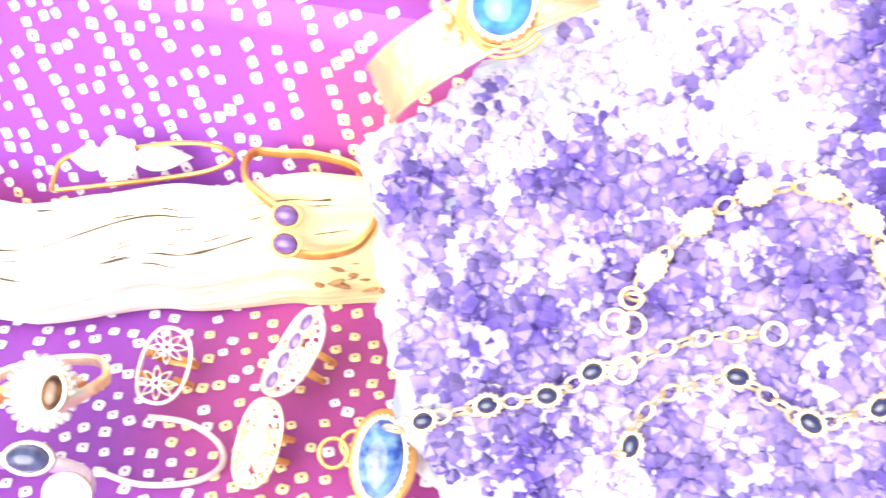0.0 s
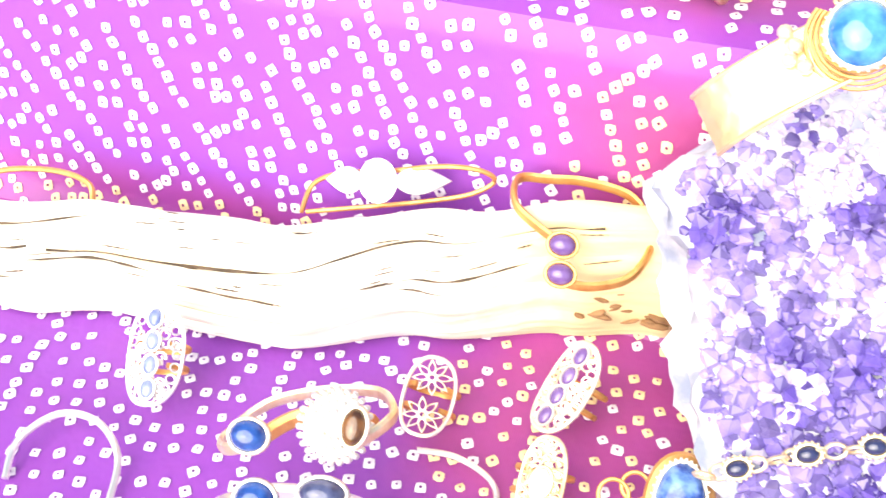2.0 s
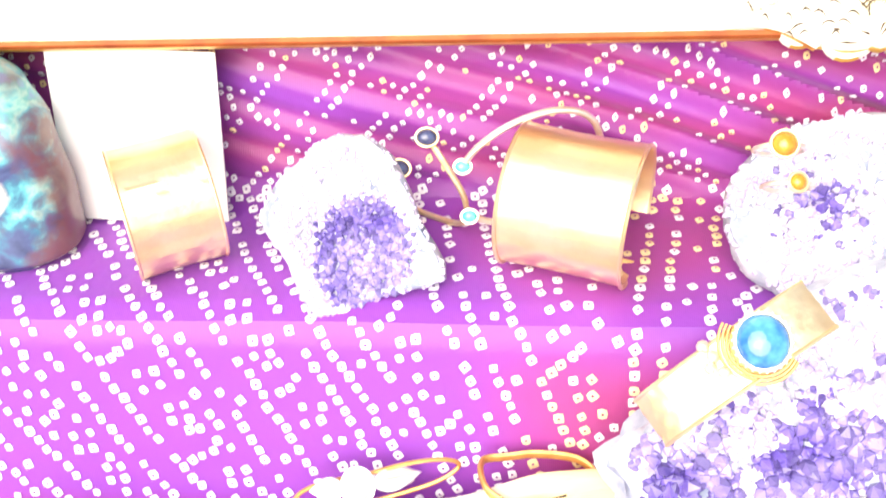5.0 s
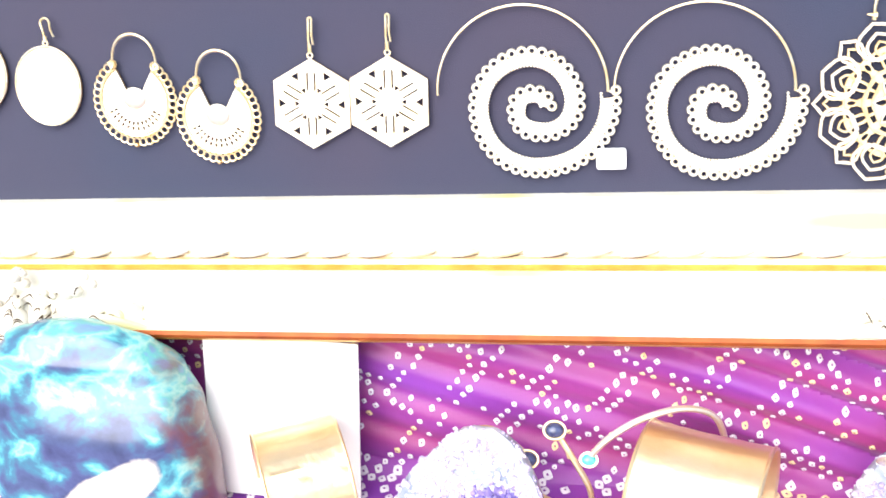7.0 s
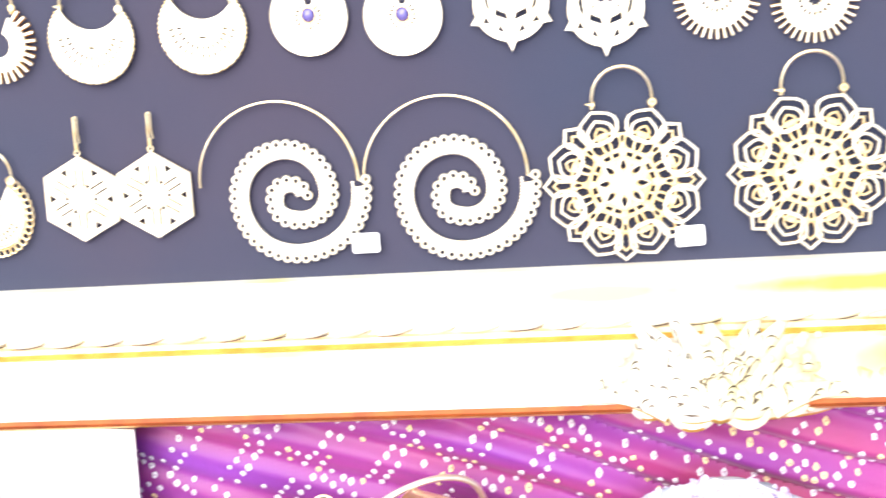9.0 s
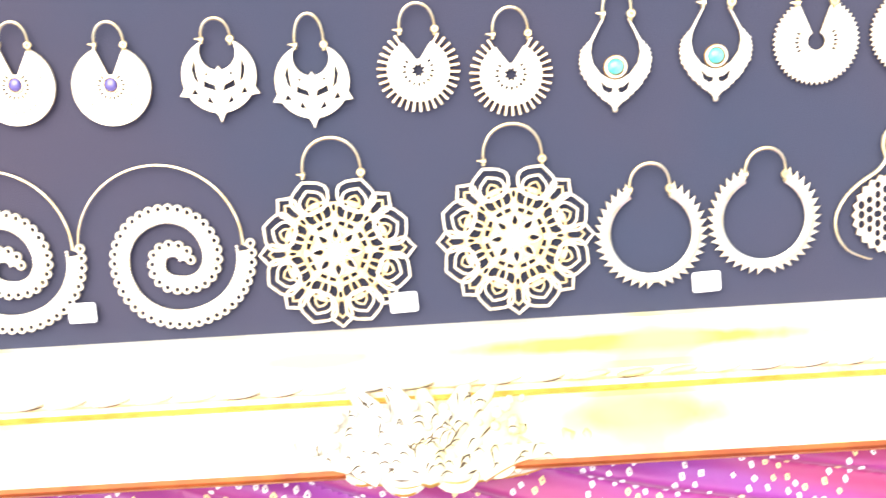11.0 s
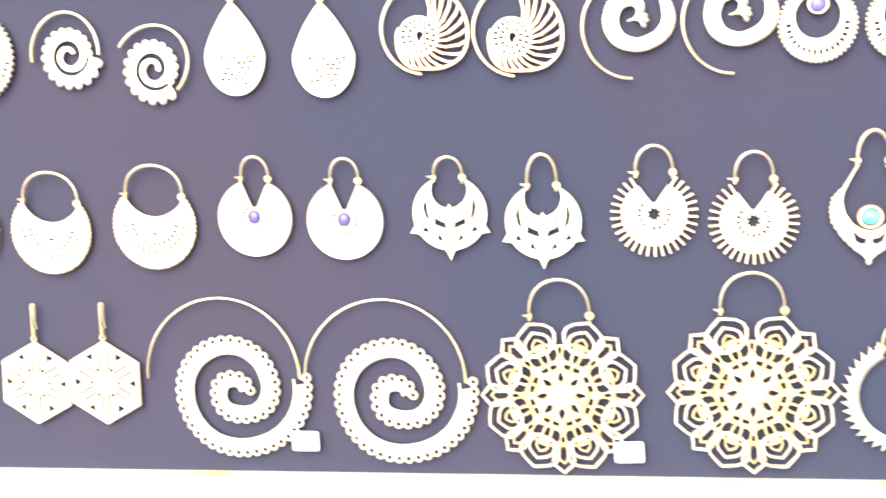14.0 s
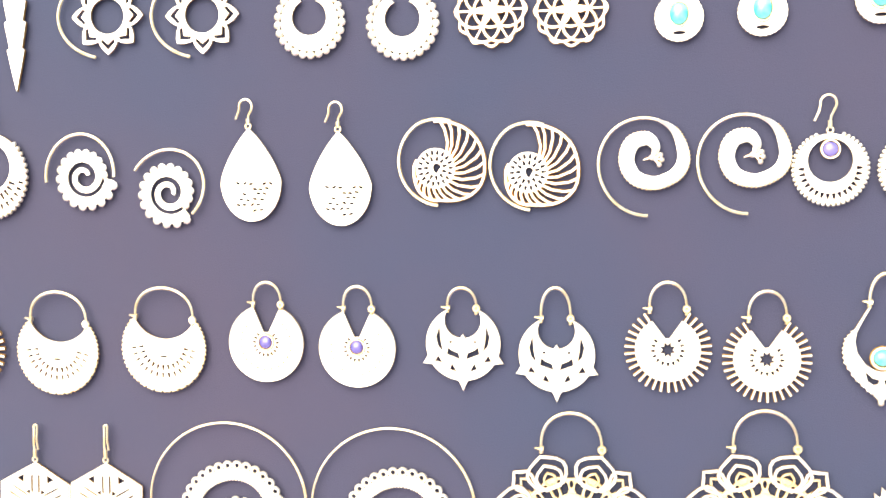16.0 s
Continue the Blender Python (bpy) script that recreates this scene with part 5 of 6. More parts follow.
def peacock_design():
    # spine of the body from the joint at the top, clockwise into the head: x, y, half-width
    spine = [(0.0052, 0.0162, 0.0006), (0.0096, 0.0136, 0.0013), (0.0128, 0.0088, 0.0021), (0.0143, 0.0012, 0.0028), (0.0112, -0.0046, 0.0030), (0.0034, -0.0076, 0.0030), (-0.0040, -0.0052, 0.0033), (-0.0070, 0.0012, 0.0034), (-0.0048, 0.0078, 0.0034), (0.0008, 0.0094, 0.0030), (0.0040, 0.0062, 0.0020), (0.0032, 0.0028, 0.0012)]
    run = [(x, y, w * 0.84) for x, y, w in curve_points(spine, 6)]
    mids = [(q[0], q[1]) for q in run]
    left, right_ = [], []
    for i, q in enumerate(run):
        a, b = mids[max(i - 1, 0)], mids[min(i + 1, len(mids) - 1)]
        d = math.hypot(b[0] - a[0], b[1] - a[1]) or 1
        nx, ny = -(b[1] - a[1]) / d, (b[0] - a[0]) / d
        left.append((q[0] + nx * q[2], q[1] + ny * q[2]))
        right_.append((q[0] - nx * q[2], q[1] - ny * q[2]))
    body = Shape().grid([[(*l_, 0.0), (*l_, 0.0010), (*m_, 0.0016), (*r_, 0.0010), (*r_, 0.0)] for l_, m_, r_ in zip(left, mids, right_)])
    quills = Shape()
    for i in range(8, len(run) - 12):
        quills.ball((left[i][0] * 0.85 + mids[i][0] * 0.15, left[i][1] * 0.85 + mids[i][1] * 0.15, 0.0010), 0.00042, nu=4, nv=6)
        quills.ball((*left[i], 0.0005), 0.00046, nu=4, nv=6)
    head = Shape().ball((0.0026, 0.0022, 0.0008), 0.0014, 0.0012, 0.0009)
    head.tube([(0.0022, 0.0022, 0.0008), (0.0000, 0.0016, 0.0007), (-0.0008, 0.0013, 0.0006)], 0.0007, 6, taper=lambda q: 1 - 0.7 * q)
    lobes = []
    for ex, ey in ((0.0058, 0.0030), (0.0062, 0.0012), (0.0052, -0.0006)):
        lobe = Shape().tube([(0.0032, 0.0018, 0.0008), (ex, ey, 0.0008)], 0.0005, 6)
        lobe.ball((ex, ey, 0.0008), 0.0011, nu=5, nv=8)
        lobes.append(lobe)
    wire = Shape().tube([((0.0172 + 0.001 * t) * math.cos(radians(72) + 3.48 * t), (0.0170 + 0.0030 * t) * math.sin(radians(72) + 3.48 * t), 0.0005) for t in np.linspace(0, 1, 36)], 0.00062, 7)
    return [("spiral", body, BRASS, "feathered spiral body"), ("feather_edge", quills, BRASS_D, "beaded feather edge"), ("head", head, BRASS, ""), *[("crest_lobe", q, BRASS, "") for q in lobes], ("ear_wire", wire, WIRE, "")]


def stone_hoop_design():
    r = 0.0130
    loops = [circle(0, 0, r, 40), circle(0, 0.0030, 0.0080, 28)]
    for a in np.linspace(math.pi * 1.0, math.pi * 2.0, 16):
        loops.append(slot(a, r * 0.72, r * 0.86, 0.0005))
    body = Shape().plate(loops, 0.0009)
    beads = Shape()
    for a in np.linspace(math.pi * 0.62, math.pi * 2.38, 42):
        beads.ball((r * 1.03 * math.cos(a), r * 1.03 * math.sin(a), 0.0003), 0.0009, nu=4, nv=6)
    return [("hoop", body, BRASS, "pierced hoop"), ("beaded_edge", beads, BRASS, ""), ("bezel", bezel(0, 0.0072, 0.0028), BRASS, ""), ("stone", cab(0, 0.0072, 0.0028, z=0.001), STONE_IOLITE, "round blue-violet stone"), ("ear_wire", fish_hook(r + 0.0012, 0.0272, -1, 0.0029), WIRE, "")]


def dagger_design():
    side = [(0.0034, 0.0215), (0.0052, 0.0210), (0.0036, 0.0128), (0.0050, 0.0120), (0.0030, 0.0014), (0.0041, 0.0006), (0.0002, -0.0166)]
    body = Shape().plate([side + [(-x, y) for x, y in reversed(side)]], 0.0012)
    return [("dagger", body, BRASS, "stepped dagger"), ("ear_wire", fish_hook(0.0226, 0.034, 1), WIRE, "")]


def sun_spiral_design():
    out = []
    for i in range(64):
        a = 6.28319 * i / 64
        k = 0.0112 + 0.0046 * abs(((a * 8 / 6.28319) % 1) * 2 - 1) ** 0.9
        out.append(rot((k, 0), a - RIGHT))
    loops = [out, circle(0, 0, 0.0072, 36)]
    for k in range(8):
        a = -RIGHT + 6.28319 * k / 8
        loops.append([rot(q, a) for q in ((0.0094, -0.0026), (0.0106, -0.0030), (0.0136, 0.0), (0.0106, 0.0030), (0.0094, 0.0026), (0.0103, 0.0016), (0.0116, 0.0), (0.0103, -0.0016))])
    body = Shape().plate(loops, 0.0009)
    wire = Shape().tube([(-0.0218 * math.cos(a), 0.0172 * math.sin(a), 0.0004) for a in np.linspace(radians(80), radians(-75), 34)], 0.00066, 7)
    return [("sun", body, BRASS, "pointed sun ring"), ("ear_wire", wire, WIRE, "")]


def horseshoe_design():
    r = 0.0118
    body = Shape().plate([keyed(r, 0.52, 0.0016, 0.0070, 60)], 0.0009)
    beads = Shape()
    for a in np.linspace(RIGHT + 0.62, RIGHT + 5.66, 21):
        beads.ball((r * 1.12 * math.cos(a), r * 1.12 * math.sin(a), 0.0003), 0.0017, 0.0017, 0.0009, nu=6, nv=9)
    return [("horseshoe", body, BRASS, ""), ("beaded_edge", beads, BRASS, "edge of round beads"), ("ear_wire", arch(-0.0062, 0.0062, 0.0115, 0.0215), WIRE, "")]


def flower_design():
    r = 0.0130
    body = Shape()
    for k in range(6):
        a = 6.28319 * k / 6
        for rr, m in ((r * 0.5, 0.5),):
            body.tube([(r * m * math.cos(a) + rr * math.cos(b), r * m * math.sin(a) + rr * math.sin(b), 0.0003 + 0.00008 * k) for b in np.linspace(0, 6.28319, 31)[:-1]], 0.00072, 6, closed=True)
    body.tube([(r * 0.5 * math.cos(b), r * 0.5 * math.sin(b), 0.0004) for b in np.linspace(0, 6.28319, 31)[:-1]], 0.00072, 6, closed=True)
    for k in range(6):
        a = 6.28319 * k / 6
        body.tube([(r * 0.98 * q * math.cos(a), r * 0.98 * q * math.sin(a), 0.0003) for q in (0.02, 0.5, 1.0)], 0.00055, 6)
    body.tube([(r * 1.02 * (1 + 0.05 * math.cos(12 * b)) * math.cos(b), r * 1.02 * (1 + 0.05 * math.cos(12 * b)) * math.sin(b), 0.0003) for b in np.linspace(0, 6.28319, 73)[:-1]], 0.0007, 6, closed=True)
    return [("flower", body, BRASS, "open lattice of overlapping circles"), ("ear_wire", fish_hook(r + 0.0015, 0.0225, -1), WIRE, "")]


def teal_disc_design():
    r = 0.0091
    body = Shape().plate([[(r * (1 + 0.014 * math.cos(30 * b)) * math.cos(b), r * (1 + 0.014 * math.cos(30 * b)) * math.sin(b)) for b in np.linspace(0, 6.28319, 151)[:-1]], circle(0, -0.0058, 0.0024, 10, 0.0007)], 0.0010)
    return [("disc", body, BRASS, ""), ("bezel", bezel(0, 0.0012, 0.0034, 0.0042), BRASS_D, ""), ("stone", cab(0, 0.0012, 0.0034, 0.0042), STONE_TEAL, "oval turquoise stone"), ("ear_wire", fish_hook(r + 0.001, 0.0165, -1), WIRE, "")]


earring(oval_design(), "pale brass earring with a plain oval disc, hung on navy felt", [(-0.3693, 0.0508, -6), (-0.4034, 0.0572, -6)], "earrings with oval discs")
earring(fan_design(), "brass fan earring with a looped rim, hung on navy felt", [(-0.3299, 0.0434, -5), (-0.2930, 0.0353, -5)], "fan earrings")
earring(hexagon_design(), "pierced brass hexagon earring with a snowflake pattern", [(-0.2513, 0.0397, -3), (-0.2184, 0.0397, -2)], "hexagon earrings")
earring(spiral_design(), "very large brass spiral earring with a looped edge", [(-0.1600, 0.0361, 0), (-0.0896, 0.0342, 0)], "large spiral earrings")
earring(mandala_design(), "very large layered brass mandala flower earring on navy felt", [(-0.0211, 0.0341, 0), (0.0525, 0.0352, 0)], "mandala earrings")
earring(leaf_hoop_design(), "brass hoop earring edged with small pointed leaves", [(0.1080, 0.0337, 0), (0.1542, 0.0370, -2)], "leaf hoop earrings")
earring(honeycomb_design(), "brass honeycomb disc earring with a long curved tail", [(0.2071, 0.0362, 0), (0.2416, 0.0377, 0)], "honeycomb earrings")
earring(burr_design(), "brass earring with radiating rods, hung on navy felt", [(-0.2778, 0.1074, -5), (-0.3106, 0.1104, -5)], "rod burst earrings")
earring(basket_design(), "pierced brass crescent basket earring with a round handle", [(-0.2369, 0.1064, -5), (-0.1890, 0.1074, -4)], "basket earrings")
earring(stone_disc_design(), "brass disc earring with a small round blue-violet stone", [(-0.1443, 0.1092, -3), (-0.1060, 0.1069, -2)], "stone disc earrings")
earring(moon_design(0.0224), "pierced brass crescent earring with three points", [(-0.0626, 0.1085, -1)], "crescent earrings")
earring(moon_design(0.0264), "pierced brass crescent earring with three points and a taller wire", [(-0.0256, 0.1040, -1)], "crescent earrings")
earring(sunburst_design(), "brass sunburst earring with a star-shaped hole", [(0.0171, 0.1056, 0), (0.0539, 0.1017, 0)], "sunburst earrings")
earring(pear_design(), "brass pear-shaped earring with a turquoise stone", [(0.0956, 0.1055, -2), (0.1355, 0.1074, -1)], "turquoise pear earrings")
earring(keyhole_design(), "notched brass disc earring with a keyhole cut", [(0.1752, 0.1072, 1), (0.2135, 0.1087, 1)], "keyhole disc earrings")
earring(fringe_hoop_design(), "pierced brass hoop earring with a beaded fringe", [(-0.2628, 0.1818, 0), (-0.2946, 0.1856, 0)], "fringed hoop earrings")
earring(scallop_spiral_design(), "brass spiral earring with a scalloped edge", [(-0.2205, 0.1797, -2), (-0.1835, 0.1720, -42)], "scalloped spiral earrings")
earring(teardrop_design(), "pierced brass teardrop earring on a French hook", [(-0.1477, 0.1757, 0), (-0.1103, 0.1730, 0)], "teardrop earrings")
earring(nautilus_design(), "openwork brass nautilus shell earring on navy felt", [(-0.0682, 0.1811, 0), (-0.0318, 0.1783, 0)], "nautilus earrings")
earring(peacock_design(), "brass peacock spiral earring with a crested end", [(0.0101, 0.1774, 0), (0.0473, 0.1772, 0)], "peacock spiral earrings")
earring(stone_hoop_design(), "pierced brass hoop earring with a round blue-violet stone", [(0.0776, 0.1732, 0), (0.1082, 0.1722, 0)], "stone hoop earrings")
earring(dagger_design(), "narrow stepped brass dagger earring on navy felt", [(-0.2678, 0.2339, 0), (-0.2480, 0.2330, -2)], "dagger earrings")
earring(sun_spiral_design(), "brass pointed sun ring earring with a curved tail", [(-0.2063, 0.2453, -1), (-0.1652, 0.2435, -1)], "sun ring earrings")
earring(horseshoe_design(), "brass horseshoe earring edged with round beads", [(-0.1203, 0.2383, 0), (-0.0825, 0.2357, 0)], "horseshoe earrings")
earring(flower_design(), "openwork brass earring of overlapping circles", [(-0.0475, 0.2385, 0), (-0.0167, 0.2371, 0)], "circle lattice earrings")
earring(teal_disc_design(), "small brass disc earring with an oval turquoise stone", [(0.0237, 0.2318, 0), (0.0541, 0.2322, 0), (0.0959, 0.2345, 0)], "turquoise disc earrings")


def price_tag(u, v, turn):
    w, h, c = 0.0059, 0.0043, 0.0012
    loop = []
    for sx, sy, a0 in ((1, 1, 0), (-1, 1, RIGHT), (-1, -1, 2 * RIGHT), (1, -1, 3 * RIGHT)):
        loop += [(sx * (w - c) + c * math.cos(a0 + b), sy * (h - c) + c * math.sin(a0 + b)) for b in np.linspace(0, RIGHT, 4)]
    t = new("price_tag", Shape().plate([loop], 0.0006, bevel=0.0001).mesh("price_tag", PAPER))
    t.matrix_world = board_m @ pose(u, v, 0.0022, 0, 0, turn)
    tagged(t, "small blank white price sticker stuck to the navy felt", "price tag", "price stickers")


for spot in ((-0.1292, 0.0145, 0), (0.0048, 0.0110, 2), (0.1302, 0.0122, 2)):
    price_tag(*spot)

# ---- stones ----


def frame_at(origin, right, normal):
    """A pose whose x runs along right and whose z is the normal."""
    z = Vector(normal).normalized()
    x = Vector(right)
    x = (x - z * x.dot(z)).normalized()
    m = Matrix((x, z.cross(x), z)).transposed().to_4x4()
    m.translation = Vector(origin)
    return m


def inside(loop, x, y):
    hit = False
    for (xa, ya), (xb, yb) in zip(loop, loop[1:] + loop[:1]):
        if (ya > y) != (yb > y) and x < (xb - xa) * (y - ya) / (yb - ya) + xa:
            hit = not hit
    return hit


def crystal(shape, m, r, h, g):
    """A six-sided point."""
    a0 = g.uniform(0, 1)
    rr = [r * g.uniform(0.75, 1.15) for _ in range(6)]
    ring = lambda k, z: [m @ Vector((k * rr[i] * math.cos(a0 + i * 1.0472), k * rr[i] * math.sin(a0 + i * 1.0472), z)) for i in range(6)]
    tip = m @ Vector((g.uniform(-0.3, 0.3) * r, g.uniform(-0.3, 0.3) * r, h))
    faces = [(i, (i + 1) % 6, 6 + (i + 1) % 6, 6 + i) for i in range(6)] + [(6 + i, 6 + (i + 1) % 6, 12) for i in range(6)]
    shape.add(ring(0.92, -r * 0.8) + ring(1.0, h * 0.35) + [tip], faces)


def dense(loop, step=0.004):
    """The outline with soft, evenly spaced, slightly ragged points."""
    out = []
    n = len(loop)
    for i in range(n):
        p0, p1, p2, p3 = loop[i - 1], loop[i], loop[(i + 1) % n], loop[(i + 2) % n]
        k = max(2, int(math.hypot(p2[0] - p1[0], p2[1] - p1[1]) / step))
        for j in range(k):
            t = j / k
            out.append(tuple(0.5 * ((2 * b) + (c - a) * t + (2 * a - 5 * b + 4 * c - d) * t * t + (3 * b - a - 3 * c + d) * t ** 3) for a, b, c, d in zip(p0, p1, p2, p3)))
    return out


def geode(name, label, m, loop, depth, height, count, big, sizes, pale, seed, rim=0.90, back=0.8):
    """A slab of rock with a crystal-lined face: loop is its outline, height(u, v) the relief of the face."""
    t = thing(name, m, label, "crystal")
    g = random.Random(seed)
    loop = dense(loop)
    cx, cy = sum(q[0] for q in loop) / len(loop), sum(q[1] for q in loop) / len(loop)
    rows = []
    for k, z in ((back * 0.02, -depth), (back, -depth), (back + 0.1, -depth * 0.8), (0.98, -depth * 0.45), (1.02, -depth * 0.15), (0.995, 0.0), (0.95, 0.0015), (0.90, 0.001), (0.8, 0), (0.65, 0), (0.45, 0), (0.25, 0), (0.02, 0)):
        row = []
        for q in loop:
            x, y = cx + (q[0] - cx) * k, cy + (q[1] - cy) * k
            nz = noise.noise(Vector((x * 90, y * 90, z * 90 + seed)))
            fine = noise.noise(Vector((x * 320, y * 320, z * 320 + seed)))
            spread = 1 + (0.045 * nz + 0.030 * fine if k > 0.5 else 0)
            zz = z if z < -0.0001 else z + height(x, y) + 0.0015 * nz
            if z < -0.0001:
                zz += height(x, y) * (1 + z / depth)
            row.append((cx + (x - cx) * spread, cy + (y - cy) * spread, zz + 0.0016 * fine))
        rows.append(row)
    part("rock", Shape().grid(rows, close_v=True), ROCK, t, "chalky pale rind")
    beds = {False: Shape(), True: Shape()}
    variants = []
    for i in range(6):
        s = Shape()
        crystal(s, Matrix.Identity(4), 1.0, g.uniform(1.0, 1.9), g)
        variants.append(s.mesh("crystal", AMETHYST, smooth=False))
    xs_, ys_ = [q[0] for q in loop], [q[1] for q in loop]
    made = 0
    tries = 0
    while made < count and tries < count * 12:
        tries += 1
        x, y = g.uniform(min(xs_), max(xs_)), g.uniform(min(ys_), max(ys_))
        if not inside(loop, cx + (x - cx) / rim, cy + (y - cy) / rim):
            continue
        made += 1
        p = pale(x, y)
        r = g.uniform(*sizes) * (0.6 if g.random() < 0.45 else 1.0) * (1 - 0.35 * p)
        tilt = Matrix.Rotation(g.gauss(0, 0.5), 4, 'X') @ Matrix.Rotation(g.gauss(0, 0.5), 4, 'Y') @ Matrix.Rotation(g.uniform(0, 6), 4, 'Z')
        mm = Matrix.Translation((x, y, height(x, y) + 0.0002)) @ tilt
        if made <= big and p < 0.6:
            ob = part("crystal", variants[made % 6], AMETHYST, t)
            k = r * 1.15
            ob.matrix_local = mm @ Matrix.Diagonal((k, k, k, 1))
        else:
            crystal(beds[g.random() < p], mm, r, r * g.uniform(0.9, 1.8), g)
    for flag, nm, material in ((False, "crystal_bed", AMETHYST_BED), (True, "pale_crystal_bed", AMETHYST_PALE)):
        if beds[flag].v:
            part(nm, beds[flag].mesh(nm, material, smooth=False), material, t)["kind"] = "stuff"
    return t


AM = frame_at((0, 0.235, 0.065), (1, 0, 0), (0, -0.65, 0.76))


def am_height(u, v):
    hollow = math.exp(-((u + 0.012) ** 2 + (v - 0.030) ** 2) / 0.0009)
    return 0.004 * noise.noise(Vector((u * 28, v * 28, 2.2))) - 0.006 * hollow + 0.003 * smoothstep(0.05, 0.09, v)


def am_pale_glare(u, v):
    """Share of pale crystals: drifting patches that paint in glare, paler towards the upper rim and the lower corner.
    """
    patch = noise.noise(Vector((u * 42, v * 42, 7))) + 0.5 * noise.noise(Vector((u * 95, v * 95, 2)))
    upper = smoothstep(0.030, 0.060, v) * (1 - smoothstep(0.03, 0.06, u))
    lower = smoothstep(0.030, 0.060, -v) * smoothstep(-0.05, -0.02, u)
    return min(1, max(0, 0.12 + 0.95 * patch + 0.65 * upper + 0.45 * lower + 0.3 * (1 - smoothstep(-0.078, -0.062, u))))


geode("amethyst_cluster", "large purple amethyst crystal cluster with a chalky white rim", AM,
      [(-0.080, 0.034), (-0.076, 0.021), (-0.067, 0.003), (-0.064, -0.015), (-0.058, -0.031), (-0.049, -0.046), (-0.034, -0.062), (-0.005, -0.070), (0.05, -0.073), (0.10, -0.06), (0.125, -0.01), (0.13, 0.04), (0.11, 0.085), (0.06, 0.100), (0.012, 0.101), (-0.014, 0.092), (-0.034, 0.076), (-0.051, 0.061), (-0.067, 0.048)],
      0.030, am_height, 8200, 290, (0.0015, 0.0036), am_pale_glare, 11, rim=0.972, back=0.97)

AM2 = frame_at((-0.1795, 0.338, 0.1235), (1, 0, 0.02), (0.05, -0.80, 0.62))
geode("amethyst_point", "small pale geode with a purple crystal hollow, on the ledge", AM2,
      [(-0.034, 0.010), (-0.024, 0.024), (-0.008, 0.036), (0.008, 0.035), (0.018, 0.024), (0.026, 0.004), (0.035, -0.014), (0.031, -0.020), (0.012, -0.024), (-0.010, -0.032), (-0.017, -0.030), (-0.024, -0.012), (-0.031, -0.002)],
      0.030, lambda u, v: 0.006 - 0.010 * math.exp(-((u - 0.004) ** 2 / 0.00022 + (v + 0.006) ** 2 / 0.0003)), 2600, 120, (0.0009, 0.0022),
      lambda u, v: smoothstep(0.85, 1.15, math.hypot((u - 0.004) / 0.019, (v + 0.008) / 0.022)), 5, rim=1.0, back=0.75)

AM3 = frame_at((0.006, 0.338, 0.130), (1, 0, 0), (-0.1, -0.62, 0.78))
geode("pale_geode", "pale grey quartz geode with faint purple crystals", AM3,
      [(-0.046, -0.002), (-0.042, 0.018), (-0.024, 0.034), (0.0, 0.040), (0.024, 0.037), (0.044, 0.024), (0.05, 0.0), (0.04, -0.026), (0.014, -0.036), (-0.014, -0.034), (-0.034, -0.022)],
      0.034, lambda u, v: 0.008 - 4.0 * (u * u + v * v) + 0.002 * noise.noise(Vector((u * 60, v * 60, 1))), 2200, 60, (0.0010, 0.0030), lambda u, v: 1.0 - 0.75 * math.exp(-((u + 0.012) ** 2 + (v - 0.006) ** 2) / 0.00012), 8, rim=1.0, back=0.8)


def labradorite():
    rows = []
    for i in range(101):
        t = i / 100
        half = along([(0.0, 0.046), (0.05, 0.053), (0.3, 0.0545), (0.6, 0.050), (0.80, 0.045), (0.92, 0.034), (0.98, 0.018), (1.0, 0.002)], t)
        deep = along([(0.0, 0.020), (0.06, 0.0245), (0.5, 0.021), (0.85, 0.014), (0.97, 0.007), (1.0, 0.001)], t)
        half *= 0.95
        mid = 0.000 - 0.006 * t
        row = []
        for j in range(120):
            a = 6.28319 * j / 120
            c, s = math.cos(a), math.sin(a)
            x = mid + half * math.copysign(abs(c) ** 0.7, c)
            y = deep * math.copysign(abs(s) ** 0.8, s) + 0.012 * t
            k = 0.003 * noise.noise(Vector((c * 1.3, s * 1.3, t * 2.5)))
            row.append((x + c * k, y + s * k, 0.0920 * t - 0.004 * t * (x / 0.05)))
        rows.append(row)
    solid = Shape().grid(rows, close_v=True)
    solid.f += [tuple(range(120)), tuple(100 * 120 + j for j in reversed(range(120)))]
    t = new("labradorite", solid.mesh("labradorite", LABRADORITE))
    t.matrix_world = pose(-0.3460, 0.3540, 0.1048)
    tagged(t, "polished blue and green labradorite freeform standing on the cloth", "stone")


labradorite()

card = new("blank_card", Shape().box((-0.0345, -0.0006, 0), (0.0345, 0.0006, 0.0765)).mesh("blank_card", PAPER))
card.matrix_world = pose(-0.2745, 0.3700, 0.1052, -9, 3.8, 0)
tagged(card, "plain white card leaning against the cloth", "card")

# ---- cuffs and bangles ----


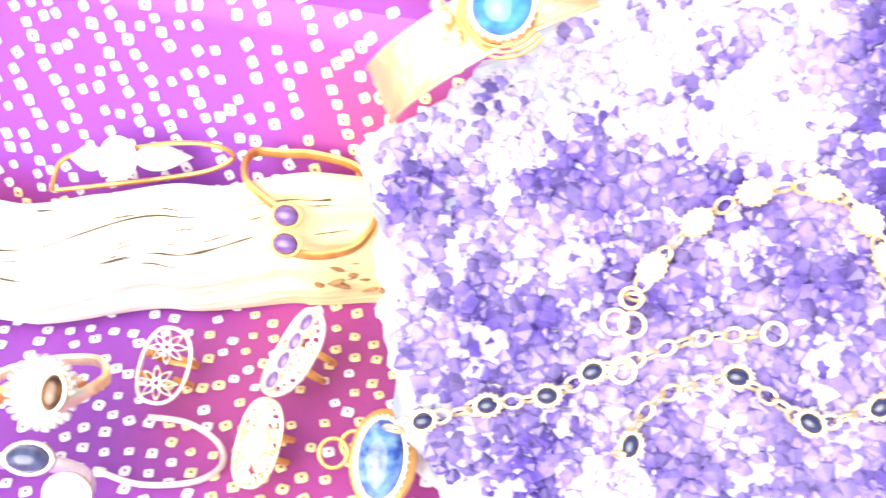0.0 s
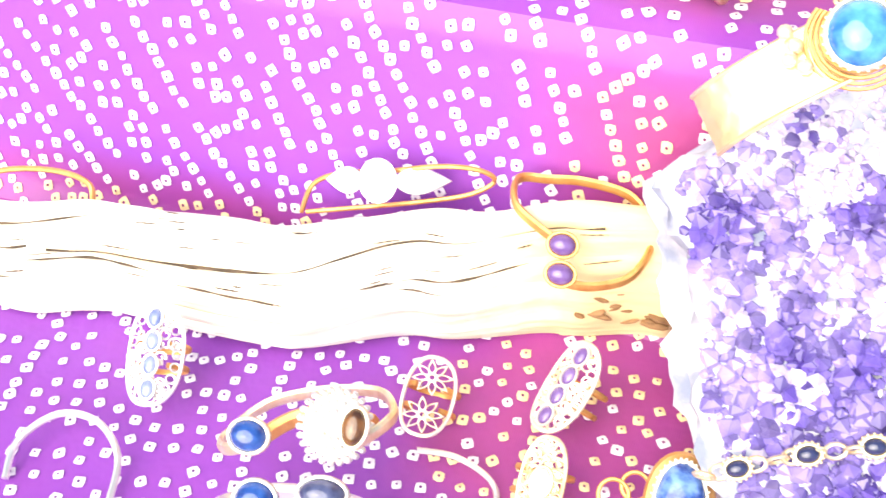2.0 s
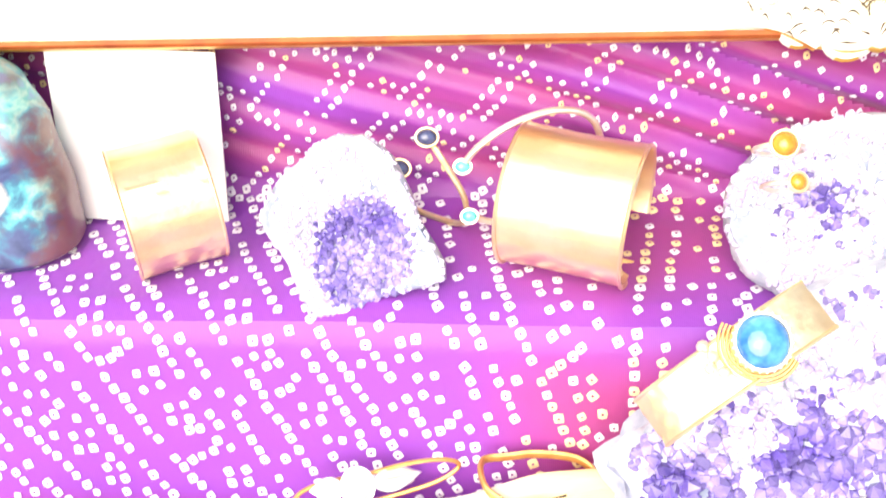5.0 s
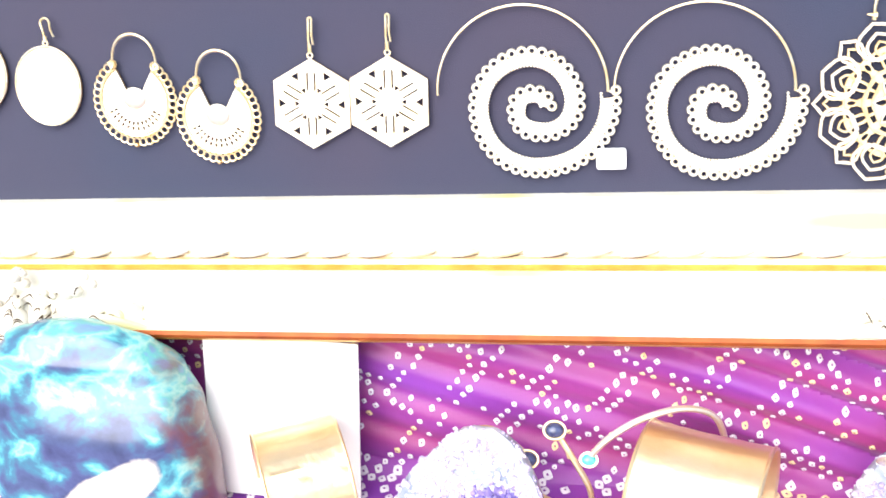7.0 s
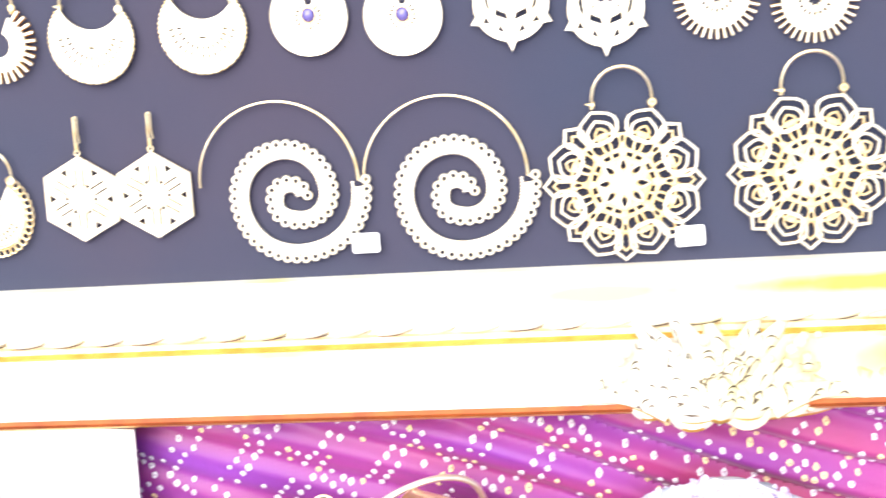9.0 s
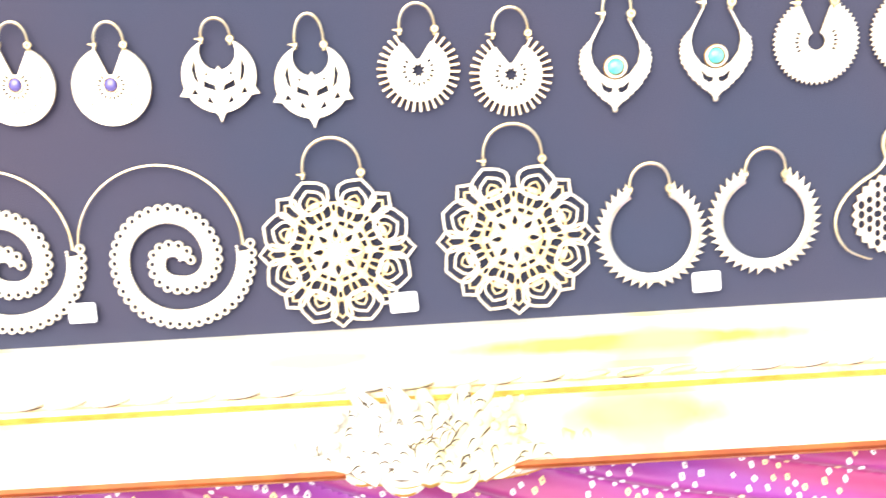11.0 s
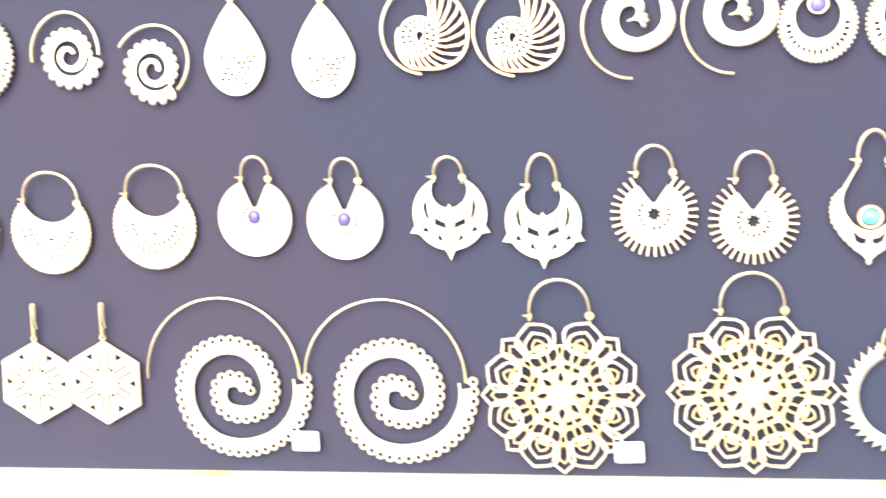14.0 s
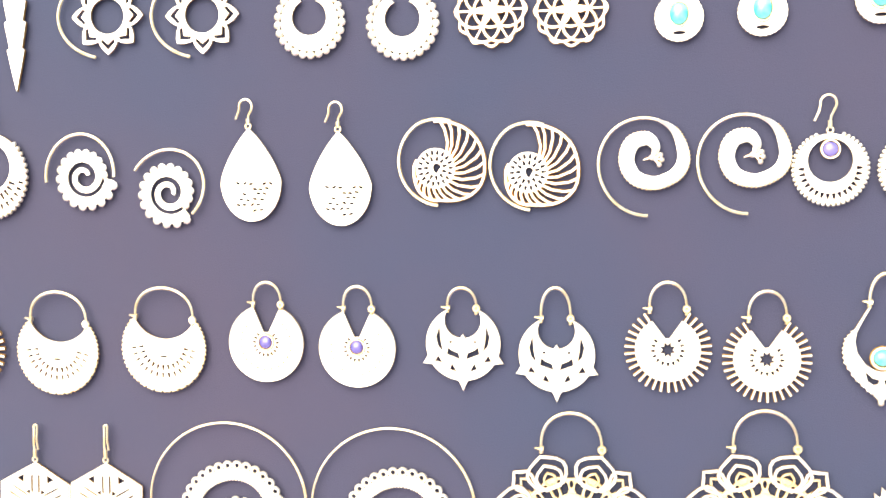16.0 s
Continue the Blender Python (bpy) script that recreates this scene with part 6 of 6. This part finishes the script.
def cuff(name, label, m, r, w, gap, thick, material, ridges=0, flare=0.0, squash=1.0):
    """A wide open cuff: its axis is x, its gap is centred on the angle gap[0]."""
    t = thing(name, m, label, "bracelet")
    n, k = 60, 14
    outer, inner = [], []
    for i in range(n + 1):
        a = gap[0] + gap[1] / 2 + (6.28319 - gap[1]) * i / n
        ro, ri = [], []
        for j in range(k + 1):
            q = -1 + 2 * j / k
            rr = r + flare * q * q + 0.00025 * noise.noise(Vector((math.cos(a) * 9, math.sin(a) * 9, q * 4))) + (0.00035 * math.sin(a * ridges) if ridges else 0)
            ro.append((w / 2 * q, rr * math.cos(a) * squash, rr * math.sin(a)))
            ri.append((w / 2 * q, (rr - thick) * math.cos(a) * squash, (rr - thick) * math.sin(a)))
        outer.append(ro + ri[::-1])
    s = Shape().grid(outer, close_v=True)
    c = 2 * (k + 1)
    s.f += [tuple(range(c)), tuple(len(s.v) - c + i for i in reversed(range(c)))]
    part("band", s, material, t)
    for q in (-1, 1):
        lip = Shape().tube([(w / 2 * q, (r + flare) * math.cos(a) * squash, (r + flare) * math.sin(a)) for a in np.linspace(gap[0] + gap[1] / 2, gap[0] + 6.28319 - gap[1] / 2, 60)], thick * 0.75, 6, up=(1, 0, 0))
        part("rolled_edge", lip, material, t)
    return t


cuff("copper_cuff", "wide golden copper cuff bracelet with a hammered finish", frame_at((-0.0950, 0.3455, 0.1315), (0.95, -0.27, -0.03), (0.05, 0, 1)), 0.0265, 0.047, (-0.95, 0.8), 0.0011, COPPER, 70, 0.0006)
cuff("ridged_cuff", "golden copper cuff bracelet with fine ridges, leaning on a card", frame_at((-0.2555, 0.3480, 0.1300), (0.87, 0.46, 0.02), (-0.06, 0.1, 0.97)), 0.0255, 0.034, (-0.7, 1.0), 0.0010, COPPER, 110, 0.0004)


def wire_bangle(label, path, r, material, stones=(), flat=1.0):
    """An open wire bangle whose ends carry stones: (place, radius, material, normal)."""
    t = thing("bangle", Matrix.Identity(4), label, "bracelet")
    part("wire", Shape().tube(curve_points(path), r, 8, flat=flat), material, t)
    for place, rr, stone, normal in stones:
        fm = frame_at(place, (1, 0, 0), normal)
        b = part("bezel", bezel(0, 0, rr, rr * 0.8, 0.0006, beads=0), material, t)
        b.matrix_local = fm
        s = part("stone", cab(0, 0, rr, rr * 0.8, rr * 0.7), stone, t)
        s.matrix_local = fm
    return t


FACE = (0.1, -0.75, 0.6)
wire_bangle("thin gold bangle with two dark oval stones, on the ledge", [(-0.1525, 0.368, 0.1475), (-0.145, 0.362, 0.138), (-0.1385, 0.360, 0.124), (-0.1395, 0.362, 0.111), (-0.150, 0.370, 0.1065), (-0.170, 0.379, 0.110), (-0.186, 0.379, 0.126), (-0.1865, 0.372, 0.143), (-0.176, 0.366, 0.1475), (-0.1635, 0.362, 0.1385)], 0.0013, BRASS_D,
            (((-0.1525, 0.367, 0.148), 0.0038, STONE_DARK, FACE), ((-0.1635, 0.361, 0.1375), 0.0038, STONE_DARK, FACE)))
wire_bangle("gold bangle with two small turquoise ends, behind a copper cuff", [(-0.1385, 0.3620, 0.1385), (-0.1315, 0.3620, 0.1475), (-0.1185, 0.3650, 0.1555), (-0.1015, 0.3710, 0.1575), (-0.0885, 0.3760, 0.1500), (-0.0845, 0.3760, 0.1320), (-0.0915, 0.3740, 0.1150), (-0.1085, 0.3660, 0.1090), (-0.1255, 0.3590, 0.1130), (-0.1360, 0.3560, 0.1180)], 0.0014, BRASS,
            (((-0.1387, 0.3615, 0.1380), 0.0028, STONE_TEAL, FACE), ((-0.1365, 0.3555, 0.1185), 0.0028, STONE_TEAL, FACE)))
# gold cuff round the right end of the driftwood, two purple stones
wire_bangle("gold wire cuff with two purple oval stones, round the driftwood", [(-0.1120, 0.2630, 0.0515), (-0.120, 0.2655, 0.0545), (-0.127, 0.270, 0.0565), (-0.130, 0.278, 0.0575), (-0.129, 0.285, 0.0560), (-0.121, 0.287, 0.0555), (-0.108, 0.288, 0.0565), (-0.092, 0.286, 0.055), (-0.0835, 0.278, 0.047), (-0.087, 0.266, 0.040), (-0.098, 0.2585, 0.0390), (-0.109, 0.2560, 0.0405)], 0.0012, BAND_GOLD,
            (((-0.1095, 0.2610, 0.0520), 0.0042, STONE_PURPLE, (0.1, -0.7, 0.7)), ((-0.1085, 0.2555, 0.0445), 0.0042, STONE_PURPLE, (0.1, -0.7, 0.7))), flat=1.6)


def leaf_bangle():
    t = thing("bangle", Matrix.Identity(4), "silver bangle with a round disc between two leaves", "bracelet")
    path = [(-0.2005, 0.268, 0.028), (-0.1965, 0.272, 0.0385), (-0.186, 0.274, 0.0445), (-0.170, 0.276, 0.0475), (-0.152, 0.279, 0.0515), (-0.139, 0.282, 0.0505), (-0.134, 0.2835, 0.0455), (-0.142, 0.280, 0.0405), (-0.158, 0.2755, 0.0370), (-0.178, 0.272, 0.0325), (-0.1985, 0.268, 0.0285)]
    path = [(x - 0.005, y + 0.003, z + 0.005) for x, y, z in path]
    part("wire", Shape().tube(curve_points(path), 0.0009, 7), BAND_GOLD, t)
    fm = frame_at((-0.1765, 0.2745, 0.0515), (1, 0.06, 0.16), (0.1, -0.78, 0.60))
    leaf = lambda n: [(0.0150 * (1 - (1 - q) ** 1.0) * 1.0 + 0.0, 0.0047 * math.sin(math.pi * q ** 0.8)) for q in np.linspace(0, 1, n)]
    for sg, ln in ((-1, 1.0), (1, 1.32)):
        up = [(sg * (0.0045 + x * ln), y) for x, y in leaf(12)]
        s = Shape().plate([up + [(x, -y) for x, y in up[::-1]][1:-1]], 0.0010, mapping=lambda q: Vector((q.x, q.y, q.z - 12 * q.x * q.x)))
        s.tube([(sg * (0.005 + 0.012 * ln * q), 0.0, 0.0009 - 12 * (0.005 + 0.012 * ln * q) ** 2) for q in np.linspace(0, 1, 8)], 0.0005, 6)
        part("leaf", s, SILVER, t).matrix_local = fm
    part("disc", cab(0, 0, 0.0060, 0.0070, 0.0022, 0.0002), SILVER, t).matrix_local = fm
    part("disc_rim", bezel(0, 0, 0.0058, 0.0068, 0.0005), SILVER, t).matrix_local = fm


leaf_bangle()
wire_bangle("thin copper bangle lying on the driftwood's end", [(-0.278, 0.2520, 0.0345), (-0.281, 0.2570, 0.0385), (-0.292, 0.2590, 0.0400), (-0.308, 0.2580, 0.0390), (-0.322, 0.2550, 0.0360), (-0.331, 0.2480, 0.0330), (-0.329, 0.2390, 0.0330)], 0.0011, BAND_GOLD, (((-0.329, 0.238, 0.0335), 0.0055, STONE_PALE, (0, -0.7, 0.7)),))

# ---- long filigree rings lying on the cloth ----


def filigree_ring(m, w, h, label, stones, petals, seed, material=BRASS, band_material=None):
    """A long finger ring: a pierced oval shield w by h, bent round the finger, with stones down the middle."""
    t = thing("finger_ring", m, label, "ring", "filigree rings")
    bend = lambda q: Vector((q.x, q.y, q.z - q.x * q.x * 38))
    rim = Shape().tube([bend(Vector((w / 2 * math.copysign(abs(math.cos(a)) ** 0.8, math.cos(a)), h / 2 * math.copysign(abs(math.sin(a)) ** 0.85, math.sin(a)), 0))) for a in np.linspace(0, 6.28319, 49)[:-1]], 0.0007, 7, closed=True)
    part("rim", rim, material, t)
    s = Shape()
    g = random.Random(seed)
    if petals:
        for cy in (-h * 0.24, h * 0.24):
            for k in range(petals):
                lp = petal(6.28319 * k / petals + 0.2, 0.0006, h * 0.235, h * 0.052)
                lp = [(x * (w / h) * 1.85, y + cy) for x, y in lp]
                s.plate([lp, shrink(lp, 0.62)], 0.0007, mapping=bend)
    else:
        for i in range(44):
            a, k = g.uniform(0, 6.28), math.sqrt(g.uniform(0.08, 0.74))
            x, y, r = w / 2 * k * math.cos(a), h / 2 * k * math.sin(a), g.uniform(0.0012, 0.0024)
            s.tube([bend(Vector((x + r * (1 - b / 12) * math.cos(b + a), y + r * (1 - b / 12) * math.sin(b + a), 0.0))) for b in np.linspace(0, 7.5, 18)], 0.00045, 5)
        for a in np.linspace(0, 6.28319, 23)[:-1]:
            x, y = w / 2 * 0.84 * math.cos(a), h / 2 * 0.88 * math.sin(a)
            s.tube([bend(Vector((x + 0.0014 * math.cos(b), y + 0.0014 * math.sin(b), 0.0))) for b in np.linspace(0, 6.28319, 10)[:-1]], 0.0004, 5, closed=True)
    lattice = part("filigree", s, material, t, "openwork of curls and loops")
    lattice["kind"] = "stuff"
    shade_sides(lattice.data, SIDE_SHADE, 0.35)
    r = 0.0088
    loop = Shape()
    for dy in (-0.0035, 0.0035):
        loop.tube([(r * math.sin(a), dy, -r + r * math.cos(a) - 0.0004) for a in np.linspace(0.55, 5.73, 34)], 0.0010, 7, flat=0.6)
    part("finger_band", loop, band_material or BAND_GOLD, t)
    for x, y, rx, ry, stone in stones:
        part("bezel", bezel(x, y, rx, ry, 0.0005), material, t)
        part("stone", cab(x, y, rx, ry), stone, t, "oval stone")
    return t


ovals = lambda stone, n, step: [(0, step * (i - (n - 1) / 2), 0.0021, 0.0029, stone) for i in range(n)]
filigree_ring(frame_at((-0.2310, 0.2045, 0.0215), (0.96, 0.16, 0.12), (0.06, -0.52, 0.85)), 0.0185, 0.0335, "long silver filigree ring with four blue-grey stones, on the cloth", ovals(STONE_MOON, 4, 0.0078), 0, 1, SILVER, BAND_GOLD)
filigree_ring(frame_at((-0.1420, 0.2200, 0.0135), (1, 0, 0), (0.05, -0.50, 0.86)), 0.0165, 0.0255, "golden openwork flower ring lying on the cloth", (), 8, 2)
filigree_ring(frame_at((-0.1000, 0.2310, 0.0205), (0.78, -0.43, 0.16), (-0.40, -0.42, 0.82)), 0.0160, 0.0310, "long brass filigree ring with four purple stones", ovals(STONE_PURPLE, 4, 0.0072), 0, 3)
filigree_ring(frame_at((-0.0985, 0.1960, 0.0175), (1, 0, 0), (0.05, -0.52, 0.85)), 0.0128, 0.0270, "golden filigree ring with a single milky stone", ((0, 0, 0.0026, 0.0040, STONE_PALE),), 0, 4, WIRE)

# ---- bracelets on the table and over the amethyst ----


def setting(t, m, rx, ry, stone, metal=BRASS, beads=16, label="oval stone"):
    """An oval stone in a beaded setting, as parts of t."""
    base = part("setting", join(bezel(0, 0, rx, ry, 0.0005, beads=beads), Shape().plate([circle(0, 0, rx + 0.0012, 20, ry + 0.0012)], 0.0008)), metal, t)
    shade_sides(base.data, SIDE_SHADE, 0.25)
    base.matrix_local = m
    part("stone", cab(0, 0, rx, ry), stone, base, label)


def links(t, pts, metal, gap=0.0040, r=0.0023, wire=0.00058):
    """Chain links along pts, as one joined part."""
    s = Shape()
    fine = curve_points(pts, 10)
    last, k = None, 0
    for p in fine:
        q = Vector(p)
        if last is None or (q - last).length > gap:
            d = (q - last).normalized() if last else Vector((1, 0, 0))
            a = math.atan2(d.y, d.x)
            roll = 0.25 if k % 2 else 1.15
            ring = []
            for b in np.linspace(0, 6.28319, 11)[:-1]:
                x, y = r * 1.25 * math.cos(b), r * 0.9 * math.sin(b)
                ring.append((q.x + x * math.cos(a) - y * math.cos(roll) * math.sin(a), q.y + x * math.sin(a) + y * math.cos(roll) * math.cos(a), q.z + y * math.sin(roll)))
            s.tube(ring, wire, 5, closed=True)
            last, k = q, k + 1
    part("chain", s, metal, t)["kind"] = "stuff"


def over_amethyst(label, pts, stones, metal, stone, size, ends=()):
    t = thing("chain_bracelet", AM, label, "bracelet")
    h = lambda u, v: am_height(u, v) + 0.0052
    links(t, [(u, v, h(u, v)) for u, v in pts], metal)
    for u, v, turn in stones:
        setting(t, pose(u, v, h(u, v) + 0.0005, 0, 0, turn), size, size * 0.72, stone, metal)
    for u, v, r in ends:
        part("end_ring", Shape().tube([(u + r * math.cos(b), v + r * math.sin(b), h(u, v)) for b in np.linspace(0, 6.28319, 19)[:-1]], 0.0007, 6, closed=True), metal, t)


over_amethyst("gold chain bracelet with dark blue oval stones, over amethyst", [(-0.054, -0.046), (-0.046, -0.042), (-0.029, -0.034), (-0.013, -0.028), (-0.002, -0.020), (0.010, -0.013), (0.021, -0.006), (0.032, -0.002), (0.041, 0.000)], [(-0.046, -0.042, 25), (-0.029, -0.034, 20), (-0.013, -0.028, 14), (-0.002, -0.019, 30)], WIRE, STONE_NIGHT, 0.0030, ((0.006, -0.017, 0.0035), (0.0445, 0.001, 0.003)))
over_amethyst("gold chain bracelet with near-black oval stones, over amethyst", [(0.010, -0.040), (0.013, -0.030), (0.017, -0.023), (0.026, -0.017), (0.037, -0.013), (0.048, -0.017), (0.058, -0.021), (0.066, -0.018), (0.074, -0.013), (0.080, -0.004)], [(0.012, -0.037, 80), (0.037, -0.0125, 5), (0.058, -0.021, -20), (0.075, -0.013, 40)], WIRE, STONE_NIGHT, 0.0032)
over_amethyst("pale gold chain bracelet with round milky stones, over amethyst", [(0.006, 0.004), (0.009, 0.013), (0.019, 0.028), (0.033, 0.039), (0.051, 0.043), (0.063, 0.036), (0.069, 0.027), (0.073, 0.016), (0.078, 0.004)], [(0.009, 0.013, 60), (0.019, 0.028, 45), (0.033, 0.039, 25), (0.051, 0.043, 0), (0.063, 0.036, -40), (0.070, 0.026, -60)], BRASS_D, STONE_PALE, 0.0036, ((0.0015, -0.004, 0.0034), (0.0065, -0.004, 0.0034), (0.0048, 0.0035, 0.003)))

# blue pendant, chained to the bracelet
pend = thing("pendant", frame_at((-0.0585, 0.1960, 0.0235), (0.98, 0.1, 0.05), (0.05, -0.58, 0.81)), "large oval blue stone pendant in a beaded gold setting", "pendant")
setting(pend, Matrix.Identity(4), 0.0070, 0.0118, STONE_ROYAL, BRASS, 34, "large streaked blue oval stone")
part("side_wall", Shape().tube([(0.0078 * math.cos(a), 0.0126 * math.sin(a), -0.0035) for a in np.linspace(0, 6.28319, 33)[:-1]], 0.0026, 8, closed=True), BAND_GOLD, pend)
clasp = thing("clasp_rings", frame_at((-0.0780, 0.2060, 0.0060), (1, 0.1, 0), (0, -0.45, 0.89)), "two linked gold clasp rings lying on the cloth", "clasp")
for cx, cy, r in ((0.0, 0.0, 0.0046), (0.0062, 0.0035, 0.0042), (0.0125, 0.003, 0.0026)):
    part("ring", Shape().tube([(cx + r * math.cos(a), cy + r * math.sin(a), 0.0006 * math.sin(a)) for a in np.linspace(0, 6.28319, 21)[:-1]], 0.0007, 6, closed=True), BAND_GOLD, clasp)

# gold cuff with a sky-blue cabochon, on top of the amethyst
t = cuff("stone_cuff", "wide gold cuff with a round sky-blue stone, on the amethyst", frame_at((-0.0390, 0.2715, 0.1246), (0.576, -0.676, -0.471), (-0.05, -0.60, 0.80)), 0.0225, 0.017, (-1.235, 4.5), 0.0010, COPPER, 0, 0.0, 1.9)
big = thing("stone_ring", frame_at((-0.0403, 0.2555, 0.1455), (0.9, 0.1, 0.2), (0.0, -0.66, 0.75)), "round sky-blue stone in a ribbed gold setting", "ring")
setting(big, Matrix.Identity(4), 0.0078, 0.0082, STONE_SKY, BRASS, 26, "round sky-blue stone")
ribs = Shape()
for k in range(4):
    ribs.tube([((0.0092 + 0.0011 * k) * math.cos(a), (0.0092 + 0.0011 * k) * math.sin(a), -0.001 - 0.0012 * k) for a in np.linspace(2.4, 5.6, 22)], 0.0005, 6)
part("ribs", ribs, BAND_GOLD, big)
for k, (dx, dy) in enumerate(((-0.0150, -0.001), (-0.0165, -0.0045), (-0.0128, -0.0065), (-0.0172, 0.0025))):
    part("granule", Shape().ball((dx, dy, -0.003), 0.0021, nu=6, nv=9), BRASS, big)

# small rings on the pale geode
for place, r, nrm, stone in (((-0.0262, 0.3265, 0.1700), 0.0040, (0, -0.7, 0.7), STONE_AMBER), ((-0.0215, 0.3200, 0.1590), 0.0027, (0.2, -0.7, 0.7), STONE_AMBER)):
    b = thing("stone_ring", frame_at(place, (1, 0, 0), nrm), "small gold ring with a round amber stone on pale geode", "ring")
    part("bezel", bezel(0, 0, r, None, 0.0006), BRASS_D, b)
    part("stone", cab(0, 0, r, None, r * 0.8), stone, b)
    part("finger_band", Shape().tube([(0.0085 * math.sin(a), 0, -0.0085 + 0.0085 * math.cos(a)) for a in np.linspace(0.4, 5.9, 30)], 0.0010, 7), BRASS, b)

# stone bangles in front: blue, tiger eye, and a pale beaded disc
front = thing("stone_bangle", Matrix.Identity(4), "gold cuff with blue and tiger-eye stones and a beaded disc", "bracelet")
part("wire", Shape().tube(curve_points([(-0.176, 0.168, 0.041), (-0.186, 0.170, 0.033), (-0.194, 0.182, 0.020), (-0.186, 0.196, 0.022), (-0.168, 0.200, 0.030), (-0.150, 0.200, 0.036), (-0.142, 0.192, 0.040), (-0.141, 0.182, 0.046), (-0.146, 0.173, 0.047)]), 0.0013, 8, flat=1.8), WIRE, front)
part("inner_band", Shape().tube(curve_points([(-0.182, 0.176, 0.028), (-0.172, 0.186, 0.032), (-0.158, 0.190, 0.036), (-0.146, 0.186, 0.040)]), 0.0022, 8, flat=1.4), BAND_GOLD, front)
FR = (0.12, -0.62, 0.77)
setting(front, frame_at((-0.1765, 0.1690, 0.0440), (1, 0, 0.05), FR), 0.0052, 0.0043, STONE_BLUE, BRASS, 0, "oval blue stone")
setting(front, frame_at((-0.1465, 0.1745, 0.0525), (1, 0, 0.05), FR), 0.0031, 0.0050, STONE_TIGER, BRASS, 0, "tiger-eye stone")
disc = Shape().plate([circle(0, 0, 0.0090, 30)], 0.0012)
for rr, n in ((0.0102, 26), (0.0090, 24), (0.0066, 18), (0.0040, 11)):
    for a in np.linspace(0, 6.28319, n + 1)[:-1]:
        disc.ball((rr * math.cos(a), rr * math.sin(a), 0.0008), 0.0011, nu=5, nv=7)
dm = frame_at((-0.1545, 0.1790, 0.0445), (1, 0, 0), FR)
part("beaded_disc", disc, SILVER, front, "pale beaded disc").matrix_local = dm
second = thing("stone_bangle", Matrix.Identity(4), "silver cuff with a blue stone and pale grey stones", "bracelet")
part("wire", Shape().tube(curve_points([(-0.170, 0.146, 0.034), (-0.182, 0.152, 0.026), (-0.186, 0.164, 0.014), (-0.176, 0.174, 0.010), (-0.158, 0.176, 0.012), (-0.142, 0.170, 0.020), (-0.134, 0.158, 0.030)]), 0.0022, 8, flat=1.5), SILVER, second)
setting(second, frame_at((-0.1700, 0.1560, 0.0340), (1, 0, 0), FR), 0.0056, 0.0050, STONE_BLUE, SILVER, 0, "round blue stone")
setting(second, frame_at((-0.1535, 0.1640, 0.0330), (1, 0.2, 0), FR), 0.0066, 0.0040, STONE_DARK, SILVER, 0, "grey-blue stone")
setting(second, frame_at((-0.1370, 0.1560, 0.0330), (1, 0, 0), FR), 0.0060, 0.0050, STONE_PALE, SILVER, 0, "pale grey stone")
wire_bangle("thin silver wire bangle lying flat on the cloth", [(-0.140, 0.203, 0.0075), (-0.128, 0.2055, 0.0055), (-0.116, 0.2020, 0.0035), (-0.112, 0.1950, 0.0020), (-0.118, 0.1870, 0.0020), (-0.134, 0.1815, 0.0025), (-0.150, 0.1830, 0.0025)], 0.0010, SILVER)
wire_bangle("twisted silver wire bangle lying on the cloth", [(-0.262, 0.158, 0.0025), (-0.264, 0.170, 0.006), (-0.255, 0.181, 0.0095), (-0.241, 0.182, 0.0095), (-0.230, 0.174, 0.006), (-0.226, 0.160, 0.0025)], 0.0012, SILVER)
